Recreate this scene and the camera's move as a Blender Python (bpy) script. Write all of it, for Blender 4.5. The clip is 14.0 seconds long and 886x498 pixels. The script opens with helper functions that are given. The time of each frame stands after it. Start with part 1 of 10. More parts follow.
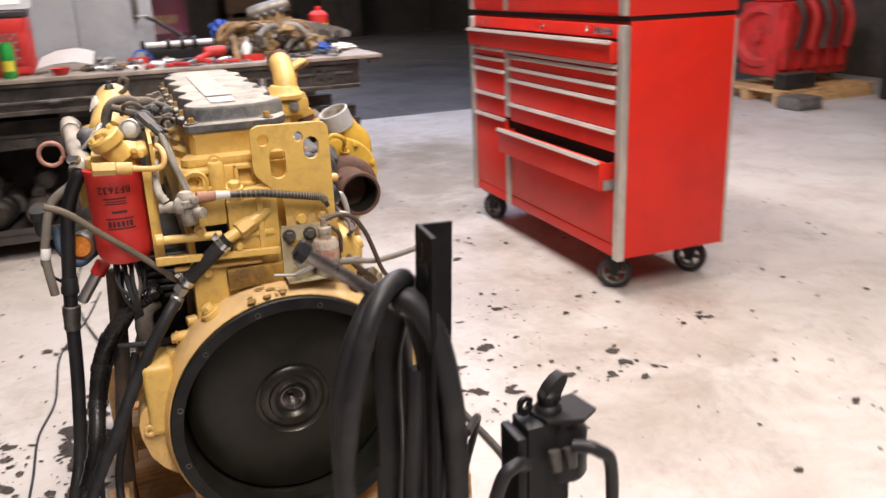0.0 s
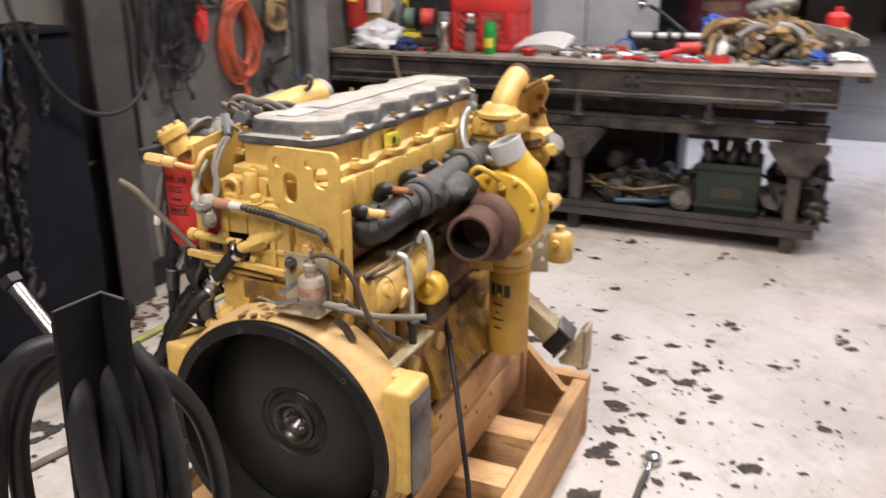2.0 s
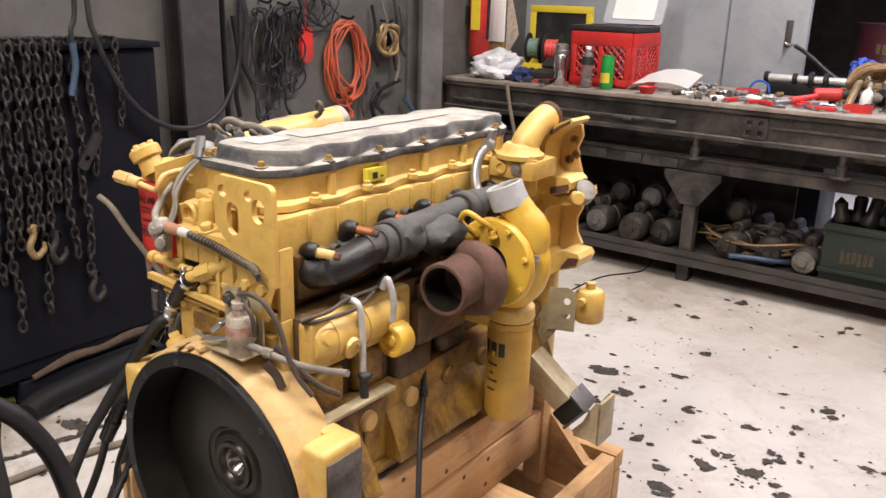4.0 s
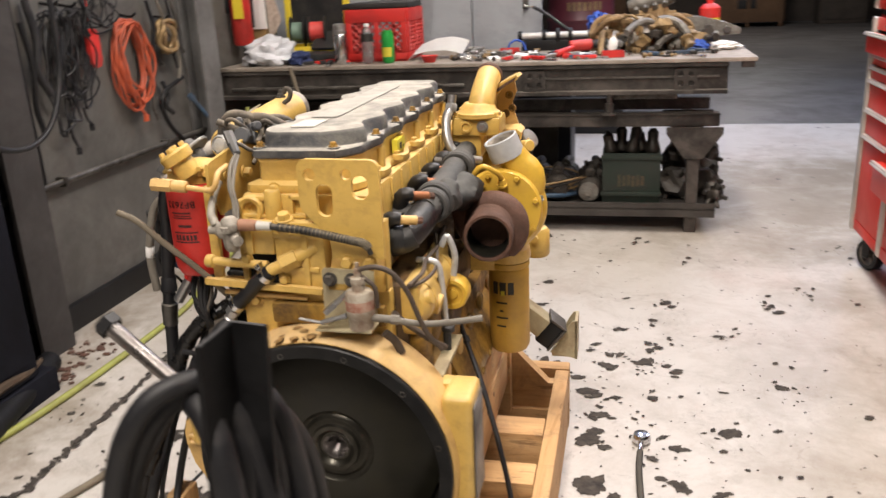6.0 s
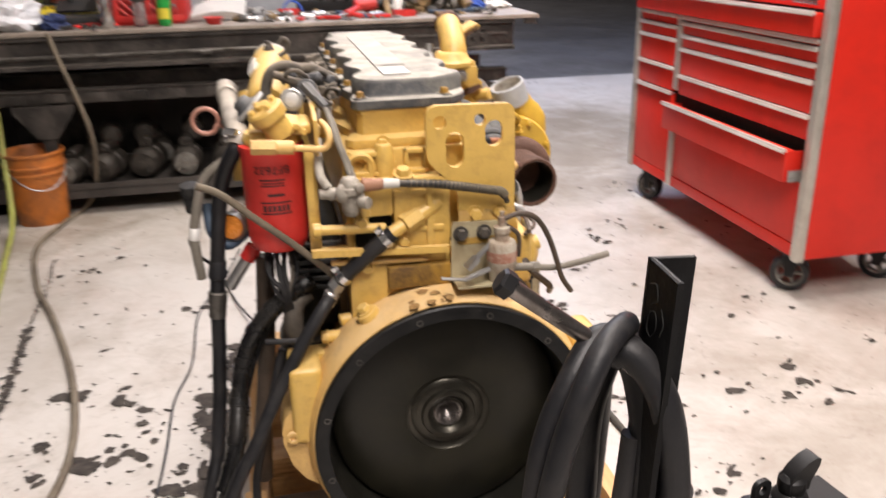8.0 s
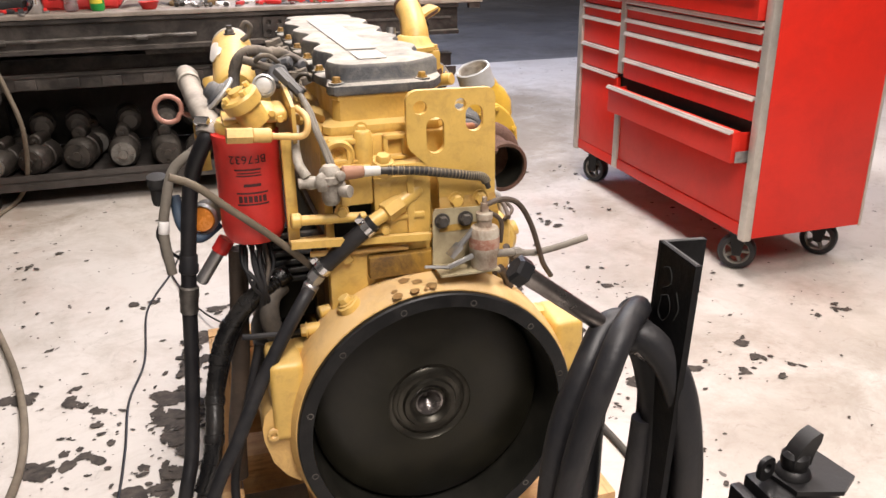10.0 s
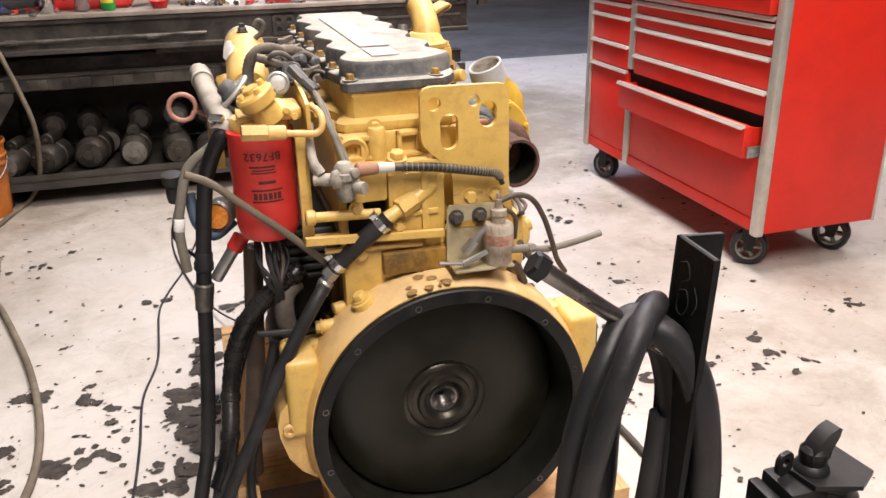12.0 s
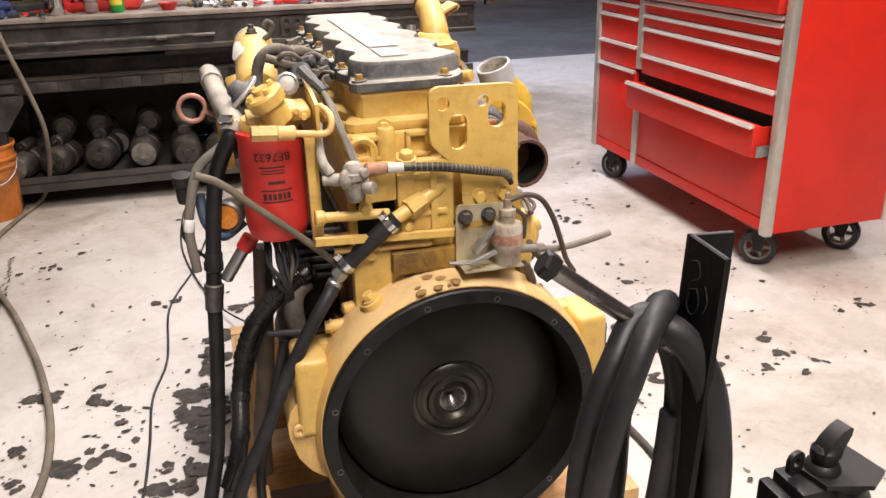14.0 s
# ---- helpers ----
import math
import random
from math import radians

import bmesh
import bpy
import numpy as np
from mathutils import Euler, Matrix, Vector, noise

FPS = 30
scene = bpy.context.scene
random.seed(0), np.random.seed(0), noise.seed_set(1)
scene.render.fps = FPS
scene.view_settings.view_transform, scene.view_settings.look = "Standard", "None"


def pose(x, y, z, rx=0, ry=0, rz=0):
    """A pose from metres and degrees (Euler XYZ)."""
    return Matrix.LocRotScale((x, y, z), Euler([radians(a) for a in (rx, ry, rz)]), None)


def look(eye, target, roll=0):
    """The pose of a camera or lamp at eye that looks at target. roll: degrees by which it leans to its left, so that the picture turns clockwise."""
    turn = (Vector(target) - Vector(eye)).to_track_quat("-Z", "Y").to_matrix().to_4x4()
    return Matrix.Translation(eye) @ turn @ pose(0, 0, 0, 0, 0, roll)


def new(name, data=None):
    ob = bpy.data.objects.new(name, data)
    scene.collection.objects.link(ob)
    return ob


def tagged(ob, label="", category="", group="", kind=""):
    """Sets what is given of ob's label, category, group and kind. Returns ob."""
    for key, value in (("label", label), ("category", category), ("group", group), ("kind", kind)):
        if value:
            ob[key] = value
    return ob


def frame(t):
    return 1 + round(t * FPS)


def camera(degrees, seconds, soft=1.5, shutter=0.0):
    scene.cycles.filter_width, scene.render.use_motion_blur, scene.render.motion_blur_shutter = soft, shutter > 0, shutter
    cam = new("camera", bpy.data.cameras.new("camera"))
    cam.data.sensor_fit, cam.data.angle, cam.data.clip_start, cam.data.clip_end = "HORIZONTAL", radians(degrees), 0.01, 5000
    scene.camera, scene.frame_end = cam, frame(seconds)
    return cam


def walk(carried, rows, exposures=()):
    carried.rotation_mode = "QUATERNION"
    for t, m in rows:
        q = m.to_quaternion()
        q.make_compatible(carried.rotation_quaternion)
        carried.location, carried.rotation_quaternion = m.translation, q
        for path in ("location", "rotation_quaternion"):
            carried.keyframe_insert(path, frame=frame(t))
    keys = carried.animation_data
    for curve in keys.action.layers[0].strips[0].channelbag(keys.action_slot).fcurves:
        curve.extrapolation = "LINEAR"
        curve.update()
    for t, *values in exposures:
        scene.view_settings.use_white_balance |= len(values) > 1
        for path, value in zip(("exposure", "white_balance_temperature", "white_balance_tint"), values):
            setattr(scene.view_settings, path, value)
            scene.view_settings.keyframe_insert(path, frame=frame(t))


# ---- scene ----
cam = camera(56.7, 14.0, soft=1.5, shutter=0.5)
PATH = [
    (0, (-0.241, -1.487, 1.297), (0.416, 0.245, 0.688), -2.4),
    (0.5, (0.073, -1.481, 1.337), (0.386, 0.342, 0.72), 0.2),
    (1, (0.375, -1.398, 1.337), (0.352, 0.453, 0.724), -0.3),
    (1.5, (0.651, -1.271, 1.325), (0.329, 0.555, 0.72), -1.3),
    (2, (0.876, -1.163, 1.359), (0.136, 0.524, 0.728), 0.0),
    (2.5, (1.007, -0.999, 1.375), (0.05, 0.595, 0.785), 2.4),
    (3, (1.163, -0.859, 1.377), (0.068, 0.644, 0.791), 1.9),
    (3.2, (1.216, -0.815, 1.375), (0.094, 0.662, 0.783), 2.2),
    (5.3, (0.845, -1.03, 1.337), (-0.008, 0.712, 0.742), 0.0),
    (5.5, (0.794, -1.115, 1.343), (0.077, 0.651, 0.736), 0.8),
    (6, (0.542, -1.252, 1.337), (0.112, 0.599, 0.712), -2.6),
    (6.5, (0.238, -1.24, 1.333), (0.076, 0.657, 0.719), -2.2),
    (7, (-0.017, -1.28, 1.332), (0.055, 0.608, 0.674), -1.9),
    (7.5, (-0.177, -1.309, 1.326), (-0.05, 0.574, 0.664), -2.6),
    (8, (-0.274, -1.218, 1.304), (0.109, 0.611, 0.591), -1.1),
    (8.2, (-0.294, -1.182, 1.299), (0.166, 0.613, 0.547), -1.0),
    (10.5, (-0.351, -1.176, 1.299), (0.185, 0.6, 0.553), -0.7),
    (11, (-0.356, -1.178, 1.298), (0.171, 0.598, 0.545), -0.4),
    (11.5, (-0.353, -1.178, 1.298), (0.167, 0.601, 0.546), -0.8),
    (12, (-0.356, -1.175, 1.298), (0.158, 0.605, 0.546), -1.2),
    (12.5, (-0.36, -1.181, 1.299), (0.149, 0.603, 0.551), -1.3),
    (13, (-0.361, -1.177, 1.295), (0.147, 0.607, 0.548), -1.3),
    (13.5, (-0.361, -1.178, 1.296), (0.142, 0.607, 0.547), -1.4),
    (14, (-0.359, -1.176, 1.297), (0.138, 0.611, 0.547), -1.5),
]
walk(cam, [(t, look(eye, target, roll)) for t, eye, target, roll in PATH], exposures=[(0, 0.25, 6500, 17), (0.5, 0.24, 6500, 17), (1.5, 0.13, 6500, 14), (2, 0.14, 6300, 14), (2.5, 0.22, 6350, 15), (3.2, 0.24, 6350, 15), (5.3, 0.1, 6600, 13), (6, 0.08, 6650, 12), (7, 0.16, 6600, 15), (8.2, 0.29, 6500, 15), (10.3, 0.38, 6500, 15), (14, 0.38, 6500, 15)])

# ---- world and light ----
world = bpy.data.worlds.new("world")
scene.world = world
world.use_nodes = True
world.node_tree.nodes["Background"].inputs[0].default_value = (0.55, 0.6, 0.7, 1)
world.node_tree.nodes["Background"].inputs[1].default_value = 0.03


def area(name, loc, sx, sy, watts, col, rot=(0, 0, 0)):
    d = bpy.data.lights.new(name, "AREA")
    d.shape, d.size, d.size_y, d.energy, d.color = "RECTANGLE", sx, sy, watts, col
    ob = new(name, d)
    ob.matrix_world = pose(*loc, *rot)
    return ob


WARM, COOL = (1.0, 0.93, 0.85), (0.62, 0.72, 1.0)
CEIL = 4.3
# assumed ceiling fixtures, none in view, placed to balance brightness: x, y, watts, colour
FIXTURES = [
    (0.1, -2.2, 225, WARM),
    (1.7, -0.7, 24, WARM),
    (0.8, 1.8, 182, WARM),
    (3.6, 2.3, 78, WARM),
    # cool pair added to give the next bay its bluish light
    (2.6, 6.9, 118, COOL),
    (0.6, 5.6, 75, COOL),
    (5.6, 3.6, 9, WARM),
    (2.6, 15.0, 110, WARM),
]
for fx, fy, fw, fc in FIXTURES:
    area("assumed_ceiling_lamp", (fx, fy, CEIL - 0.17), 0.5, 2.4, fw, fc)

# ---- materials ----
MATS = {}


def ramp(nt, fac, stops):
    n = nt.nodes.new("ShaderNodeValToRGB")
    n.color_ramp.elements.remove(n.color_ramp.elements[0])
    first = True
    for p, c in stops:
        e = n.color_ramp.elements[0] if first else n.color_ramp.elements.new(p)
        e.position, e.color = p, (c[0], c[1], c[2], 1) if len(c) == 3 else c
        first = False
    nt.links.new(fac, n.inputs[0])
    return n.outputs[0]


def noise_tex(nt, coord, scale, detail=5, rough=0.6, dist=0.0):
    n = nt.nodes.new("ShaderNodeTexNoise")
    n.inputs["Scale"].default_value, n.inputs["Detail"].default_value = scale, detail
    n.inputs["Roughness"].default_value, n.inputs["Distortion"].default_value = rough, dist
    nt.links.new(coord, n.inputs["Vector"])
    return n.outputs["Fac"]


def mixc(nt, fac, a, b, mode="MIX"):
    n = nt.nodes.new("ShaderNodeMix")
    n.data_type, n.blend_type = "RGBA", mode
    for sock, v in ((n.inputs[0], fac), (n.inputs[6], a), (n.inputs[7], b)):
        if hasattr(v, "links"):
            nt.links.new(v, sock)
        elif isinstance(v, (int, float)):
            sock.default_value = v
        else:
            sock.default_value = (v[0], v[1], v[2], 1)
    return n.outputs[2]


def calc(nt, op, a, b=0.0):
    n = nt.nodes.new("ShaderNodeMath")
    n.operation = op
    for sock, v in ((n.inputs[0], a), (n.inputs[1], b)):
        if hasattr(v, "links"):
            nt.links.new(v, sock)
        else:
            sock.default_value = v
    return n.outputs[0]


def surface(name, base, rough=0.5, metal=0.0, vary=0.15, scale=9.0, dirt=None, dirt_amount=0.45, dirt_scale=5.0,
            dust=None, dust_amount=0.6, bump=0.15, bump_scale=90.0, piece=0.0, coat=0.0, spec=0.5, scratch=None):
    """One painted, cast or plain surface: large and small variation, dirt in patches, dust on what faces up, fine relief."""
    m = bpy.data.materials.new(name)
    m.use_nodes = True
    nt = m.node_tree
    bsdf = nt.nodes["Principled BSDF"]
    coord = nt.nodes.new("ShaderNodeTexCoord").outputs["Object"]
    if piece:
        info = nt.nodes.new("ShaderNodeObjectInfo")
        add = nt.nodes.new("ShaderNodeVectorMath")
        add.operation = "ADD"
        mul = nt.nodes.new("ShaderNodeMath")
        mul.operation, mul.inputs[1].default_value = "MULTIPLY", 37.0
        nt.links.new(info.outputs["Random"], mul.inputs[0])
        nt.links.new(coord, add.inputs[0])
        nt.links.new(mul.outputs[0], add.inputs[1])
        coord = add.outputs[0]
    big = noise_tex(nt, coord, scale, 6, 0.65)
    fine = noise_tex(nt, coord, scale * 11, 4, 0.6)
    dark = tuple(c * (1 - vary) for c in base)
    light = tuple(min(1, c * (1 + vary)) for c in base)
    col = ramp(nt, big, [(0.3, dark), (0.7, light)])
    col = mixc(nt, calc(nt, "MULTIPLY", fine, vary), col, tuple(c * 0.55 for c in base))
    if piece:
        col = mixc(nt, calc(nt, "MULTIPLY", info.outputs["Random"], piece), col, tuple(c * 0.45 for c in base))
    rgh = calc(nt, "ADD", calc(nt, "MULTIPLY", big, 0.25), rough - 0.12)
    if dirt:
        d1 = noise_tex(nt, coord, dirt_scale, 8, 0.72, 0.4)
        f = ramp(nt, d1, [(0.5 - 0.12 * dirt_amount, (0, 0, 0)), (0.62, (dirt_amount,) * 3), (0.8, (min(1, dirt_amount * 1.6),) * 3)])
        col = mixc(nt, f, col, dirt)
        rgh = calc(nt, "ADD", rgh, calc(nt, "MULTIPLY", f, 0.25))
    if dust:
        geo = nt.nodes.new("ShaderNodeNewGeometry")
        sep = nt.nodes.new("ShaderNodeSeparateXYZ")
        nt.links.new(geo.outputs["Normal"], sep.inputs[0])
        up = ramp(nt, sep.outputs[2], [(0.35, (0, 0, 0)), (0.95, (1, 1, 1))])
        patch = ramp(nt, noise_tex(nt, coord, 14, 7, 0.7), [(0.3, (0.25,) * 3), (0.65, (1, 1, 1))])
        f = calc(nt, "MULTIPLY", calc(nt, "MULTIPLY", up, patch), dust_amount)
        col = mixc(nt, f, col, dust)
        rgh = calc(nt, "ADD", rgh, calc(nt, "MULTIPLY", f, 0.4))
    if scratch:
        s1 = noise_tex(nt, coord, 26, 9, 0.85, 1.2)
        f = ramp(nt, s1, [(0.66, (0, 0, 0)), (0.70, (1, 1, 1))])
        col = mixc(nt, f, col, scratch)
    nt.links.new(col, bsdf.inputs["Base Color"])
    nt.links.new(rgh, bsdf.inputs["Roughness"])
    bsdf.inputs["Metallic"].default_value = metal
    bsdf.inputs["Coat Weight"].default_value = coat
    bsdf.inputs["Specular IOR Level"].default_value = spec
    if bump:
        b = nt.nodes.new("ShaderNodeBump")
        b.inputs["Strength"].default_value, b.inputs["Distance"].default_value = bump, 0.004
        nt.links.new(noise_tex(nt, coord, bump_scale, 5, 0.6), b.inputs["Height"])
        nt.links.new(b.outputs[0], bsdf.inputs["Normal"])
    MATS[name] = m
    return m


DIRT = (0.10, 0.055, 0.025)
# oil grime, with the shade under manifold and turbo mixed into the colour
YELLOW_OIL_SHADE = surface("oily_shaded_yellow_enamel", (0.16, 0.088, 0.03), 0.42, vary=0.4, dirt=(0.022, 0.015, 0.010), dirt_amount=0.95, dirt_scale=7, bump=0.4, bump_scale=50, scratch=(0.05, 0.03, 0.02))
DUST = (0.33, 0.30, 0.25)
YELLOW = surface("yellow_enamel", (0.60, 0.388, 0.098), 0.34, vary=0.09, scale=14, dirt=(0.16, 0.09, 0.035), dirt_amount=0.2, dirt_scale=34, dust=(0.65, 0.48, 0.22), dust_amount=0.55, bump=0.16, bump_scale=70, scratch=(0.20, 0.11, 0.05))
YELLOW_RUB = surface("worn_yellow_enamel", (0.64, 0.405, 0.135), 0.5, vary=0.12, dirt=(0.28, 0.17, 0.08), dirt_amount=0.4, dirt_scale=18, dust=(0.62, 0.46, 0.27), dust_amount=0.7, bump=0.3, bump_scale=50, scratch=(0.22, 0.12, 0.06))
YELLOW_CLEAN = surface("clean_yellow_paint", (0.64, 0.40, 0.05), 0.34, vary=0.1, dirt=(0.25, 0.13, 0.04), dirt_amount=0.25, bump=0.03)
# real grime, its base colour also taken down for the shaded flank
YELLOW_DIRTY_DARK = surface("grimy_darkened_yellow_enamel", (0.35, 0.195, 0.030), 0.40, vary=0.3, dirt=(0.060, 0.030, 0.011), dirt_amount=0.95, dirt_scale=11, dust=(0.40, 0.235, 0.06), dust_amount=0.35, bump=0.4, bump_scale=50, scratch=(0.10, 0.06, 0.035))
YELLOW_FILTER = surface("dull_yellow_filter_paint", (0.56, 0.33, 0.05), 0.42, vary=0.12, dirt=(0.26, 0.14, 0.05), dirt_amount=0.45, bump=0.05)
CREAM = surface("cream_cadmium_plate", (0.48, 0.42, 0.27), 0.45, metal=0.2, vary=0.2, dirt=(0.16, 0.10, 0.05), dirt_amount=0.6, bump=0.1)
COVER = surface("grey_plastic_cover", (0.050, 0.052, 0.057), 0.6, vary=0.3, dirt=(0.20, 0.19, 0.165), dirt_amount=0.6, dirt_scale=16, dust=(0.47, 0.44, 0.385), dust_amount=1.0, bump=0.4, bump_scale=120)
BLACKIRON = surface("black_coated_iron", (0.009, 0.0095, 0.011), 0.38, vary=0.4, dirt=(0.03, 0.028, 0.026), dirt_amount=0.4, dirt_scale=12, dust=(0.07, 0.066, 0.062), dust_amount=0.25, bump=0.4, bump_scale=110)
IRON = surface("cast_iron", (0.020, 0.022, 0.024), 0.6, metal=0.1, vary=0.45, dirt=(0.09, 0.085, 0.08), dirt_amount=0.6, dirt_scale=7, dust=(0.17, 0.165, 0.155), dust_amount=0.6, bump=0.5, bump_scale=110)
RUST = surface("rusty_turbine_iron", (0.115, 0.055, 0.037), 0.72, metal=0.1, vary=0.35, dirt=(0.05, 0.028, 0.02), dirt_amount=0.6, dirt_scale=11, bump=0.6, bump_scale=130)
COPPER = surface("copper_spacer", (0.36, 0.13, 0.055), 0.5, metal=0.5, vary=0.25, dirt=DIRT, bump=0.1)
STEEL = surface("zinc_steel", (0.42, 0.42, 0.42), 0.35, metal=0.85, vary=0.2, dirt=(0.12, 0.09, 0.06), dirt_amount=0.4, bump=0.08)
BRIGHT = surface("bright_steel", (0.62, 0.62, 0.63), 0.2, metal=1.0, vary=0.1, bump=0.02)
GREASE = surface("greasy_steel", (0.16, 0.15, 0.14), 0.35, metal=0.6, vary=0.4, dirt=(0.03, 0.025, 0.02), dirt_amount=0.9, dust=DUST, dust_amount=0.3, bump=0.3)
BLACK = surface("black_paint", (0.008, 0.008, 0.009), 0.45, vary=0.3, dirt=(0.02, 0.018, 0.016), dirt_amount=0.3, bump=0.12, bump_scale=70, spec=0.3)
BLACKOIL = surface("oily_black_iron", (0.0105, 0.0102, 0.0078), 0.46, metal=0.0, vary=0.6, dirt=(0.02, 0.0175, 0.012), dirt_amount=0.5, bump=0.15, bump_scale=40, spec=0.28)
SHAFT = surface("oily_steel_shaft", (0.27, 0.25, 0.24), 0.25, metal=0.95, vary=0.3, dirt=(0.05, 0.035, 0.03), dirt_amount=0.45, dirt_scale=14, bump=0.08)
RING = surface("black_machined_flange", (0.0038, 0.0042, 0.005), 0.46, metal=0.0, vary=0.5, dirt=(0.022, 0.021, 0.02), dirt_amount=0.45, dirt_scale=16, scratch=(0.22, 0.21, 0.20), bump=0.2, spec=0.3)
RUBBER = surface("black_rubber", (0.012, 0.0122, 0.0145), 0.48, vary=0.35, dirt=(0.045, 0.040, 0.036), dirt_amount=0.4, dirt_scale=9, bump=0.15, bump_scale=150, spec=0.36)
DUSTYHOSE = surface("dusty_rubber_hose", (0.022, 0.021, 0.019), 0.65, vary=0.35, dirt=(0.07, 0.06, 0.048), dirt_amount=0.5, dust=(0.13, 0.115, 0.09), dust_amount=0.5, bump=0.2)
GREYHOSE = surface("grey_dusty_line", (0.20, 0.18, 0.15), 0.7, vary=0.3, dirt=(0.08, 0.06, 0.04), dirt_amount=0.5, bump=0.1)
CABLE = surface("wiring_loom", (0.062, 0.054, 0.046), 0.75, vary=0.5, dirt=(0.20, 0.165, 0.125), dirt_amount=0.6, dirt_scale=24, dust=(0.33, 0.285, 0.23), dust_amount=0.7, bump=0.3)
BLUEHOSE = surface("dull_blue_hose", (0.035, 0.075, 0.13), 0.55, vary=0.25, dirt=(0.04, 0.04, 0.045), dirt_amount=0.5, bump=0.1)
GREENHOSE = surface("yellow_green_air_hose", (0.30, 0.32, 0.07), 0.5, vary=0.15, dirt=(0.16, 0.14, 0.06), dirt_amount=0.6, bump=0.05)
TANHOSE = surface("brown_dusty_hose", (0.17, 0.14, 0.10), 0.75, vary=0.25, dirt=(0.07, 0.05, 0.035), dirt_amount=0.5, bump=0.15)
REDFILTER = surface("red_filter_paint", (0.64, 0.036, 0.028), 0.45, vary=0.1, dirt=(0.25, 0.02, 0.015), dirt_amount=0.35, bump=0.04)
REDBOX = surface("red_powder_coat", (0.66, 0.024, 0.012), 0.36, vary=0.08, scale=3, dirt=(0.40, 0.016, 0.01), dirt_amount=0.3, dirt_scale=2.5, bump=0.02, spec=0.35, scratch=(0.5, 0.05, 0.03))
REDPAINT = surface("red_paint", (0.60, 0.03, 0.025), 0.45, vary=0.2, dirt=(0.12, 0.03, 0.02), dirt_amount=0.45, bump=0.1)
REDPLASTIC = surface("red_plastic", (0.56, 0.025, 0.02), 0.45, vary=0.15, dirt=(0.2, 0.02, 0.02), dirt_amount=0.35, bump=0.05)
ALU = surface("brushed_aluminium_trim", (0.62, 0.59, 0.54), 0.42, metal=0.75, vary=0.12, dirt=(0.3, 0.25, 0.2), dirt_amount=0.35, bump=0.05)
CHROME = surface("polished_drawer_pull", (0.85, 0.81, 0.76), 0.38, metal=0.7, vary=0.08, bump=0.0)
SILVERHOSE = surface("grey_silicone_coupling", (0.42, 0.43, 0.44), 0.5, vary=0.12, dirt=(0.2, 0.18, 0.16), dirt_amount=0.4, bump=0.1)
BENCHSTEEL = surface("grimy_bench_steel", (0.027, 0.0235, 0.021), 0.5, metal=0.25, vary=0.6, scale=6, dirt=(0.125, 0.108, 0.095), dirt_amount=0.65, dirt_scale=5, dust=(0.22, 0.195, 0.168), dust_amount=0.7, bump=0.25, bump_scale=60, scratch=(0.16, 0.14, 0.12))
BENCHTOP = surface("worn_bench_plate", (0.33, 0.285, 0.24), 0.55, metal=0.1, vary=0.35, scale=5, dirt=(0.15, 0.12, 0.095), dirt_amount=0.55, dirt_scale=6, bump=0.2)
DARKJUNK = surface("oily_core_parts", (0.046, 0.041, 0.036), 0.36, metal=0.4, vary=0.6, dirt=(0.075, 0.062, 0.05), dirt_amount=0.55, dirt_scale=16, dust=(0.14, 0.125, 0.105), dust_amount=0.55, bump=0.6, piece=0.4, scratch=(0.2, 0.18, 0.15))
LIGHTJUNK = surface("dull_aluminium_cap", (0.24, 0.23, 0.21), 0.45, metal=0.5, vary=0.3, dirt=(0.1, 0.08, 0.06), dirt_amount=0.6, dirt_scale=25, bump=0.2)
BRASSJUNK = surface("tarnished_brass_pipework", (0.30, 0.20, 0.09), 0.5, metal=0.4, vary=0.3, dirt=(0.09, 0.06, 0.04), dirt_amount=0.6, dirt_scale=20, bump=0.2)
GREENBOX = surface("dark_green_crate_paint", (0.0074, 0.0186, 0.0118), 0.55, vary=0.3, dirt=(0.03, 0.03, 0.025), dirt_amount=0.6, bump=0.1)
WALLPAINT = surface("grey_wall_paint", (0.108, 0.103, 0.095), 0.6, vary=0.3, scale=3.5, dirt=(0.055, 0.05, 0.044), dirt_amount=0.6, dirt_scale=2.4, bump=0.15, bump_scale=30, scratch=(0.20, 0.19, 0.175))
BACKWALL = surface("blue_grey_wall_panel", (0.33, 0.35, 0.38), 0.5, vary=0.08, scale=2.0, dirt=(0.16, 0.165, 0.175), dirt_amount=0.35, dirt_scale=3, bump=0.05)
COLUMN = surface("brown_grey_steel_column", (0.042, 0.038, 0.036), 0.6, vary=0.4, scale=7, dirt=(0.026, 0.022, 0.02), dirt_amount=0.6, dirt_scale=3, bump=0.15)
COLUMN_PALE = surface("pale_grey_steel_column", (0.15, 0.148, 0.145), 0.5, vary=0.25, scale=4, dirt=(0.07, 0.065, 0.06), dirt_amount=0.5, bump=0.1)
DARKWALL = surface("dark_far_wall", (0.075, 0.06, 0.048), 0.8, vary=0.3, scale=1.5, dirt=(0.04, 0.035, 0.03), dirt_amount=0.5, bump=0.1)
CEILING = surface("dusty_ceiling_panel", (0.30, 0.29, 0.27), 0.85, vary=0.15, scale=1.5, bump=0.05)
BOXBLACK = surface("black_steel_cabinet_paint", (0.0095, 0.010, 0.0145), 0.7, vary=0.4, scale=3, dirt=(0.007, 0.0065, 0.007), dirt_amount=0.4, bump=0.1, bump_scale=25, spec=0.08)
CHAIN = surface("worn_chain_steel", (0.020, 0.018, 0.018), 0.55, metal=0.4, vary=0.4, dirt=(0.05, 0.04, 0.03), dirt_amount=0.6, dirt_scale=30, bump=0.2)
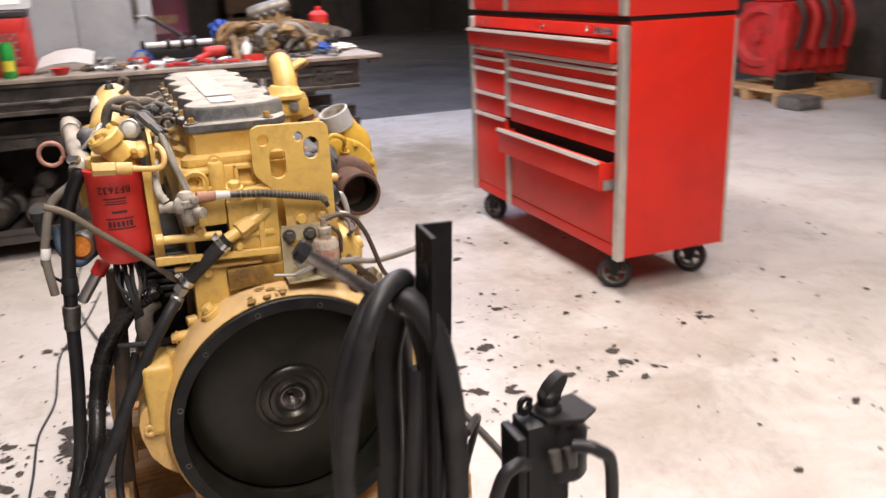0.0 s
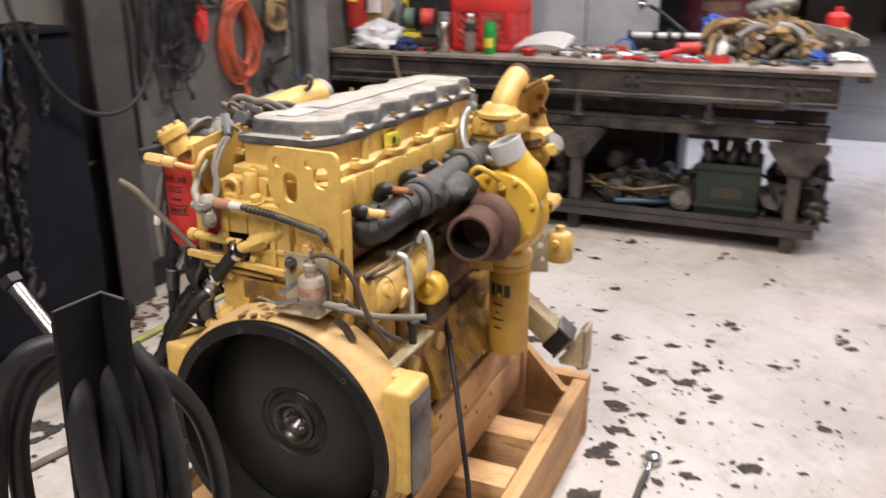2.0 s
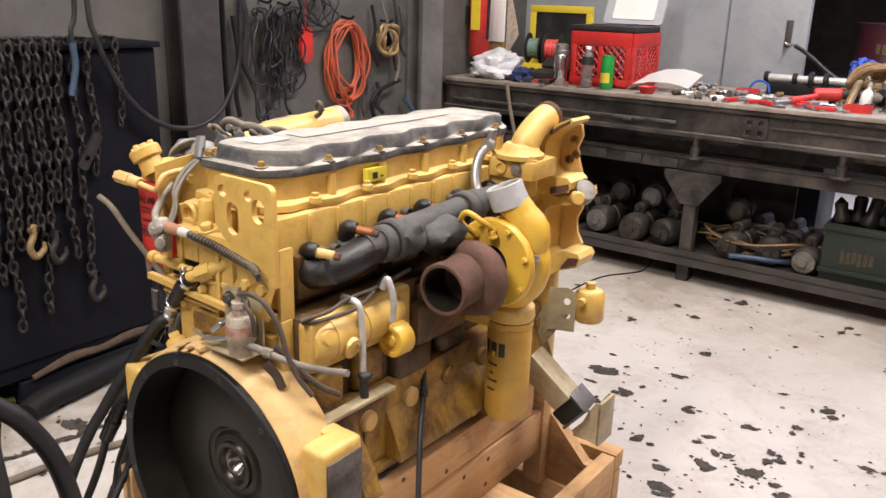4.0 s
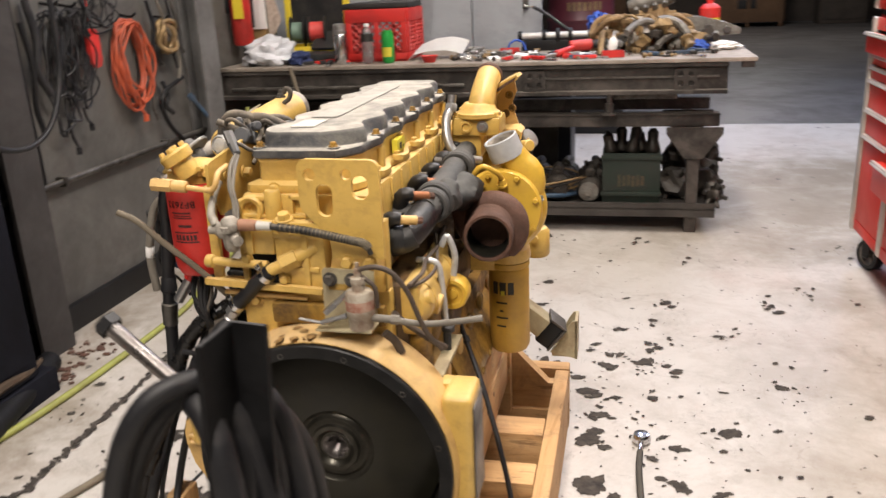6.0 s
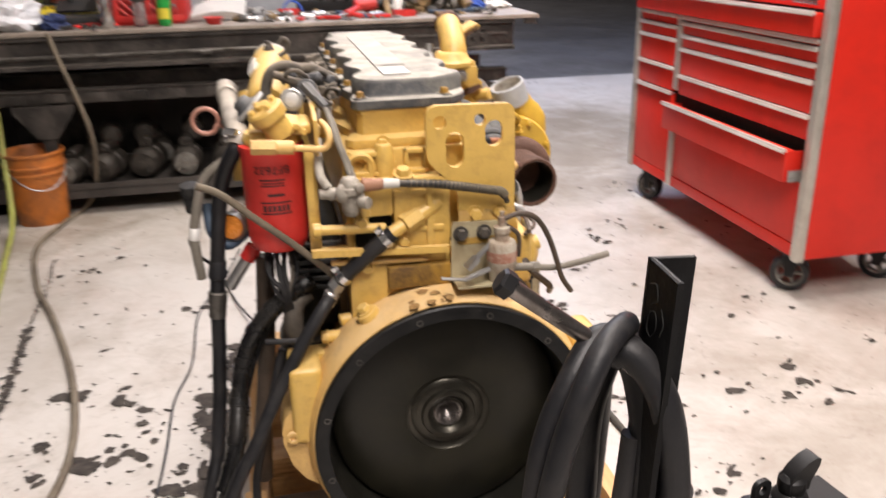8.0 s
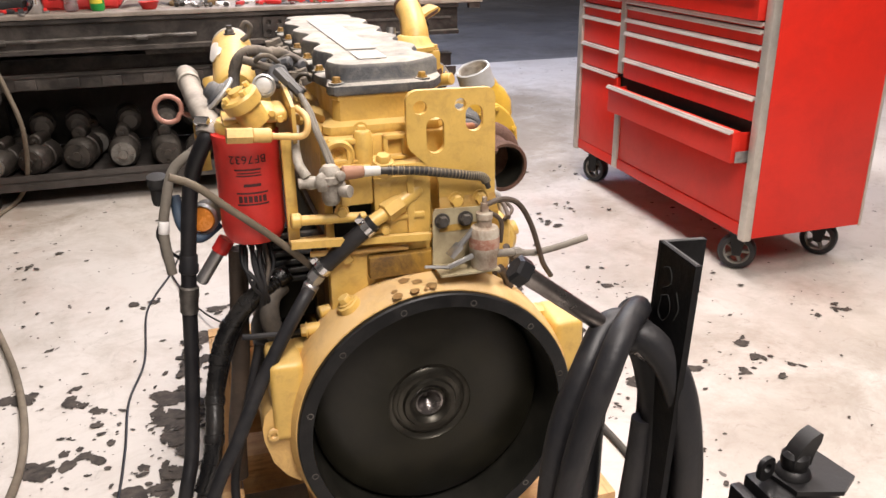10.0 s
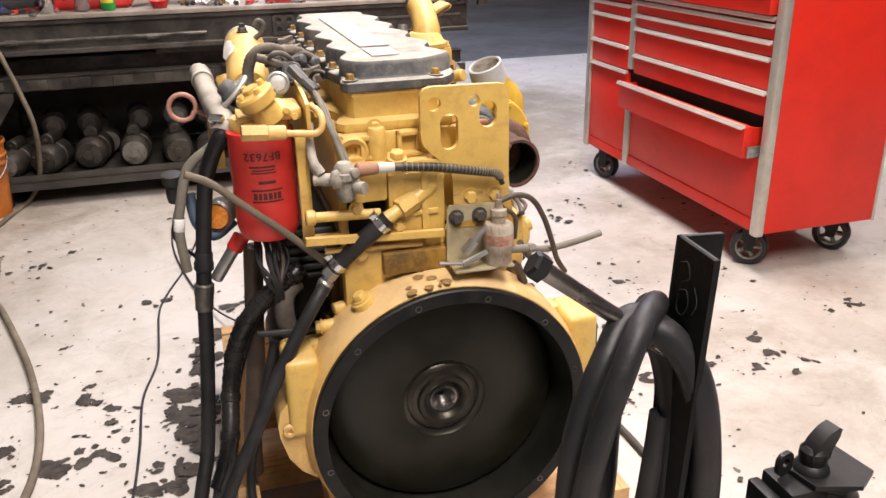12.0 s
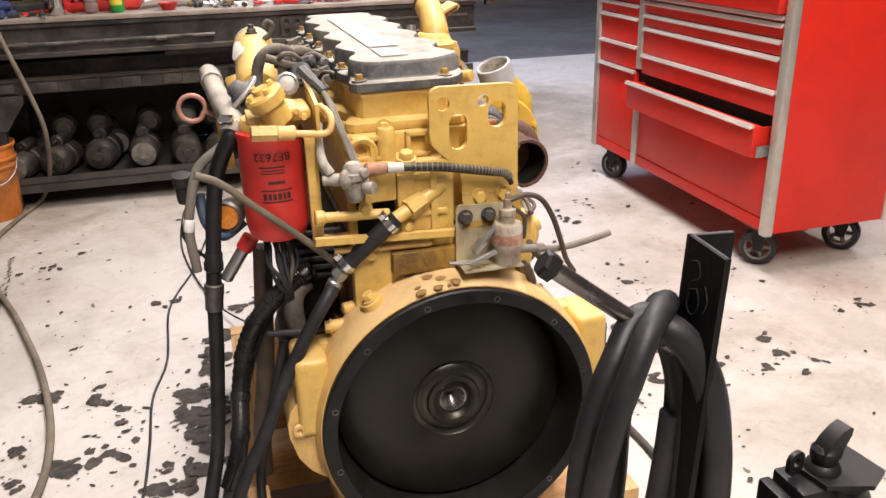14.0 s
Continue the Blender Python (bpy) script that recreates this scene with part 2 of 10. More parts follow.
ORANGECORD = surface("orange_extension_cord", (0.50, 0.09, 0.035), 0.5, vary=0.15, dirt=(0.2, 0.06, 0.04), dirt_amount=0.4, bump=0.05)
ORANGEPAIL = surface("orange_plastic_pail", (0.50, 0.15, 0.02), 0.5, vary=0.15, dirt=(0.14, 0.06, 0.025), dirt_amount=0.8, dirt_scale=6, bump=0.05)
PAPER = surface("white_paper", (0.8, 0.79, 0.77), 0.75, vary=0.05, bump=0.05)
PLASTICBAG = surface("white_plastic_bag", (0.62, 0.63, 0.66), 0.3, vary=0.2, dirt=(0.3, 0.3, 0.32), dirt_amount=0.5, bump=0.4, bump_scale=40)
YELLOWTAG = surface("yellow_tag_card", (0.75, 0.58, 0.04), 0.5, vary=0.05, bump=0.0)
BLUECLOTH = surface("blue_rag", (0.03, 0.09, 0.42), 0.8, vary=0.3, bump=0.4)
GREENCAN = surface("green_printed_can", (0.02, 0.33, 0.06), 0.3, metal=0.3, vary=0.08, bump=0.0)
DRUM = surface("maroon_drum_paint", (0.10, 0.02, 0.028), 0.4, vary=0.25, dirt=(0.05, 0.02, 0.02), dirt_amount=0.5, bump=0.05)
PIPEBLACK = surface("dull_black_rubber_pipe", (0.008, 0.008, 0.009), 0.6, vary=0.4, dirt=(0.018, 0.016, 0.014), dirt_amount=0.4, bump=0.3, spec=0.2)
CARDRAG = surface("brown_rag_cloth", (0.075, 0.048, 0.030), 0.95, vary=0.4, scale=40, dirt=(0.04, 0.03, 0.02), dirt_amount=0.6, dirt_scale=20, bump=0.6)
BROWNWIRE = surface("grimy_brown_wire", (0.075, 0.052, 0.036), 0.6, vary=0.3, dirt=(0.03, 0.022, 0.016), dirt_amount=0.6, dirt_scale=20, bump=0.2)
HUBSTEEL = surface("oily_turned_steel", (0.060, 0.056, 0.046), 0.30, metal=0.8, vary=0.4, dirt=(0.014, 0.012, 0.008), dirt_amount=0.6, dirt_scale=16, bump=0.05)
FLYSTEEL = surface("oiled_dark_flywheel", (0.0125, 0.0115, 0.0070), 0.38, vary=0.4, dirt=(0.022, 0.019, 0.011), dirt_amount=0.5, dirt_scale=9, bump=0.08, spec=0.35)
BROWNWOOD = surface("brown_plywood", (0.13, 0.07, 0.034), 0.7, vary=0.25, scale=3, dirt=(0.09, 0.05, 0.03), dirt_amount=0.5, bump=0.15)
DARKPLASTIC = surface("dark_plastic", (0.02, 0.02, 0.021), 0.55, vary=0.3, dirt=(0.06, 0.053, 0.045), dirt_amount=0.4, dirt_scale=20, bump=0.08, spec=0.3)
SCREEN = surface("grey_lid_plastic", (0.42, 0.43, 0.46), 0.4, vary=0.08, bump=0.03)
CLEARPL = surface("clear_bottle_plastic", (0.55, 0.56, 0.57), 0.12, vary=0.1, bump=0.0)
MATS["clear_bottle_plastic"].node_tree.nodes["Principled BSDF"].inputs["Transmission Weight"].default_value = 0.85
INK = surface("black_ink", (0.05, 0.012, 0.012), 0.5, vary=0.1, bump=0.0)
INKBLACK = surface("black_print", (0.02, 0.02, 0.018), 0.5, vary=0.1, bump=0.0)
WHITEPLATE = surface("white_label_film", (0.60, 0.58, 0.54), 0.55, vary=0.15, dirt=(0.40, 0.37, 0.32), dirt_amount=0.7, dirt_scale=18, bump=0.02)
OLDLABEL = surface("dusty_old_label", (0.42, 0.40, 0.36), 0.7, vary=0.15, dirt=(0.33, 0.31, 0.275), dirt_amount=0.8, dirt_scale=14, bump=0.05)
DECALY = surface("bright_yellow_decal", (0.60, 0.52, 0.05), 0.4, vary=0.1, bump=0.0)
AMBER = surface("amber_lens", (0.55, 0.19, 0.03), 0.25, vary=0.4, scale=40, bump=0.3, bump_scale=60)
PALEGREY = surface("pale_dusty_plastic", (0.38, 0.35, 0.30), 0.5, vary=0.35, dirt=(0.10, 0.075, 0.055), dirt_amount=0.75, dirt_scale=34, dust=(0.55, 0.5, 0.43), dust_amount=0.6, bump=0.3)
DIRTYWHITE = surface("dirty_white_can", (0.43, 0.385, 0.31), 0.5, vary=0.25, dirt=(0.17, 0.085, 0.045), dirt_amount=0.75, dirt_scale=24, bump=0.15)
# pale for dust and for the light that the ribs catch
RIBPALE = surface("dusty_lit_conduit_rib", (0.20, 0.165, 0.11), 0.7, vary=0.4, scale=30, dirt=(0.03, 0.028, 0.026), dirt_amount=0.7, dirt_scale=22, dust=(0.52, 0.43, 0.29), dust_amount=0.8, bump=0.1)
CONDUIT = surface("dusty_corrugated_conduit", (0.012, 0.012, 0.014), 0.45, vary=0.3, dirt=(0.12, 0.10, 0.07), dirt_amount=0.4, dirt_scale=30, dust=(0.32, 0.26, 0.18), dust_amount=0.35, bump=0.2)
OILSPOT = surface("brown_oil_spot", (0.27, 0.155, 0.06), 0.45, vary=0.5, scale=50, dirt=(0.40, 0.27, 0.11), dirt_amount=0.6, dirt_scale=60, bump=0.05)
# shelf steel coloured dark for the shade under the bench
SHELFDARK = surface("darkened_shelf_steel", (0.062, 0.055, 0.050), 0.5, metal=0.2, vary=0.6, scale=6, dirt=(0.045, 0.038, 0.032), dirt_amount=0.5, dirt_scale=5, bump=0.25)
TAPE = surface("wrapped_black_tape", (0.009, 0.009, 0.0095), 0.24, vary=0.4, scale=20, dirt=(0.03, 0.026, 0.022), dirt_amount=0.4, dirt_scale=15, bump=0.35, bump_scale=60)
DOME = surface("grey_diaphragm_cap", (0.07, 0.072, 0.078), 0.5, vary=0.2, dust=(0.24, 0.22, 0.19), dust_amount=0.6, bump=0.15)
PALESTEEL = surface("pale_plated_steel", (0.52, 0.52, 0.51), 0.42, metal=0.4, vary=0.15, dirt=(0.26, 0.23, 0.19), dirt_amount=0.5, dirt_scale=20, bump=0.1)
PINKRING = surface("faded_red_handle_paint", (0.40, 0.19, 0.14), 0.55, vary=0.2, dirt=(0.24, 0.15, 0.11), dirt_amount=0.5, dirt_scale=20, bump=0.1)
ROPE = surface("tan_oily_cloth", (0.30, 0.195, 0.095), 0.85, vary=0.35, scale=20, dirt=(0.12, 0.075, 0.04), dirt_amount=0.6, dirt_scale=14, bump=0.5, bump_scale=120)
ELBOW = surface("dusty_brown_casting", (0.085, 0.072, 0.058), 0.65, vary=0.4, dirt=(0.035, 0.03, 0.026), dirt_amount=0.6, dirt_scale=18, dust=(0.20, 0.17, 0.135), dust_amount=0.6, bump=0.3)
FADED = surface("faded_brown_print", (0.075, 0.052, 0.028), 0.6, vary=0.4, scale=40, dirt=(0.015, 0.03, 0.02), dirt_amount=0.7, dirt_scale=40, bump=0.05)
BAND = surface("rust_red_print", (0.36, 0.15, 0.10), 0.6, vary=0.3, scale=30, dirt=(0.5, 0.42, 0.33), dirt_amount=0.6, dirt_scale=60, bump=0.1)
CHIP = surface("bare_dark_concrete", (0.050, 0.043, 0.038), 0.8, vary=0.5, scale=30, dirt=(0.10, 0.085, 0.072), dirt_amount=0.5, dirt_scale=30, bump=0.4, spec=0.2)


def floor_material():
    m = bpy.data.materials.new("painted_concrete_floor")
    m.use_nodes = True
    nt = m.node_tree
    bsdf = nt.nodes["Principled BSDF"]
    co = nt.nodes.new("ShaderNodeTexCoord").outputs["Object"]
    big = noise_tex(nt, co, 0.9, 6, 0.6, 0.3)
    col = ramp(nt, big, [(0.3, (0.46, 0.43, 0.395)), (0.7, (0.55, 0.52, 0.485))])
    stain = ramp(nt, noise_tex(nt, co, 2.6, 9, 0.76, 0.5), [(0.47, (0, 0, 0)), (0.72, (0.6,) * 3)])
    col = mixc(nt, stain, col, (0.29, 0.24, 0.195))
    pink = ramp(nt, noise_tex(nt, co, 1.3, 5, 0.6), [(0.55, (0, 0, 0)), (0.75, (0.35,) * 3)])
    col = mixc(nt, pink, col, (0.50, 0.385, 0.345))
    scuff = ramp(nt, noise_tex(nt, co, 7.0, 10, 0.8, 1.5), [(0.575, (0, 0, 0)), (0.67, (0.5,) * 3)])
    col = mixc(nt, scuff, col, (0.20, 0.175, 0.15))
    speck = ramp(nt, noise_tex(nt, co, 60.0, 5, 0.7, 0.2), [(0.66, (0, 0, 0)), (0.72, (0.5,) * 3)])
    col = mixc(nt, speck, col, (0.16, 0.14, 0.12))
    grime = ramp(nt, noise_tex(nt, co, 4.2, 12, 0.82, 0.8), [(0.53, (0, 0, 0)), (0.60, (0.22,) * 3), (0.72, (0.6,) * 3)])
    col = mixc(nt, grime, col, (0.235, 0.215, 0.19))
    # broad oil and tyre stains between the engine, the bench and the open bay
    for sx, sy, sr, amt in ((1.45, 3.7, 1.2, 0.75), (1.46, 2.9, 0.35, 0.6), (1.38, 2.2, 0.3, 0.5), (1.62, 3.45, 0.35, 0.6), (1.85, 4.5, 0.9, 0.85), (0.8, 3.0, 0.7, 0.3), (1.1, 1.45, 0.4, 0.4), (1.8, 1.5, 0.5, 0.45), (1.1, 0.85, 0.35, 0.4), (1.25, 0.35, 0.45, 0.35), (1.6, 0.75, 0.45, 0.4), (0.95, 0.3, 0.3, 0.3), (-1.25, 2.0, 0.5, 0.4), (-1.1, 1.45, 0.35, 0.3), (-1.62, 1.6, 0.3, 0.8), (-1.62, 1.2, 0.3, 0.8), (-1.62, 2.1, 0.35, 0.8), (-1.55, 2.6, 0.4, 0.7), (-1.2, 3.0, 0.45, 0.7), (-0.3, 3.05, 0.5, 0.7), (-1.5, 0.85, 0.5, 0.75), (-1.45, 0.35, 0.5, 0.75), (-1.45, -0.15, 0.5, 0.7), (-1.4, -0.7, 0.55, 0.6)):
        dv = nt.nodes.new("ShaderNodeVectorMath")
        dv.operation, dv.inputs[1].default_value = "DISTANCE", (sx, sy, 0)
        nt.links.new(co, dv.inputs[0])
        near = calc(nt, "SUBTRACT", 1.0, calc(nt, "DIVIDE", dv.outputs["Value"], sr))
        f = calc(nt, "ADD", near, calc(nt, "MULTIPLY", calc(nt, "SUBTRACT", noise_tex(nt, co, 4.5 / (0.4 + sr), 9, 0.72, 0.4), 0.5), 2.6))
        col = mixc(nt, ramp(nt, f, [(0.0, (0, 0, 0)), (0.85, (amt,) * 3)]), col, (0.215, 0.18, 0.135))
    # small chips down to dark concrete, thicker in some places than in others
    v = nt.nodes.new("ShaderNodeTexVoronoi")
    v.inputs["Scale"].default_value, v.inputs["Randomness"].default_value = 13.0, 1.0
    warp = nt.nodes.new("ShaderNodeVectorMath")
    warp.operation = "ADD"
    wn = nt.nodes.new("ShaderNodeTexNoise")
    wn.inputs["Scale"].default_value, wn.inputs["Detail"].default_value = 22.0, 4
    nt.links.new(co, wn.inputs["Vector"])
    sc = nt.nodes.new("ShaderNodeVectorMath")
    sc.operation, sc.inputs[3].default_value = "SCALE", 0.05
    nt.links.new(wn.outputs["Color"], sc.inputs[0])
    nt.links.new(co, warp.inputs[0])
    nt.links.new(sc.outputs[0], warp.inputs[1])
    nt.links.new(warp.outputs[0], v.inputs["Vector"])
    dense = noise_tex(nt, co, 1.7, 4, 0.6)
    size = calc(nt, "MULTIPLY", calc(nt, "SUBTRACT", dense, 0.41), 1.15)
    sepc = nt.nodes.new("ShaderNodeSeparateColor")
    nt.links.new(v.outputs["Color"], sepc.inputs[0])
    size = calc(nt, "MULTIPLY", size, calc(nt, "POWER", sepc.outputs[0], 1.6))
    chips = calc(nt, "LESS_THAN", v.outputs["Distance"], size)
    col = mixc(nt, calc(nt, "MULTIPLY", chips, 0.85), col, (0.07, 0.06, 0.055))
    nt.links.new(col, bsdf.inputs["Base Color"])
    nt.links.new(calc(nt, "ADD", calc(nt, "MULTIPLY", big, 0.25), 0.33), bsdf.inputs["Roughness"])
    bsdf.inputs["Specular IOR Level"].default_value = 0.36
    b = nt.nodes.new("ShaderNodeBump")
    b.inputs["Strength"].default_value, b.inputs["Distance"].default_value = 0.12, 0.003
    nt.links.new(noise_tex(nt, co, 25, 6, 0.6), b.inputs["Height"])
    nt.links.new(b.outputs[0], bsdf.inputs["Normal"])
    return m


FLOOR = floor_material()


def wood_material(name, stretch):
    """Rough pine: long grain along one axis, knots, handling dirt; each board its own tone."""
    m = bpy.data.materials.new(name)
    m.use_nodes = True
    nt = m.node_tree
    bsdf = nt.nodes["Principled BSDF"]
    co = nt.nodes.new("ShaderNodeTexCoord").outputs["Object"]
    info = nt.nodes.new("ShaderNodeObjectInfo").outputs["Random"]
    mp = nt.nodes.new("ShaderNodeVectorMath")
    mp.operation = "MULTIPLY"
    mp.inputs[1].default_value = stretch
    nt.links.new(co, mp.inputs[0])
    sh = nt.nodes.new("ShaderNodeVectorMath")
    sh.operation = "ADD"
    nt.links.new(mp.outputs[0], sh.inputs[0])
    nt.links.new(calc(nt, "MULTIPLY", info, 41.0), sh.inputs[1])
    v = sh.outputs[0]
    grain = noise_tex(nt, v, 6.0, 6, 0.65, 0.6)
    col = ramp(nt, grain, [(0.26, (0.24, 0.115, 0.04)), (0.42, (0.55, 0.32, 0.135)), (0.7, (0.68, 0.44, 0.215))])
    tone = mixc(nt, calc(nt, "MULTIPLY", info, 0.4), col, (0.40, 0.245, 0.12))
    streak = ramp(nt, noise_tex(nt, v, 13.0, 4, 0.7, 0.3), [(0.60, (0, 0, 0)), (0.68, (0.7,) * 3)])
    tone = mixc(nt, streak, tone, (0.20, 0.105, 0.045))
    knot = ramp(nt, noise_tex(nt, v, 1.9, 3, 0.5, 0.2), [(0.66, (0, 0, 0)), (0.74, (0.8,) * 3)])
    tone = mixc(nt, knot, tone, (0.16, 0.07, 0.03))
    grime = ramp(nt, noise_tex(nt, co, 11, 8, 0.75, 0.5), [(0.52, (0, 0, 0)), (0.72, (0.6,) * 3)])
    tone = mixc(nt, grime, tone, (0.17, 0.105, 0.065))
    nt.links.new(tone, bsdf.inputs["Base Color"])
    bsdf.inputs["Roughness"].default_value = 0.75
    b = nt.nodes.new("ShaderNodeBump")
    b.inputs["Strength"].default_value, b.inputs["Distance"].default_value = 0.35, 0.003
    nt.links.new(grain, b.inputs["Height"])
    nt.links.new(b.outputs[0], bsdf.inputs["Normal"])
    return m


WOOD = wood_material("rough_pine_along", (5.0, 0.5, 5.0))
WOODX = wood_material("rough_pine_across", (0.5, 5.0, 5.0))
WOODZ = wood_material("rough_pine_upright", (5.0, 5.0, 0.5))
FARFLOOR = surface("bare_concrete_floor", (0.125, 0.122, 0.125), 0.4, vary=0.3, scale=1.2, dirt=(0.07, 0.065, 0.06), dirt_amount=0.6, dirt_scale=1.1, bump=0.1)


# ---- mesh helpers ----
def mesh_of(bm, name, material, angle=38):
    me = bpy.data.meshes.new(name)
    bmesh.ops.recalc_face_normals(bm, faces=bm.faces[:])
    bm.to_mesh(me)
    bm.free()
    for p in me.polygons:
        p.use_smooth = True
    me.set_sharp_from_angle(angle=radians(angle))
    for m in material if isinstance(material, (list, tuple)) else [material]:
        me.materials.append(m)
    return me


def part(name, bm, material, parent=None, label="", m=None):
    ob = new(name, mesh_of(bm, name, material))
    if m is not None:
        ob.matrix_world = m
    if parent is not None:
        ob.parent, ob.matrix_parent_inverse = parent, parent.matrix_world.inverted()
    if label:
        ob["label"] = label
    return ob


def thing(name, label, category, loc=(0, 0, 0), group="", kind="", rz=0):
    ob = new(name)
    ob.empty_display_size = 0.1
    ob.matrix_world = pose(*loc, 0, 0, rz)
    return tagged(ob, label, category, group, kind)


def solo(name, bm, material, label, category, group="", kind="", m=None):
    return tagged(part(name, bm, material, None, "", m), label, category, group, kind)


def B():
    return bmesh.new()


def box(bm, x0, x1, y0, y1, z0, z1, bev=0.0, m=None, seg=2):
    r = bmesh.ops.create_cube(bm, size=1)
    vs = r["verts"]
    t = Matrix.Translation(((x0 + x1) / 2, (y0 + y1) / 2, (z0 + z1) / 2)) @ Matrix.Diagonal((abs(x1 - x0), abs(y1 - y0), abs(z1 - z0), 1))
    bmesh.ops.transform(bm, matrix=(m @ t) if m is not None else t, verts=vs)
    if bev:
        es = list({e for v in vs for e in v.link_edges})
        bmesh.ops.bevel(bm, geom=es, offset=bev, segments=seg, profile=0.6, affect="EDGES")
    return bm


def frame_to(p, axis):
    a = Vector(axis).normalized()
    if a.z > 0.9999:
        return Matrix.Translation(p)
    return Matrix.Translation(p) @ a.to_track_quat("Z", "Y").to_matrix().to_4x4()


def lathe(bm, p, axis, profile, seg=28, sweep=360, start=0):
    """A turned shape: (radius, height) pairs along the axis from p."""
    m = frame_to(p, axis)
    closed = sweep >= 360
    n = seg if closed else seg + 1
    rings = []
    for r, h in profile:
        if r < 1e-6:
            rings.append([bm.verts.new(m @ Vector((0, 0, h)))])
        else:
            rings.append([bm.verts.new(m @ Vector((r * math.cos(a), r * math.sin(a), h)))
                          for a in (radians(start + sweep * i / seg) for i in range(n))])
    for a, b in zip(rings, rings[1:]):
        for i in range(seg):
            j = (i + 1) % n
            if len(a) == 1 and len(b) == 1:
                continue
            if len(a) == 1:
                bm.faces.new((a[0], b[i], b[j]))
            elif len(b) == 1:
                bm.faces.new((a[i], a[j], b[0]))
            else:
                bm.faces.new((a[i], a[j], b[j], b[i]))
    return bm


def rod(bm, p0, p1, r, r1=None, seg=14, bev=0.0):
    p0, p1 = Vector(p0), Vector(p1)
    h = (p1 - p0).length
    r1 = r if r1 is None else r1
    b = min(bev, r * 0.4, h * 0.4)
    prof = [(0, 0), (r - b, 0), (r, b), (r1, h - b), (r1 - b, h), (0, h)] if b else [(0, 0), (r, 0), (r1, h), (0, h)]
    return lathe(bm, p0, p1 - p0, prof, seg)


def spline(pts, n=8):
    pts = [Vector(p) for p in pts]
    if len(pts) < 3:
        return pts
    out = []
    ext = [pts[0] * 2 - pts[1]] + pts + [pts[-1] * 2 - pts[-2]]
    for i in range(1, len(ext) - 2):
        a, b, c, d = ext[i - 1:i + 3]
        for k in range(n):
            t = k / n
            out.append(0.5 * ((2 * b) + (c - a) * t + (2 * a - 5 * b + 4 * c - d) * t * t + (3 * b - a - 3 * c + d) * t ** 3))
    out.append(pts[-1])
    return out


def tube(bm, pts, r, seg=10, n=8, ribs=0.0, cap=True):
    """A hose, cable or pipe through the points; r may be a list of radii along them; ribs: depth of corrugation."""
    path = spline(pts, n)
    cnt = len(path)
    up = Vector((0.13, 0.31, 0.94))
    rings = []
    for i, p in enumerate(path):
        d = (path[min(i + 1, cnt - 1)] - path[max(i - 1, 0)]).normalized()
        side = d.cross(up)
        if side.length < 1e-3:
            side = d.cross(Vector((1, 0, 0)))
        side.normalize()
        up = side.cross(d).normalized()
        if isinstance(r, (list, tuple)):
            f = i / (cnt - 1) * (len(r) - 1)
            k = min(int(f), len(r) - 2)
            rr = r[k] + (r[k + 1] - r[k]) * (f - k)
        else:
            rr = r
        if ribs:
            rr -= ribs * (i % 2)
        rings.append([bm.verts.new(p + (side * math.cos(a) + up * math.sin(a)) * rr) for a in (2 * math.pi * j / seg for j in range(seg))])
    for a, b in zip(rings, rings[1:]):
        for j in range(seg):
            bm.faces.new((a[j], a[(j + 1) % seg], b[(j + 1) % seg], b[j]))
    if cap:
        for ring in (rings[0], rings[-1]):
            bm.faces.new(ring)
    return bm


def slab(bm, outline, depth, m, holes=(), bev=0.0):
    """A plate: a flat outline (x, y) thickened along z by depth, set by the pose m; holes are (x, y, rx, ry), long ones with straight sides."""
    outer = [bm.verts.new((x, y, 0)) for x, y in outline]
    edges = [bm.edges.new((outer[i], outer[(i + 1) % len(outer)])) for i in range(len(outer))]
    verts = list(outer)
    for hx, hy, rx, ry in holes:
        k = 20
        rr = min(rx, ry)
        ring = [bm.verts.new((hx + rr * ca + math.copysign(rx - rr, ca), hy + rr * sa + math.copysign(ry - rr, sa), 0)) for ca, sa in ((math.cos(2 * math.pi * (i + 0.5) / k), math.sin(2 * math.pi * (i + 0.5) / k)) for i in range(k))]
        verts += ring
        edges += [bm.edges.new((ring[i], ring[(i + 1) % k])) for i in range(k)]
    res = bmesh.ops.triangle_fill(bm, use_beauty=True, edges=edges, normal=(0, 0, 1))
    faces = [g for g in res["geom"] if isinstance(g, bmesh.types.BMFace)]
    ext = bmesh.ops.extrude_face_region(bm, geom=faces)
    top = [g for g in ext["geom"] if isinstance(g, bmesh.types.BMVert)]
    bmesh.ops.translate(bm, vec=(0, 0, depth), verts=top)
    bmesh.ops.transform(bm, matrix=m, verts=verts + top)
    return bm


def rounded(x0, x1, y0, y1, r, k=5):
    out = []
    for cx, cy, a0 in ((x1 - r, y1 - r, 0), (x0 + r, y1 - r, 90), (x0 + r, y0 + r, 180), (x1 - r, y0 + r, 270)):
        out += [(cx + r * math.cos(radians(a0 + 90 * i / k)), cy + r * math.sin(radians(a0 + 90 * i / k))) for i in range(k + 1)]
    return out


def hexhead(bm, p, axis, r, h, washer=True):
    if washer:
        rod(bm, p, Vector(p) + Vector(axis).normalized() * h * 0.25, r * 1.35, seg=14)
    lathe(bm, p, axis, [(r, 0), (r, h * 0.85), (r * 0.85, h), (0, h)], 6)
    return bm


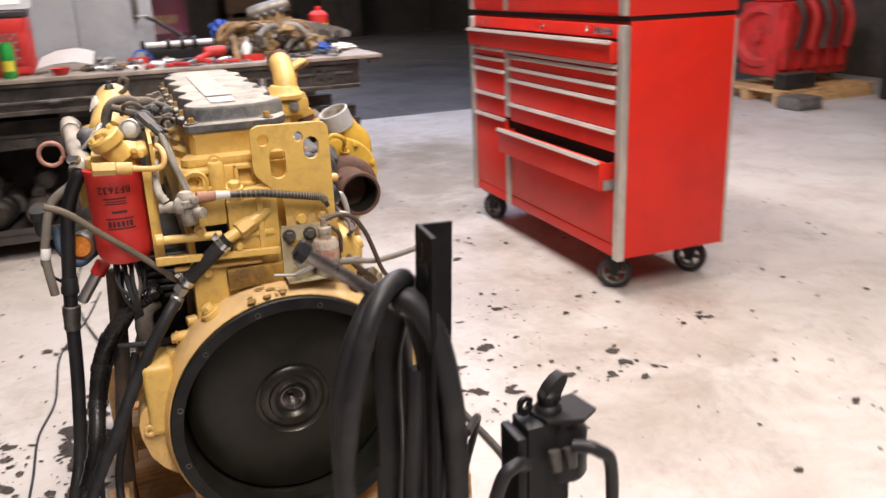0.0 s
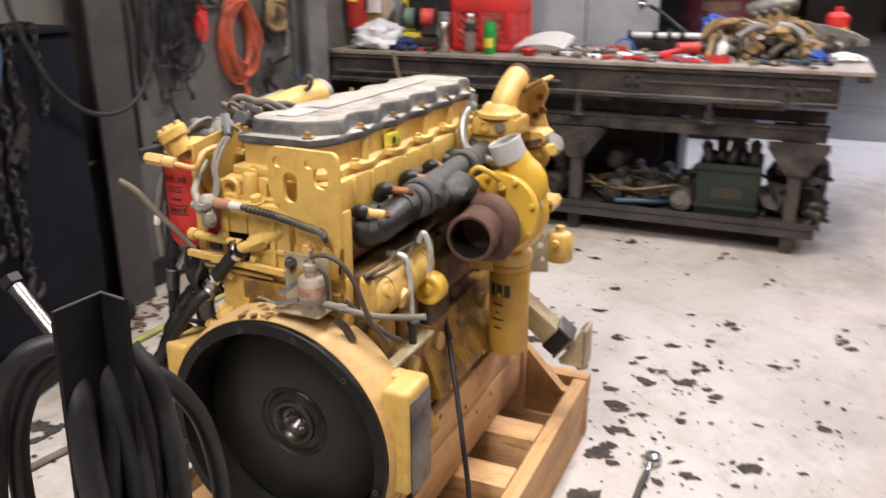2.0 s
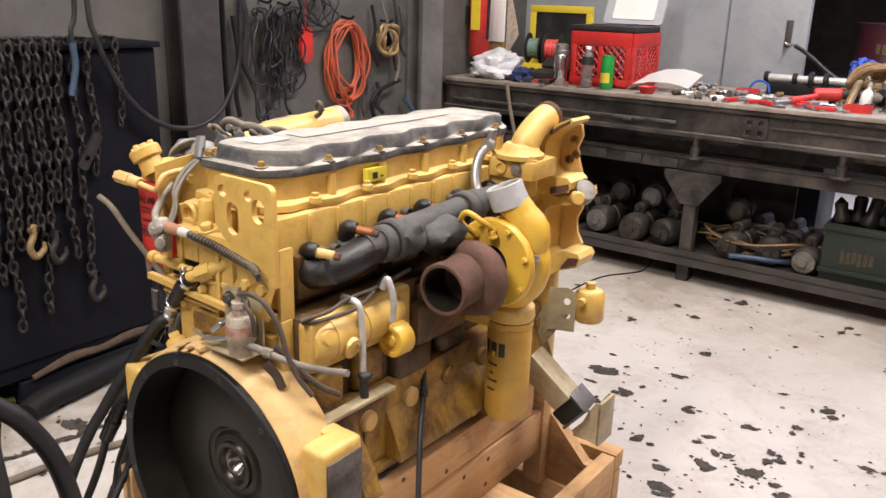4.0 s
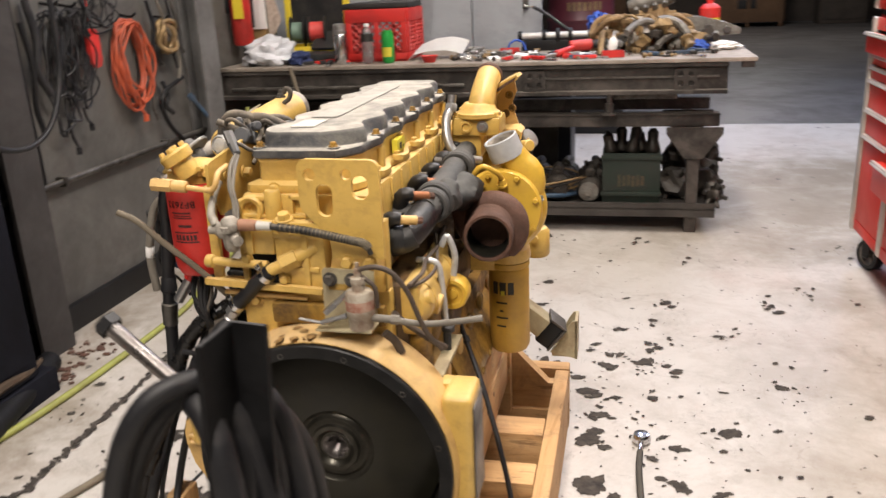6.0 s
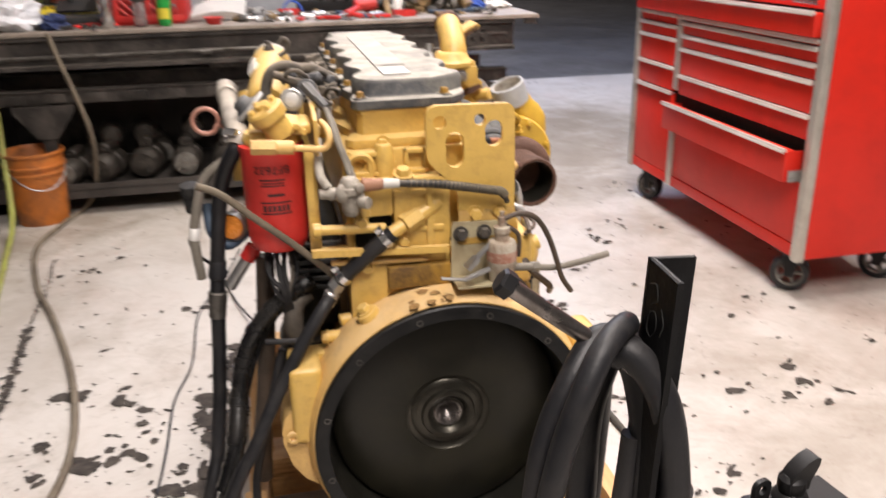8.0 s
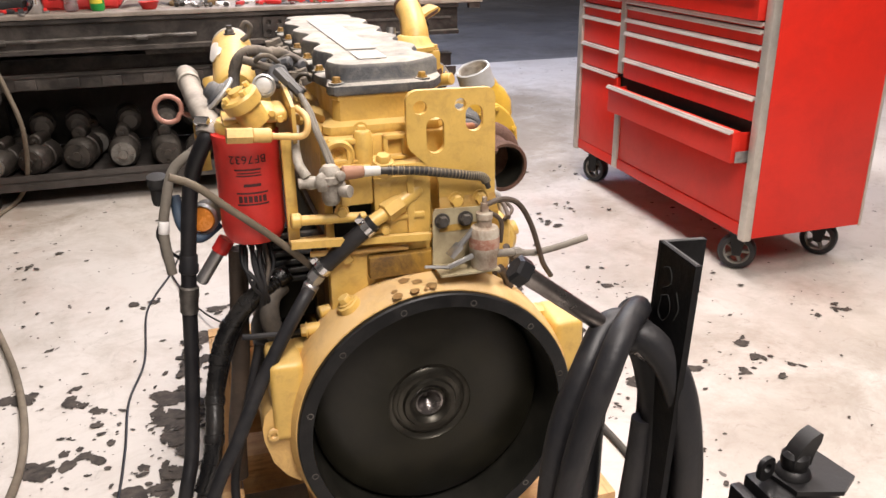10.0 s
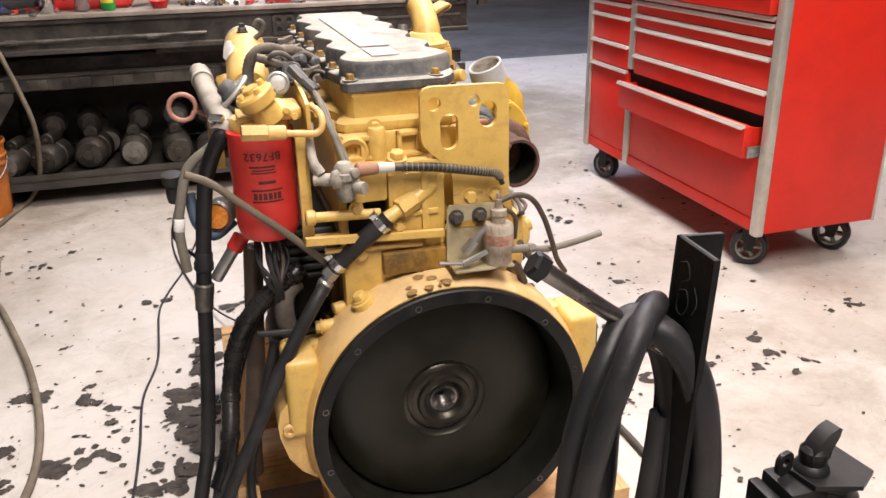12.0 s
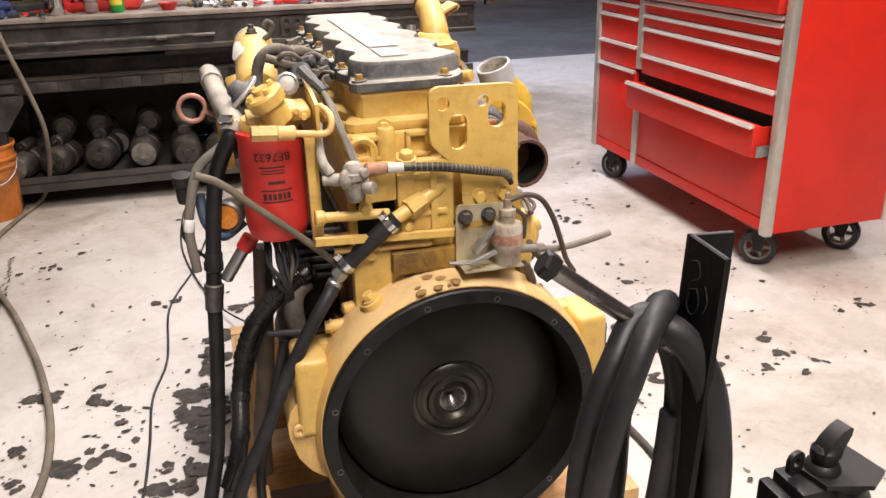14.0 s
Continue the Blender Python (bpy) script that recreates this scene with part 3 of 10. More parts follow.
def lump(bm, centre, radii, seed, amp=0.25, sub=2, rz=0):
    """An uneven casting or heap, from a ball pushed in and out."""
    r = bmesh.ops.create_icosphere(bm, subdivisions=sub, radius=1)
    m = Matrix.Translation(centre) @ pose(0, 0, 0, 0, 0, rz) @ Matrix.Diagonal((*radii, 1))
    for v in r["verts"]:
        k = 1 + amp * noise.noise(v.co * 1.7 + Vector((seed * 3.1, seed * 1.7, seed)))
        v.co = m @ (v.co * k)
    return bm


def writing(name, text, size, material, parent, m, extrude=0.0004):
    """Raised or printed letters in the built-in font, as a mesh."""
    c = bpy.data.curves.new(name, "FONT")
    c.body, c.size, c.align_x, c.align_y, c.extrude = text, size, "CENTER", "CENTER", extrude
    tmp = bpy.data.objects.new(name, c)
    me = bpy.data.meshes.new_from_object(tmp)
    bpy.data.objects.remove(tmp)
    me.materials.append(material)
    ob = new(name, me)
    ob.matrix_world = m
    ob.parent, ob.matrix_parent_inverse = parent, parent.matrix_world.inverted()
    return ob


# ---- setting ----
WX, WY, BY = -1.72, 6.4, 3.95  # left wall face, end of painted floor, back wall face
XR, YF, YB = 8.0, -4.5, 20.5
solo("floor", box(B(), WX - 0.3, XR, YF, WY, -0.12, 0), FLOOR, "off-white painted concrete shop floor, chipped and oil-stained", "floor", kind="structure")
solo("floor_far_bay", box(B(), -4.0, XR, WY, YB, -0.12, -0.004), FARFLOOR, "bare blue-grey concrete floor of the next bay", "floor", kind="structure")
solo("wall_left", box(B(), WX - 0.2, WX, YF, BY + 0.15, 0, CEIL), WALLPAINT, "grey painted block wall, scuffed and grimy", "wall", kind="structure")
bm = B()
box(bm, WX + 0.002, WX + 0.035, YF, BY, 0, 0.11, 0.006)
solo("baseboard", bm, BLACK, "black painted kerb strip along the foot of the wall", "baseboard", kind="structure")
solo("wall_back", box(B(), WX, -0.42, BY, BY + 0.15, 0, CEIL), BACKWALL, "blue-grey painted back wall behind the workbench", "wall", kind="structure")
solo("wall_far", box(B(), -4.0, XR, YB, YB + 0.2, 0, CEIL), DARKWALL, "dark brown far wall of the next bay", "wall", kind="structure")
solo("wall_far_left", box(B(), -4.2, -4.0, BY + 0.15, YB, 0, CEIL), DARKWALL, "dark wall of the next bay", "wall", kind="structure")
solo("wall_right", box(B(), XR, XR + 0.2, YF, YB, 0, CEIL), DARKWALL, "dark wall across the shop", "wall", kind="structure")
solo("wall_behind", box(B(), WX - 0.2, XR, YF - 0.2, YF, 0, CEIL), WALLPAINT, "grey painted shop wall", "wall", kind="structure")
solo("ceiling", box(B(), -4.2, XR + 0.2, YF - 0.2, YB + 0.2, CEIL, CEIL + 0.1), CEILING, "dusty pale ceiling panels", "ceiling", kind="structure")
# assumed housings for the lamps above, out of view
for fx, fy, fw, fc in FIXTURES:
    t = thing("assumed_fixture", "assumed white light fixture under the ceiling, out of view", "ceiling light", (fx, fy, CEIL), group="shop lights")
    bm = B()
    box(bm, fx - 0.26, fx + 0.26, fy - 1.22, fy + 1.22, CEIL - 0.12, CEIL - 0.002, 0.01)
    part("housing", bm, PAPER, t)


def column(y, label, mat):
    bm = B()
    box(bm, WX + 0.003, WX + 0.018, y - 0.09, y + 0.09, 0, CEIL - 0.004)
    box(bm, WX + 0.10, WX + 0.115, y - 0.09, y + 0.09, 0, CEIL - 0.004)
    box(bm, WX + 0.018, WX + 0.10, y - 0.006, y + 0.006, 0, CEIL - 0.004)
    return solo("steel_column", bm, mat, label, "column", kind="structure")


column(1.29, "dark brown-grey H-section steel column against the wall", COLUMN)
column(2.80, "grey H-section steel column beside the bench", COLUMN_PALE)
# grey door slab leaning on the back wall line, with a handle
t = thing("door_slab", "blue-grey steel door slab standing behind the bench", "door", (-0.2, 4.02, 0))
bm = B()
box(bm, -0.415, 0.012, 3.98, 4.03, 0, 2.1, 0.004)
part("leaf", bm, BACKWALL, t)
bm = B()
box(bm, -0.10, -0.065, 3.968, 3.9795, 1.14, 1.28, 0.004)
part("lock_plate", bm, GREASE, t, "rust-worn lock plate")
bm = B()
rod(bm, (-0.082, 3.97, 1.158), (-0.082, 3.935, 1.158), 0.009)
tube(bm, [(-0.086, 3.935, 1.162), (-0.07, 3.934, 1.155), (-0.03, 3.936, 1.152)], 0.007, 8)
part("handle", bm, BRIGHT, t, "worn chrome lever handle")
bm = B()
tube(bm, [(-0.03, 3.93, 1.15), (0.02, 3.92, 1.125), (0.09, 3.90, 1.08), (0.16, 3.88, 1.03), (0.24, 3.86, 0.985), (0.32, 3.85, 0.94)], 0.011, 8)
solo("door_cable", bm, RUBBER, "dark cable slung from the door handle to the bench", "cable")

# ---- workbench ----
BT, BF, BX0, BX1 = 0.915, 3.05, -1.69, 1.15
bench = thing("workbench", "long grimy steel workbench with beam apron and lower shelf", "workbench", (-0.3, 3.4, 0))
bm = B()
box(bm, BX0, BX1, BF - 0.03, BF + 0.80, BT - 0.02, BT, 0.003)
part("top_plate", bm, BENCHTOP, bench, "worn brown-grey steel bench top plate")
for y in (BF, BF + 0.66):
    bm = B()
    slab(bm, [(-0.022, -0.024), (0.05, -0.024), (0.05, -0.040), (0.012, -0.045), (0.012, -0.152), (0.05, -0.157), (0.05, -0.175), (-0.022, -0.175), (-0.022, -0.157), (0.0, -0.152), (0.0, -0.045), (-0.022, -0.040)], BX1 - 0.13 - BX0, Matrix(((0, 0, 1, BX0), (1, 0, 0, y), (0, 1, 0, BT), (0, 0, 0, 1))))
    part("apron_beam", bm, BENCHSTEEL, bench)
bm = B()
box(bm, 0.02, 0.98, BF - 0.012, BF - 0.002, BT - 0.095, BT - 0.085)
part("rod_rail", bm, GREASE, bench)
bm = B()
rod(bm, (-1.62, BF - 0.02, BT - 0.118), (-0.30, BF - 0.02, BT - 0.112), 0.009, seg=10)
for x in (-1.5, -1.16, -0.55):
    rod(bm, (x - 0.025, BF - 0.02, BT - 0.1165), (x + 0.025, BF - 0.02, BT - 0.1165), 0.014, seg=8)
part("pipe_rail", bm, GREASE, bench, "dark steel pipe along the apron")
for k in range(7):
    bm = B()
    box(bm, -1.52 + 0.19 * k, -1.43 + 0.19 * k, BF + 0.034, BF + 0.048, 0.572 + 0.004 * (k % 2), 0.618, 0.003)
    part("rail_cleat", bm, BENCHSTEEL, bench)
for px in (0.07, 0.82):
    bm = B()
    slab(bm, rounded(px - 0.055, px + 0.055, -0.05, 0.05, 0.015), 0.012, pose(0, BF - 0.002, BT - 0.1, 90, 0, 0),
         holes=[(px - 0.026, 0.022, 0.014, 0.014), (px + 0.026, 0.022, 0.014, 0.014), (px - 0.026, -0.022, 0.014, 0.014), (px + 0.026, -0.022, 0.014, 0.014)])
    part("hole_plate", bm, BENCHSTEEL, bench)
bm = B()
box(bm, BX1 - 0.07, BX1 - 0.01, BF - 0.02, BF + 0.02, BT - 0.05, BT - 0.021, 0.003)
part("end_lug", bm, BENCHSTEEL, bench)
for y in (BF + 0.05, BF + 0.62):
    bm = B()
    box(bm, BX0, BX1 - 0.15, y, y + 0.06, 0.565, 0.625, 0.004)
    box(bm, BX0, BX1 - 0.15, y - 0.01, y + 0.07, 0.625, 0.632)
    part("lower_rail", bm, BENCHSTEEL, bench)
for x in (-1.35, -0.21, 0.88):
    for y in (BF + 0.045, BF + 0.62):
        bm = B()
        box(bm, x - 0.03, x + 0.03, y, y + 0.07, 0, 0.56, 0.004)
        slab(bm, [(x - 0.14, 0.563), (x - 0.14, 0.53), (x - 0.045, 0.40), (x + 0.045, 0.40), (x + 0.14, 0.53), (x + 0.14, 0.563)], 0.012, pose(0, y - 0.002, 0, 90, 0, 0))
        part("leg", bm, BENCHSTEEL, bench)
for x in (-0.21, 0.45):
    bm = B()
    rod(bm, (x, BF + 0.03, 0.632), (x, BF + 0.03, 0.69), 0.022, seg=8)
    rod(bm, (x, BF + 0.03, 0.632), (x, BF + 0.03, 0.642), 0.045, seg=8)
    rod(bm, (x, BF + 0.03, 0.68), (x, BF + 0.03, 0.742), 0.012, 0.018, seg=10)
    part("levelling_nut", bm, GREASE, bench)
bm = B()
box(bm, BX0, BX1 - 0.15, BF + 0.02, BF + 0.72, 0.125, 0.14, 0.003)
box(bm, BX0, BX1 - 0.15, BF + 0.02, BF + 0.03, 0.09, 0.165)
part("bottom_shelf", bm, SHELFDARK, bench, "dirty bottom shelf plate with raised lip")
# added sheet: its dark colour stands for the shaded space below the top
bm = B()
box(bm, BX0, 0.13, BF + 0.735, BF + 0.745, 0.142, 0.74)
part("back_panel", bm, SHELFDARK, bench, "added dark sheet that darkens the space under the bench")
for x, w in ((-0.55, 0.5), (0.45, 0.34)):
    bm = B()
    box(bm, x, x + w, BF + 0.10, BF + 0.5, 0.70, 0.735, 0.004)
    part("tray", bm, BENCHSTEEL if x < 0 else GREASE, bench)

rng = random.Random(4)
SHELF = 0.14


def starter_core(x, y, r, length, yaw, light):
    t = thing("starter_core", "used starter motor core lying on the bench shelf" if not light else "used starter motor core with a pale end cap", "starter motor", (x, y, SHELF), group="cores on the shelf")
    d = Vector((math.sin(radians(yaw)), -math.cos(radians(yaw)), 0))
    c = Vector((x, y, SHELF + r + 0.003))
    a = c - d * length / 2
    bm = B()
    lathe(bm, a, d, [(0, 0), (r * 0.7, 0), (r, r * 0.3), (r, length * 0.45), (r * 0.9, length * 0.47), (r * 0.9, length * 0.62), (r, length * 0.64), (r, length - 0.02), (r * 0.8, length), (0, length)], 20)
    part("body", bm, DARKJUNK, t)
    bm = B()
    e = a + d * length
    lathe(bm, e, d, [(r * 0.78, 0), (r * 0.78, 0.014), (r * 0.3, 0.018), (r * 0.28, 0.03), (0, 0.03)], 18)
    for k in range(3):
        an = k * 2.1 + x * 7
        side = d.cross(Vector((0, 0, 1))).normalized()
        q = e + (side * math.cos(an) + Vector((0, 0, 1)) * math.sin(an)) * r * 0.55
        hexhead(bm, q + d * 0.012, d, 0.008, 0.012, False)
    part("end_cap", bm, LIGHTJUNK if light else DARKJUNK, t)
    s = c + Vector((0, 0, r * 1.2)) - d * length * 0.1
    bm = B()
    rod(bm, s - d * 0.06, s + d * 0.06, r * 0.45, bev=0.006)
    rod(bm, s + d * 0.06, s + d * 0.085, 0.009)
    part("solenoid", bm, DARKJUNK, t)


x = -1.28
while x < 0.36:
    r = rng.uniform(0.062, 0.082)
    if abs(x + 0.21) > 0.08 and abs(x + 1.35) > 0.07:
        starter_core(x, BF + rng.uniform(0.17, 0.24), r, rng.uniform(0.2, 0.3), rng.uniform(-22, 22), rng.random() < 0.2)
        if rng.random() < 0.75:
            starter_core(x + 0.03, BF + 0.50 + rng.uniform(-0.02, 0.02), r * 0.9, 0.22, rng.uniform(-15, 15), rng.random() < 0.15)
    x += 2.35 * r + rng.uniform(0.0, 0.03)
# second row of cores on top of the first
for x, light in ((-1.12, False), (-0.95, False), (-0.70, False), (-0.52, True), (-0.38, False), (-0.06, False)):
    t = thing("starter_core", "greasy starter motor core stacked on other cores", "starter motor", (x, BF + 0.35, SHELF + 0.11), group="cores on the shelf")
    bm = B()
    lathe(bm, (x, BF + 0.47, SHELF + 0.205), (0.1, -1, 0), [(0, 0), (0.05, 0), (0.062, 0.02), (0.062, 0.13), (0.054, 0.14), (0.054, 0.2), (0.034, 0.22), (0, 0.22)], 18)
    part("body", bm, LIGHTJUNK if light else DARKJUNK, t)
# coil of old pipework
coil = thing("coil_of_lines", "tangled coil of brown fuel lines on the bench shelf", "pipes", (0.07, BF + 0.22, SHELF))
for k in range(11):
    bm = B()
    r = 0.10 + 0.012 * k
    tube(bm, [(0.07 + 0.02 * math.sin(k * 2.1) + r * math.cos(a) * 1.25 * (1 + 0.06 * math.sin(2 * a + k)), BF + 0.22 + r * 0.72 * math.sin(a), SHELF + 0.02 + 0.010 * k + 0.018 * math.sin(3 * a + k)) for a in [i * 0.5 for i in range(13)]], 0.0055, 6, 3)
    part("winding", bm, BRASSJUNK if k % 3 else DUSTYHOSE, coil)
bm = B()
tube(bm, [(0.02, BF + 0.03, 0.185), (0.12, BF + 0.05, 0.19), (0.24, BF + 0.12, 0.18), (0.33, BF + 0.3, 0.17)], 0.013, 8)
solo("blue_grey_hose", bm, BLUEHOSE, "short blue-grey hose hanging over the shelf lip", "hose")
# green crate with cores
t = thing("parts_crate", "dark green metal crate full of oily castings", "crate", (0.57, BF + 0.25, SHELF))
bm = B()
cx0, cx1, cy0, cy1, cz = 0.42, 0.72, BF + 0.07, BF + 0.42, SHELF + 0.28
box(bm, cx0, cx1, cy0, cy0 + 0.01, SHELF, cz, 0.002)
box(bm, cx0, cx1, cy1 - 0.01, cy1, SHELF, cz, 0.002)
box(bm, cx0, cx0 + 0.01, cy0 + 0.01, cy1 - 0.01, SHELF, cz)
box(bm, cx1 - 0.01, cx1, cy0 + 0.01, cy1 - 0.01, SHELF, cz)
box(bm, cx0 + 0.01, cx1 - 0.01, cy0 + 0.01, cy1 - 0.01, SHELF, SHELF + 0.01)
for z in (SHELF + 0.06, cz - 0.02):
    box(bm, cx0 - 0.008, cx1 + 0.008, cy0 - 0.01, cy0, z - 0.012, z + 0.012, 0.003)
part("shell", bm, GREENBOX, t)
for k in range(6):
    bm = B()
    box(bm, 0.50 + 0.024 * k, 0.517 + 0.024 * k, cy0 - 0.003, cy0 - 0.0005, SHELF + 0.10 + 0.004 * (k % 3), SHELF + 0.165 - 0.006 * (k % 2))
    part("print_bar", bm, FADED, t, "rust-brown worn print")
for i in range(5):
    bm = B()
    c = Vector((0.46 + 0.055 * i, BF + 0.2 + 0.06 * (i % 2), cz - 0.02))
    lathe(bm, c, (0.2 * (i % 3 - 1), 0.15, 1), [(0, 0), (0.035, 0), (0.04, 0.02), (0.028, 0.05), (0.03, 0.09 + 0.02 * (i % 3)), (0.012, 0.11 + 0.02 * (i % 3)), (0, 0.12)], 12)
    solo("oily_casting", bm, DARKJUNK, "black oily casting standing in the crate", "engine part", group="castings in the crate")
for i, (x, y, z, rx, rz) in enumerate([(0.80, BF + 0.25, 0.22, 0.09, 0.08), (0.36, BF + 0.3, 0.24, 0.07, 0.10), (0.95, BF + 0.3, 0.24, 0.09, 0.10), (0.98, BF + 0.45, 0.33, 0.07, 0.08), (0.84, BF + 0.5, 0.27, 0.1, 0.13), (1.0, BF + 0.12, 0.20, 0.05, 0.06)]):
    t = thing("scrap_casting", "rusty black scrap casting with studs on the shelf", "engine part", (x, y, z), group="castings on the shelf")
    bm = B()
    lump(bm, (x, y, z), (rx, rx * 0.9, rz), 11 + i, 0.55, 3)
    part("body", bm, DARKJUNK, t)
    for k in range(6):
        a = k * 1.05 + i
        bm = B()
        rod(bm, (x + rx * 0.5 * math.cos(a), y - 0.02, z + rz * 0.5 * math.sin(a)), (x + rx * 1.15 * math.cos(a), y - 0.06, z + rz * 1.1 * math.sin(a)), 0.012, seg=8)
        part("stud", bm, DARKJUNK, t)


# ---- things on the bench ----
def milk_crate():
    x0, x1, y0, y1, z0, z1 = -0.985, -0.645, 3.22, 3.56, BT + 0.001, BT + 0.28
    t = thing("milk_crate", "red plastic milk crate with lattice sides, upside on the bench", "crate", ((x0 + x1) / 2, (y0 + y1) / 2, BT))
    bm = B()
    box(bm, x0, x1, y0, y1, z0, z0 + 0.012, 0.003)
    part("base", bm, REDPLASTIC, t)

    def side(px, py, ux, uy, length):
        bm = B()
        m = Matrix(((ux, 0, uy, px), (uy, 0, -ux, py), (0, 1, 0, z0), (0, 0, 0, 1)))
        th = 0.012
        for a, b, c, d in ((0, length, 0.012, 0.045), (0, length, 0.21, 0.28), (0, 0.03, 0.045, 0.21), (length - 0.03, length, 0.045, 0.21), (length / 2 - 0.012, length / 2 + 0.012, 0.045, 0.21)):
            box(bm, a, b, c, d, 0, th, 0.002, m)
        wall = part("side", bm, REDPLASTIC, t)
        for s in (1, -1):
            for k in range(-4, 8):
                a0 = 0.03 + k * 0.04
                p = [(a0, 0.045), (a0 + 0.165, 0.21)] if s > 0 else [(a0 + 0.165, 0.045), (a0, 0.21)]
                (ax, az), (bx, bz) = p
                lo, hi = 0.03, length - 0.03
                if min(ax, bx) < lo or max(ax, bx) > hi:
                    f0 = max(0, min(1, ((lo if ax < lo else hi if ax > hi else ax) - ax) / (bx - ax)))
                    f1 = max(0, min(1, ((lo if bx < lo else hi if bx > hi else bx) - ax) / (bx - ax)))
                    if abs(f1 - f0) < 0.12:
                        continue
                    ax, az, bx, bz = ax + (bx - ax) * f0, az + (bz - az) * f0, ax + (bx - ax) * f1, az + (bz - az) * f1
                bm = B()
                rod(bm, m @ Vector((ax, az, th / 2)), m @ Vector((bx, bz, th / 2)), 0.0045, seg=5)
                part("lattice_bar", bm, REDPLASTIC, wall)

    side(x0, y0, 1, 0, x1 - x0)
    side(x1, y1, -1, 0, x1 - x0)
    side(x1, y0, 0, 1, y1 - y0)
    side(x0, y1, 0, -1, y1 - y0)
    bm = B()
    box(bm, -0.90, -0.78, y0 - 0.002, y0 - 0.0005, z1 - 0.05, z1 - 0.035)
    part("print_bar", bm, WHITEPLATE, t)


milk_crate()
t = thing("laptop", "grey laptop with raised lid on the milk crate", "laptop", (-0.81, 3.4, BT + 0.281), rz=0)
bm = B()
box(bm, -1.01, -0.63, 3.23, 3.53, BT + 0.282, BT + 0.312, 0.008)
part("base", bm, DARKPLASTIC, t)
bm = B()
slab(bm, rounded(-0.17, 0.17, 0, 0.27, 0.02), 0.016, pose(-0.78, 3.50, BT + 0.314, 68, 0, 0))
part("lid", bm, SCREEN, t, "pale grey lid")
bm = B()
slab(bm, rounded(-0.12, 0.12, 0.03, 0.24, 0.01), 0.002, pose(-0.78, 3.482, BT + 0.317, 68, 0, 0))
part("lid_panel", bm, PAPER, t)


def bottle(x, y):
    t = thing("water_bottle", "clear empty plastic water bottle on the bench", "bottle", (x, y, BT))
    bm = B()
    prof = [(0, 0.004), (0.022, 0), (0.030, 0.006), (0.032, 0.02)]
    for k in range(6):
        z = 0.03 + k * 0.014
        prof += [(0.032, z), (0.029, z + 0.007)]
    prof += [(0.032, 0.118), (0.031, 0.15), (0.022, 0.178), (0.0135, 0.19), (0.013, 0.197)]
    lathe(bm, (x, y, BT + 0.001), (0, 0, 1), prof, 24)
    part("body", bm, CLEARPL, t)
    bm = B()
    lathe(bm, (x, y, BT + 0.195), (0, 0, 1), [(0.015, 0), (0.015, 0.014), (0.013, 0.016), (0, 0.016)], 18)
    part("cap", bm, PAPER, t, "white screw cap")
    bm = B()
    lathe(bm, (x, y, BT + 0.118), (0, 0, 1), [(0.0325, 0), (0.0325, 0.04)], 24)
    part("label", bm, INKBLACK, t)


bottle(-0.845, 3.13)
t = thing("drink_can", "tall green printed drink can on the bench", "can", (-0.73, 3.13, BT))
bm = B()
lathe(bm, (-0.73, 3.13, BT + 0.001), (0, 0, 1), [(0, 0.003), (0.024, 0.003), (0.026, 0), (0.033, 0.012), (0.033, 0.150), (0.028, 0.165), (0.0285, 0.17), (0.026, 0.168), (0.0, 0.164)], 26)
part("body", bm, GREENCAN, t)
bm = B()
lathe(bm, (-0.73, 3.13, BT + 0.035), (0, 0, 1), [(0.0334, 0), (0.0334, 0.05)], 8, 120, 200)
part("printed_panel", bm, DECALY, t, "yellow-green printed fruit panel")
t = thing("steel_thermos", "brushed steel flask with ringed cap on the bench", "flask", (-0.995, 3.12, BT))
bm = B()
lathe(bm, (-0.995, 3.12, BT + 0.001), (0, 0, 1), [(0, 0), (0.033, 0), (0.036, 0.004), (0.036, 0.155), (0.033, 0.16)], 26)
part("body", bm, BRIGHT, t)
bm = B()
lathe(bm, (-0.995, 3.12, BT + 0.161), (0, 0, 1), [(0.034, 0), (0.036, 0.003), (0.036, 0.02), (0.034, 0.022), (0.034, 0.05), (0.02, 0.056), (0, 0.056)], 26)
part("cap", bm, STEEL, t)


def crumpled(name, centre, radii, seed, material, label, category, amp=0.5, sub=4):
    bm = B()
    r = bmesh.ops.create_icosphere(bm, subdivisions=sub, radius=1)
    for v in r["verts"]:
        k = 1 + amp * noise.noise(v.co * 2.3 + Vector((seed, 0, 0))) + amp * 0.5 * abs(noise.noise(v.co * 6 + Vector((0, seed, 0))))
        p = v.co * k
        v.co = Vector((centre[0] + p.x * radii[0], centre[1] + p.y * radii[1], max(centre[2] + p.z * radii[2], BT + 0.002)))
    return solo(name, bm, material, label, category)


crumpled("plastic_bag", (-1.45, 3.20, BT + 0.055), (0.14, 0.13, 0.08), 2, PLASTICBAG, "crumpled white plastic bag with blue print on the bench", "bag")
crumpled("blue_cloth", (-1.235, 3.12, BT + 0.03), (0.055, 0.05, 0.04), 5, surface("navy_cloth", (0.02, 0.035, 0.11), 0.85, vary=0.3, bump=0.4), "navy blue rag on the bench", "rag")
crumpled("shop_rag", (0.90, 3.40, BT + 0.025), (0.05, 0.05, 0.03), 9, BLUECLOTH, "bright blue shop rag at the bench end", "rag")
crumpled("white_rag", (1.02, 3.46, BT + 0.02), (0.09, 0.06, 0.022), 12, PAPER, "flattened white rag at the bench end", "rag")
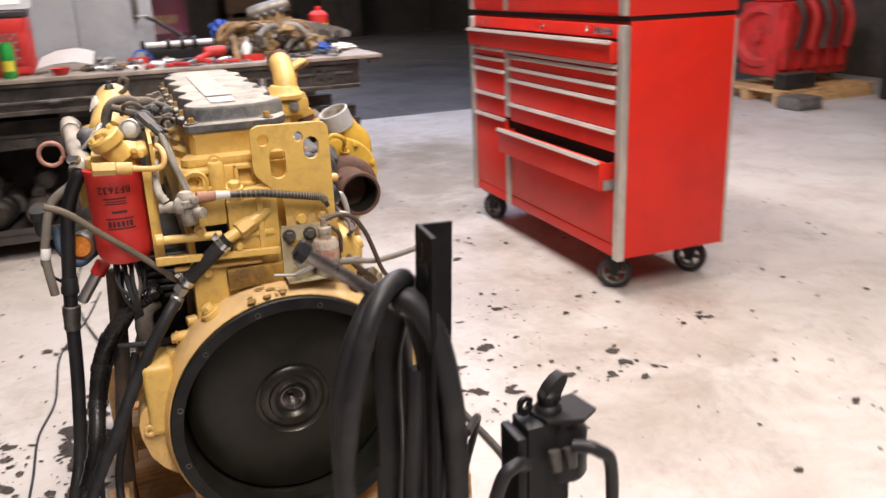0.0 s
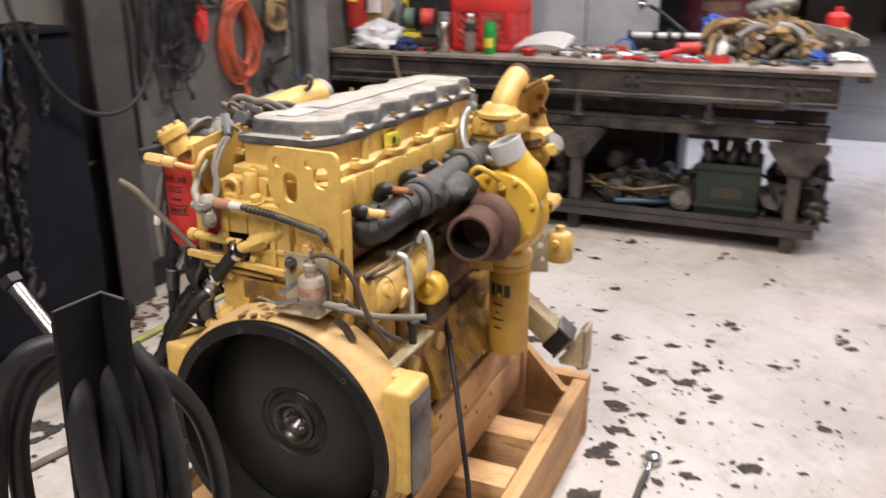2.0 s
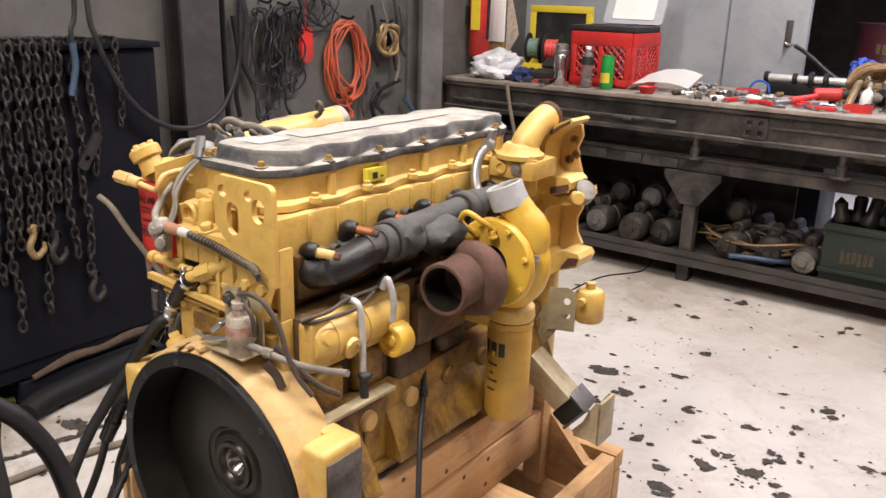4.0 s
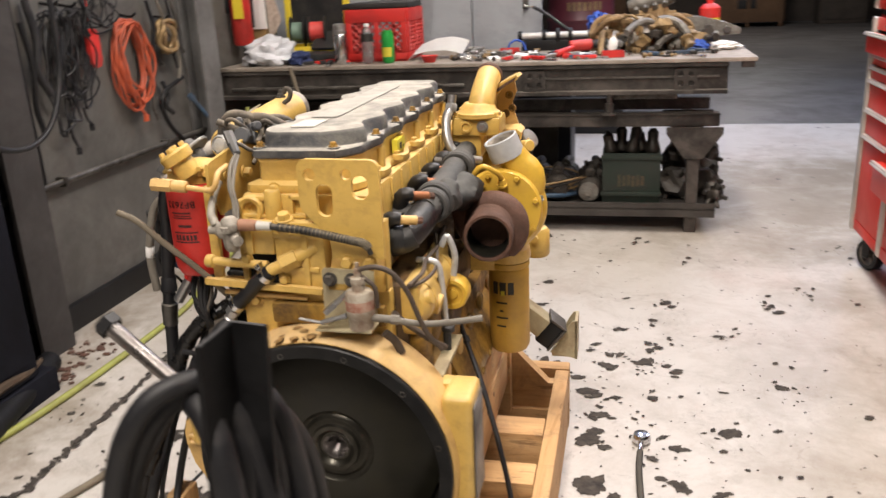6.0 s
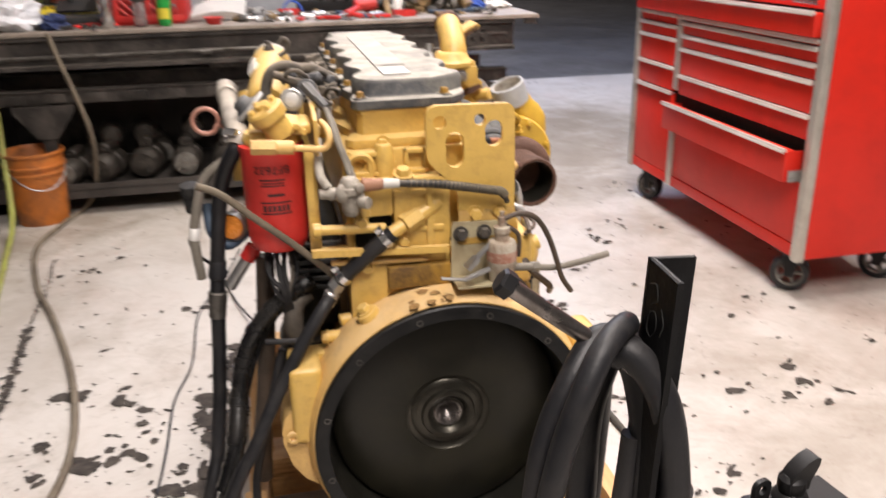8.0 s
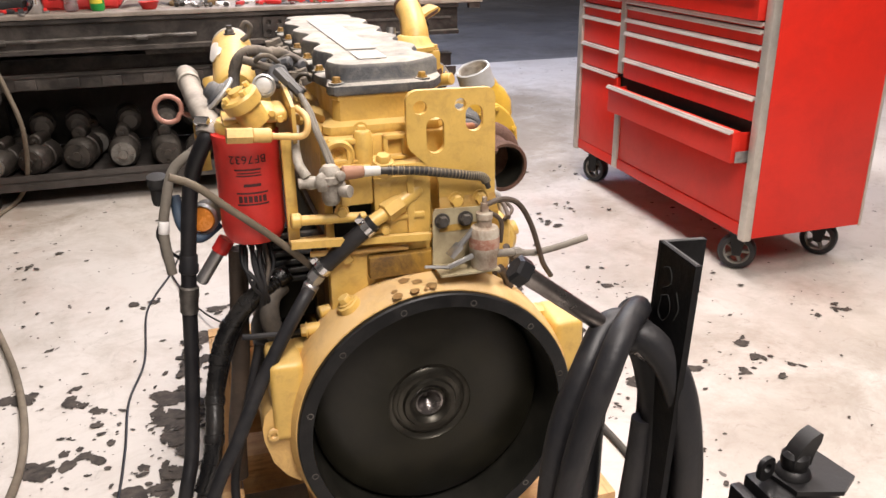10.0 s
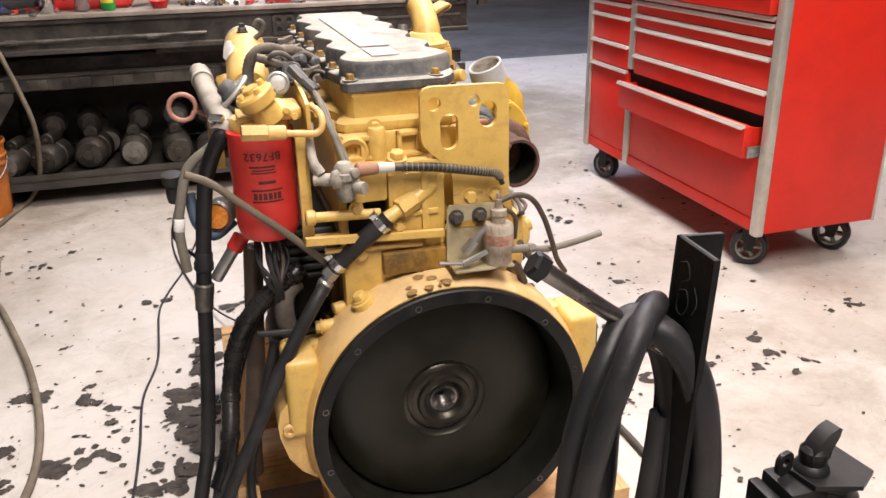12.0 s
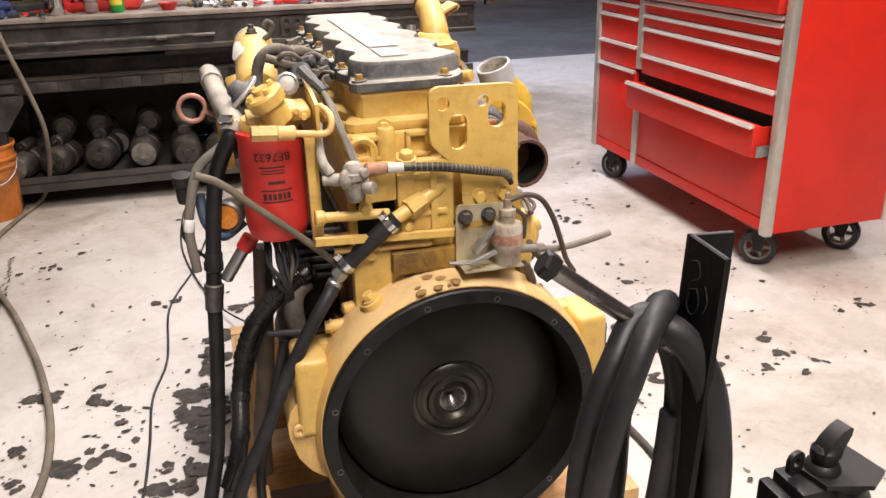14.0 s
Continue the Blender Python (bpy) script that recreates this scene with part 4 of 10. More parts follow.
crumpled("blue_bag", (0.37, 3.66, BT + 0.15), (0.055, 0.05, 0.05), 21, BLUECLOTH, "bright blue bag on the parts heap", "bag")
for i, (cx, cy, cz, rx, ry, rz) in enumerate([(0.50, 3.62, 0.10, 0.13, 0.10, 0.08), (0.66, 3.66, 0.09, 0.15, 0.11, 0.10), (0.42, 3.56, 0.05, 0.09, 0.07, 0.05), (0.84, 3.63, 0.05, 0.13, 0.10, 0.07)]):
    crumpled("oily_cloth", (cx, cy, BT + cz), (rx, ry, rz), 30 + 3 * i, ROPE, "tan oily cloth bundle heaped on the bench", "rag", 0.7)
for i in range(9):
    a = rng.uniform(0, 6)
    cx, cy = rng.uniform(0.42, 0.80), rng.uniform(3.52, 3.66)
    bm = B()
    tube(bm, [(cx + 0.10 * math.cos(a + k * 0.8), cy + 0.05 * math.sin(a + k * 0.8), BT + 0.13 + 0.06 * math.sin(k * 1.3 + i) * (1 - abs(cx - 0.58))) for k in range(6)], 0.008 + 0.004 * (i % 3), 7, 5)
    solo("rope_strand", bm, ROPE if i % 3 else BRASSJUNK, "tan oily rope strand on the parts heap", "rope", group="ropes on the heap")
t = thing("white_squeeze_bottle", "small white plastic bottle on the bench", "bottle", (0.45, 3.33, BT))
bm = B()
lathe(bm, (0.45, 3.34, BT + 0.002), (0.12, 0, 1), [(0, 0), (0.022, 0), (0.025, 0.006), (0.025, 0.065), (0.016, 0.082), (0.009, 0.086), (0.008, 0.10), (0, 0.10)], 18)
part("body", bm, PAPER, t)
bm = B()
lathe(bm, (0.462, 3.34, BT + 0.101), (0.12, 0, 1), [(0.009, 0), (0.009, 0.012), (0.003, 0.02), (0, 0.02)], 12)
part("cap", bm, SCREEN, t)
t = thing("pale_casting", "pale grey aluminium manifold laid over the heap", "engine part", (0.65, 3.66, BT + 0.2))
bm = B()
lathe(bm, (0.53, 3.65, BT + 0.225), (1, 0, 0.22), [(0, 0), (0.03, 0.0), (0.042, 0.03), (0.046, 0.10), (0.046, 0.20), (0.036, 0.25), (0, 0.26)], 18)
part("runner_body", bm, LIGHTJUNK, t)
for k in range(4):
    bm = B()
    px = 0.575 + 0.05 * k
    rod(bm, (px, 3.63, BT + 0.225 + 0.011 * k), (px, 3.59, BT + 0.20 + 0.011 * k), 0.017, seg=10)
    part("port", bm, LIGHTJUNK, t)
t = thing("grey_block_casting", "grey cast block resting at the heap's end", "engine part", (0.97, 3.62, BT))
bm = B()
slab(bm, [(0.76, 0.11), (0.80, 0.165), (0.92, 0.165), (1.06, 0.13), (1.13, 0.10), (1.13, 0.07), (1.0, 0.06), (0.82, 0.075)], 0.13, pose(0, 3.72, BT, 90, 0, 0), bev=0.008)
part("body", bm, LIGHTJUNK, t)
for k in range(3):
    bm = B()
    rod(bm, (0.86 + 0.1 * k, 3.592, BT + 0.118 - 0.012 * k), (0.86 + 0.1 * k, 3.57, BT + 0.118 - 0.012 * k), 0.02, seg=12, bev=0.003)
    part("port_ring", bm, GREASE, t)
for i, (px, py, yaw) in enumerate([(-0.225, 3.42, 20), (-0.03, 3.30, -8), (-0.16, 3.15, 40), (0.32, 3.22, 15)]):
    bm = B()
    m = pose(px, py, BT + 0.004, 0, 0, yaw)
    slab(bm, [(-0.035, -0.018), (0.03, -0.022), (0.038, 0.016), (-0.028, 0.02)], 0.012, m @ pose(0, 0, 0, 14, 6 * (i % 2), 0))
    solo("paper_scrap", bm, PAPER, "small white folded paper on the bench", "paper", group="paper scraps")
bm = B()
tube(bm, [(-0.15, 3.60, BT + 0.01), (-0.13, 3.61, BT + 0.05), (-0.10, 3.62, BT + 0.065), (-0.06, 3.62, BT + 0.05), (-0.04, 3.60, BT + 0.01)], 0.006, 8)
solo("blue_hose_loop", bm, BLUECLOTH, "loop of thin blue hose on the bench", "hose")

# curved sheet of paper
bm = B()
fold = [(-0.635, 0.006, 0.02), (-0.612, 0.034, 0.075), (-0.53, 0.050, 0.105), (-0.44, 0.052, 0.112), (-0.385, 0.040, 0.10), (-0.35, 0.026, 0.085)]
sheet = [[bm.verts.new((px, 3.17 + 0.02 * i, BT + za)), bm.verts.new((px + 0.012, 3.36 + 0.015 * i, BT + zb))] for i, (px, za, zb) in enumerate(fold)]
for a, b in zip(sheet, sheet[1:]):
    bm.faces.new((a[0], b[0], b[1], a[1]))
bmesh.ops.solidify(bm, geom=bm.faces[:], thickness=0.0015)
solo("paper_sheet", bm, PAPER, "folded white sheet of paper propped on the bench", "paper")


def wrench(x, y, yaw, length, material, label, handle=None):
    t = thing("hand_tool", label, "hand tool", (x, y, BT), group="tools on the bench")
    m = pose(x, y, BT + 0.002, 0, 0, yaw)
    bm = B()
    slab(bm, [(-length / 2, -0.006), (length / 2, -0.007), (length / 2, 0.007), (-length / 2, 0.006)], 0.007, m)
    slab(bm, [(length / 2 + 0.018 * math.cos(a), 0.018 * math.sin(a)) for a in [0.6 + i * 0.42 for i in range(13)]] + [(length / 2 - 0.004, 0)], 0.009, m)
    slab(bm, [(-length / 2 + 0.014 * math.cos(a), 0.014 * math.sin(a)) for a in [i * 0.524 for i in range(12)]], 0.009, m, holes=[(-length / 2, 0, 0.008, 0.008)])
    part("shank", bm, material, t)
    if handle:
        bm = B()
        box(bm, -length / 2, length / 6, -0.012, 0.012, 0.001, 0.02, 0.006, m)
        part("grip", bm, handle, t)
    return t


for i in range(16):
    x = rng.uniform(-0.25, 0.95)
    y = rng.uniform(3.09, 3.42)
    wrench(x, y, rng.uniform(0, 360), rng.uniform(0.10, 0.2), rng.choice([STEEL, BRIGHT, GREASE]), "small steel spanner on the bench", rng.choice([None, None, REDPLASTIC, BLUEHOSE]))
for i in range(4):
    wrench(-1.12 + 0.03 * i, 3.12 + 0.06 * (i % 2), 20 + 40 * i, 0.2, STEEL, "steel spanner beside the rag", REDPLASTIC if i % 2 else DARKPLASTIC)


def fitting(x, y, s, mat, seed, lift=0.0):
    bm = B()
    a = seed * 1.7
    d = Vector((math.cos(a), math.sin(a), 0.02))
    p = Vector((x, y, BT + s + 0.001 + lift))
    lathe(bm, p, d, [(0, 0), (s, 0), (s, s * 1.2), (s * 0.6, s * 1.3), (s * 0.6, s * 2.4), (s * 0.9, s * 2.5), (s * 0.9, s * 3.3), (0.5 * s, s * 3.4), (0, s * 3.4)], 8)
    if seed % 3 == 0:
        lathe(bm, p + d * s * 2, d.cross(Vector((0, 0, 1))), [(0, 0), (s * 0.6, 0), (s * 0.6, s * 2), (0, s * 2)], 8)
    solo("pipe_fitting", bm, mat, "small metal fitting on the bench", "fitting", group="fittings on the bench")


for i in range(64):
    if i < 26:
        x, y = rng.gauss(-0.27, 0.07), rng.uniform(3.15, 3.5)
    else:
        x, y = rng.uniform(-0.4, 1.02), rng.uniform(3.07, 3.6)
    fitting(x, y, rng.uniform(0.007, 0.016), rng.choice([STEEL, GREASE, BRASSJUNK, BRIGHT, DARKJUNK]), i)
for i in range(54):
    dx, dy = rng.gauss(0, 0.045), rng.gauss(0, 0.05)
    fitting(-0.30 + dx, 3.36 + dy, rng.uniform(0.007, 0.013), rng.choice([STEEL, PALESTEEL, PALEGREY, GREASE, BRIGHT, DARKJUNK]), i, 0.055 * max(0, 1 - (dx * dx + dy * dy) ** 0.5 / 0.085) * rng.random())
for i, (x, y, yaw) in enumerate([(-0.07, 3.12, 70), (0.045, 3.13, 50), (0.10, 3.09, -30), (0.30, 3.13, 25), (0.36, 3.10, 12), (0.27, 3.11, -15)]):
    wrench(x, y, yaw, 0.13, BRIGHT if i % 2 else STEEL, "small pliers with red grips on the bench", REDPLASTIC if i != 3 else BLUEHOSE)
for i, (x, y) in enumerate([(-0.50, 3.12), (-0.40, 3.10)]):
    bm = B()
    lathe(bm, (x, y, BT + 0.001), (0, 0, 1), [(0, 0), (0.03, 0), (0.045, 0.03), (0.05, 0.034), (0.046, 0.034), (0.03, 0.008), (0, 0.008)], 18)
    solo("red_funnel_cup", bm, REDPLASTIC, "small red plastic cup on the bench", "cup", group="red cups")
    if i == 0:
        break
for x0, y0, w, d, yaw in ((-0.12, 3.50, 0.11, 0.05, 6), (0.46, 3.17, 0.11, 0.07, 8)):
    t = thing("red_tray", "shallow red plastic parts tray on the bench", "tray", (x0, y0, BT), group="red trays")
    m = pose(x0, y0, BT, 0, 0, yaw)
    bm = B()
    box(bm, -w / 2, w / 2, -d / 2, d / 2, 0.001, 0.006, 0.0, m)
    for a, b, c, e in ((-w / 2, w / 2, -d / 2, -d / 2 + 0.005), (-w / 2, w / 2, d / 2 - 0.005, d / 2), (-w / 2, -w / 2 + 0.005, -d / 2 + 0.005, d / 2 - 0.005), (w / 2 - 0.005, w / 2, -d / 2 + 0.005, d / 2 - 0.005)):
        box(bm, a, b, c, e, 0.006, 0.032, 0.0, m)
    part("pan", bm, REDPLASTIC, t)
# red air hammer
t = thing("air_hammer", "red pistol-grip air tool lying on the bench", "air tool", (0.27, 3.36, BT))
bm = B()
rod(bm, (0.225, 3.36, BT + 0.045), (0.345, 3.39, BT + 0.05), 0.03, bev=0.008)
part("barrel", bm, REDPAINT, t)
bm = B()
rod(bm, (0.255, 3.36, BT + 0.04), (0.165, 3.20, BT + 0.02), 0.014, 0.018, bev=0.006)
part("grip", bm, REDPAINT, t)
bm = B()
rod(bm, (0.345, 3.39, BT + 0.05), (0.43, 3.41, BT + 0.055), 0.022)
part("nozzle", bm, DARKPLASTIC, t)
bm = B()
rod(bm, (0.165, 3.20, BT + 0.02), (0.11, 3.15, BT + 0.014), 0.008)
part("air_inlet", bm, STEEL, t)
# long pneumatic cylinder at the back
t = thing("steel_cylinder", "long dull steel ram lying at the back of the bench", "cylinder", (0.1, 3.68, BT))
bm = B()
rod(bm, (-0.09, 3.66, BT + 0.082), (0.36, 3.68, BT + 0.085), 0.02, bev=0.004)
part("tube", bm, PALESTEEL, t)
for k in (-0.08, 0.06, 0.14, 0.21):
    bm = B()
    rod(bm, (k - 0.012, 3.663, BT + 0.083), (k + 0.012, 3.664, BT + 0.084), 0.03 if k < 0.1 else 0.042, bev=0.004)
    part("collar", bm, BLACK, t)
bm = B()
box(bm, -0.07, 0.30, 3.64, 3.70, BT + 0.001, BT + 0.060, 0.006)
part("black_base", bm, BLACK, t, "black steel base block")
# heap of brass and iron parts
for i in range(44):
    x, y = rng.uniform(0.40, 1.0), rng.uniform(3.40, 3.62)
    z = BT + rng.uniform(0.03, 0.17) * (1 - abs(x - 0.62) / 0.55)
    bm = B()
    s = rng.uniform(0.03, 0.06)
    d = Vector((rng.uniform(-1, 1), rng.uniform(-0.6, 0.6), rng.uniform(-0.3, 0.3))).normalized()
    p = Vector((x, y, z))
    if i % 3 == 0:
        tube(bm, [p, p + d * s * 1.5 + Vector((0, 0, 0.03)), p + d * s * 3, p + d * s * 4 + Vector((0, -0.03, -0.04))], s * 0.35, 9, 5)
    elif i % 3 == 1:
        lathe(bm, p, d, [(0, 0), (s * 0.8, 0), (s * 0.8, s * 0.4), (s * 0.45, s * 0.5), (s * 0.45, s * 1.5), (s * 0.7, s * 1.6), (s * 0.7, s * 2.2), (0, s * 2.2)], 12)
    else:
        lump(bm, p, (s * 1.1, s, s * 0.8), i, 0.6, 2)
        rod(bm, p, p + d * s * 1.8, s * 0.3, seg=8)
    for v in bm.verts:
        v.co.z = max(v.co.z, BT + 0.002)
    solo("salvaged_part", bm, rng.choice([BRASSJUNK, BRASSJUNK, DARKJUNK, LIGHTJUNK, GREASE, PALEGREY]), "salvaged engine part in the heap on the bench", "engine part", group="parts heap on the bench")
t = thing("red_jug", "red can with dark cap behind the parts heap", "can", (0.78, 3.72, BT))
bm = B()
lathe(bm, (0.98, 3.76, BT + 0.002), (0, 0, 1), [(0, 0), (0.055, 0), (0.058, 0.01), (0.058, 0.20), (0.04, 0.22), (0.02, 0.225), (0.02, 0.25), (0, 0.25)], 22)
part("body", bm, REDPAINT, t)
bm = B()
lathe(bm, (0.98, 3.76, BT + 0.10), (0, 0, 1), [(0.0586, 0), (0.0586, 0.05)], 10, 150, 190)
part("label_band", bm, DECALY, t, "yellow label band")
# spool, yellow case, clip board in the corner
def spool(x0, x1, wind, label, zc):
    t = thing("wire_spool", label, "spool", (x0, 3.56, zc), group="spools in the case")
    d = Vector((1, 0.25, 0))
    w = (x1 - x0) * d.length
    for k in (0, w - 0.008):
        bm = B()
        lathe(bm, Vector((x0, 3.54, zc)) + d.normalized() * k, d, [(0, 0), (0.02, 0), (0.085, 0), (0.09, 0.003), (0.09, 0.006), (0.085, 0.008), (0, 0.008)], 28)
        part("flange", bm, DARKPLASTIC, t)
    bm = B()
    prof = [(0.055 + (0.003 if i % 2 else 0), 0.009 + i * (w - 0.018) / 12) for i in range(13)]
    lathe(bm, (x0, 3.54, zc), d, prof, 24)
    part("wound_wire", bm, wind, t, "wound insulated wire")


spool(-1.45, -1.365, surface("grey_green_wire", (0.16, 0.24, 0.19), 0.5, vary=0.2, bump=0.1), "black cable spool with grey-green wire", BT + 0.155)
spool(-1.335, -1.235, surface("pink_red_wire", (0.60, 0.07, 0.06), 0.45, vary=0.15, bump=0.1), "black cable spool wound with red wire", BT + 0.155)
t = thing("yellow_case", "open yellow plastic case holding cable spools at the bench corner", "tool case", (-1.3, 3.6, BT))
bm = B()
box(bm, -1.55, -1.13, 3.44, 3.455, BT + 0.002, BT + 0.075, 0.004)
box(bm, -1.55, -1.13, 3.695, 3.71, BT + 0.002, BT + 0.075, 0.004)
box(bm, -1.55, -1.535, 3.456, 3.694, BT + 0.002, BT + 0.075, 0.004)
box(bm, -1.145, -1.13, 3.456, 3.694, BT + 0.002, BT + 0.075, 0.004)
box(bm, -1.534, -1.146, 3.456, 3.694, BT + 0.002, BT + 0.012)
part("body", bm, YELLOWTAG, t)
bm = B()
for a, b, c, e in ((-1.55, -1.13, 0.36, 0.40), (-1.55, -1.51, 0.08, 0.359), (-1.17, -1.13, 0.08, 0.359)):
    box(bm, a, b, 3.715, 3.735, BT + c, BT + e, 0.003)
part("lid_frame", bm, YELLOWTAG, t)
bm = B()
box(bm, -1.51, -1.17, 3.722, 3.73, BT + 0.08, BT + 0.36)
part("lid_panel", bm, DARKPLASTIC, t, "black inside of the lid")
for k in range(5):
    bm = B()
    box(bm, -1.42 + 0.05 * k, -1.39 + 0.05 * k, 3.4375, 3.4395, BT + 0.03, BT + 0.05)
    part("print_bar", bm, INKBLACK, t)
t = thing("dark_tool_case", "black moulded tool tray with sockets on the bench", "tool tray", (-1.07, 3.3, BT))
bm = B()
box(bm, -1.30, -1.06, 3.2, 3.42, BT + 0.002, BT + 0.05, 0.01)
part("body", bm, DARKPLASTIC, t)
bm = B()
slab(bm, rounded(-0.11, 0.11, 0, 0.18, 0.015), 0.014, pose(-1.18, 3.43, BT + 0.055, 28, 0, 0))
part("lid", bm, DARKPLASTIC, t)
t = thing("paper_board", "white papers on a board leaning in the corner", "notice board", (-1.62, 3.5, 1.1), kind="")
bm = B()
box(bm, -1.70, -1.55, 3.42, 3.432, 1.10, 1.45, 0.002)
part("board", bm, PAPER, t)
bm = B()
box(bm, -1.69, -1.56, 3.43, 3.53, BT + 0.001, 1.098, 0.003)
part("cardboard_box", bm, surface("brown_cardboard", (0.30, 0.19, 0.075), 0.8, vary=0.15, bump=0.05), t, "brown cardboard box under the papers")
bm = B()
slab(bm, [(0, 0), (0.085, 0.13), (0.03, 0.33), (0, 0.33)], 0.006, pose(-1.548, 3.45, BT + 0.10, 90, 0, 0))
part("torn_card", bm, surface("speckled_card", (0.48, 0.40, 0.33), 0.8, vary=0.35, scale=40, bump=0.1), t, "speckled torn card")
t = thing("fire_extinguisher", "red fire extinguisher with yellow tag hung in the corner", "fire extinguisher", (-1.62, 3.25, 1.05))
bm = B()
lathe(bm, (WX + 0.075, 3.30, 1.02), (0, 0, 1), [(0, 0), (0.05, 0), (0.058, 0.012), (0.058, 0.34), (0.045, 0.38), (0.02, 0.40), (0.02, 0.43), (0, 0.43)], 24)
part("cylinder", bm, REDPAINT, t)
bm = B()
box(bm, WX + 0.06, WX + 0.12, 3.232, 3.236, 1.17, 1.34)
part("inspection_tag", bm, YELLOWTAG, t, "yellow inspection tag")
bm = B()
box(bm, WX + 0.001, WX + 0.02, 3.26, 3.34, 1.2, 1.3)
tube(bm, [(WX + 0.075, 3.30, 1.44), (-1.55, 3.25, 1.42), (-1.545, 3.24, 1.30), (-1.55, 3.245, 1.12)], 0.009, 8)
part("hose", bm, RUBBER, t)


# ---- tool chest ----
def tool_chest():
    X0, X1, Y0, Y1, Z0, Z1 = 1.567, 2.095, 1.247, 2.725, 0.165, 1.115
    t = thing("tool_chest", "tall red rolling tool chest, one wide drawer pulled out", "tool chest", ((X0 + X1) / 2, (Y0 + Y1) / 2, 0))
    DIV = 2.28
    bm = B()
    box(bm, X0 + 0.03, X1, Y0, Y0 + 0.012, Z0, Z1, 0.004)
    part("side_panel", bm, REDBOX, t)
    bm = B()
    box(bm, X0 + 0.03, X1, Y1 - 0.012, Y1, Z0, Z1, 0.004)
    part("side_panel", bm, REDBOX, t)
    bm = B()
    box(bm, X1 - 0.012, X1 - 0.002, Y0 + 0.012, Y1 - 0.012, Z0, Z1)
    part("back_panel", bm, REDBOX, t)
    bm = B()
    box(bm, X0 + 0.035, X1 - 0.012, Y0 + 0.013, Y1 - 0.013, Z0, Z0 + 0.015)
    part("bottom_panel", bm, REDBOX, t)
    bm = B()
    box(bm, X0 + 0.035, X1 - 0.012, Y0 + 0.013, Y1 - 0.013, Z1 - 0.02, Z1 - 0.004)
    part("deck_panel", bm, REDBOX, t)
    for y, w in ((Y0 - 0.002, 0.042), (Y1 - 0.040, 0.042)):
        bm = B()
        box(bm, X0 - 0.006, X0 + 0.03, y, y + w, Z0 - 0.01, Z1 - 0.012, 0.008)
        part("corner_trim", bm, ALU, t, "brushed aluminium corner trim")
    bm = B()
    box(bm, X1 - 0.010, X1 + 0.003, Y0 - 0.0035, Y0 + 0.02, Z0 - 0.004, Z1 - 0.012, 0.003)
    part("rear_trim", bm, ALU, t, "narrow aluminium strip down the rear corner")
    bm = B()
    box(bm, X0 - 0.002, X0 + 0.03, DIV - 0.022, DIV + 0.022, 0.62, 0.985, 0.004)
    box(bm, X0 - 0.002, X0 + 0.03, DIV - 0.022, DIV + 0.022, Z0, 0.46, 0.004)
    part("divider_trim", bm, ALU, t, "brushed aluminium divider trim")
    bm = B()
    box(bm, X0 + 0.0305, X0 + 0.034, Y0 + 0.05, Y1 - 0.05, Z0 + 0.02, Z1 - 0.02)
    part("carcass_web", bm, DARKPLASTIC, t)

    def drawer(y0, y1, z0, z1, out=0.0, hollow=False):
        bm = B()
        xf = X0 - out + 0.004
        box(bm, xf, xf + (0.034 if hollow else 0.02), y0 + 0.004, y1 - 0.004, z0 + 0.005, z1 - 0.005, 0.003)
        if hollow:
            box(bm, xf + 0.034, X0 + 0.3, y0 + 0.012, y0 + 0.018, z0 + 0.02, z1 - 0.012)
            box(bm, xf + 0.034, X0 + 0.3, y1 - 0.018, y1 - 0.012, z0 + 0.02, z1 - 0.012)
            box(bm, xf + 0.034, X0 + 0.3, y0 + 0.018, y1 - 0.018, z0 + 0.02, z0 + 0.026)
        front = part("drawer", bm, REDBOX, t)
        bm = B()
        xp = xf
        box(bm, xp - 0.012, xp + 0.004, y0 + 0.004, y1 - 0.006, z1 - 0.011, z1 + 0.002, 0.004)
        box(bm, xp - 0.016, xp - 0.010, y0 + 0.004, y1 - 0.006, z1 - 0.014, z1 - 0.006, 0.002)
        part("drawer_pull", bm, CHROME, front, "polished full-width drawer pull")
        return front

    ya, yb = Y0 + 0.042, Y1 - 0.042
    # flush lid panel with badge bars and lock
    bm = B()
    box(bm, X0 + 0.008, X0 + 0.03, ya, yb, 1.05, Z1 - 0.012, 0.003)
    panel = part("lid_panel", bm, REDBOX, t)
    bm = B()
    box(bm, X0 + 0.003, X0 + 0.0075, ya + 0.05, ya + 0.19, 1.063, 1.069, 0.001)
    for k in range(6):
        box(bm, X0 + 0.003, X0 + 0.0075, ya + 0.055 + 0.022 * k, ya + 0.070 + 0.022 * k, 1.071, 1.09 + 0.005 * (k == 5), 0.001)
    part("badge", bm, BRIGHT, panel, "small chrome badge")
    bm = B()
    rod(bm, (X0 + 0.008, ya + 0.62, 1.075), (X0 - 0.002, ya + 0.62, 1.075), 0.01)
    part("lock", bm, BRIGHT, panel, "round chrome lock")
    for y in (ya + 0.235, yb - 0.16):
        bm = B()
        box(bm, X0 + 0.002, X0 + 0.0075, y - 0.007, y + 0.007, 1.072, 1.096, 0.002)
        rod(bm, (X0 + 0.004, y, 1.076), (X0 - 0.004, y, 1.071), 0.004, seg=8)
        part("lid_catch", bm, STEEL, panel, "small steel lid catch")
    # full-width drawer, then two columns
    drawer(ya, yb, 0.955, 1.045, out=0.035, hollow=True)
    bm = B()
    box(bm, X0 - 0.004, X0 + 0.03, ya + 0.02, yb - 0.02, 0.975, 1.03)
    part("drawer_liner", bm, DARKPLASTIC, t, "black drawer liner")
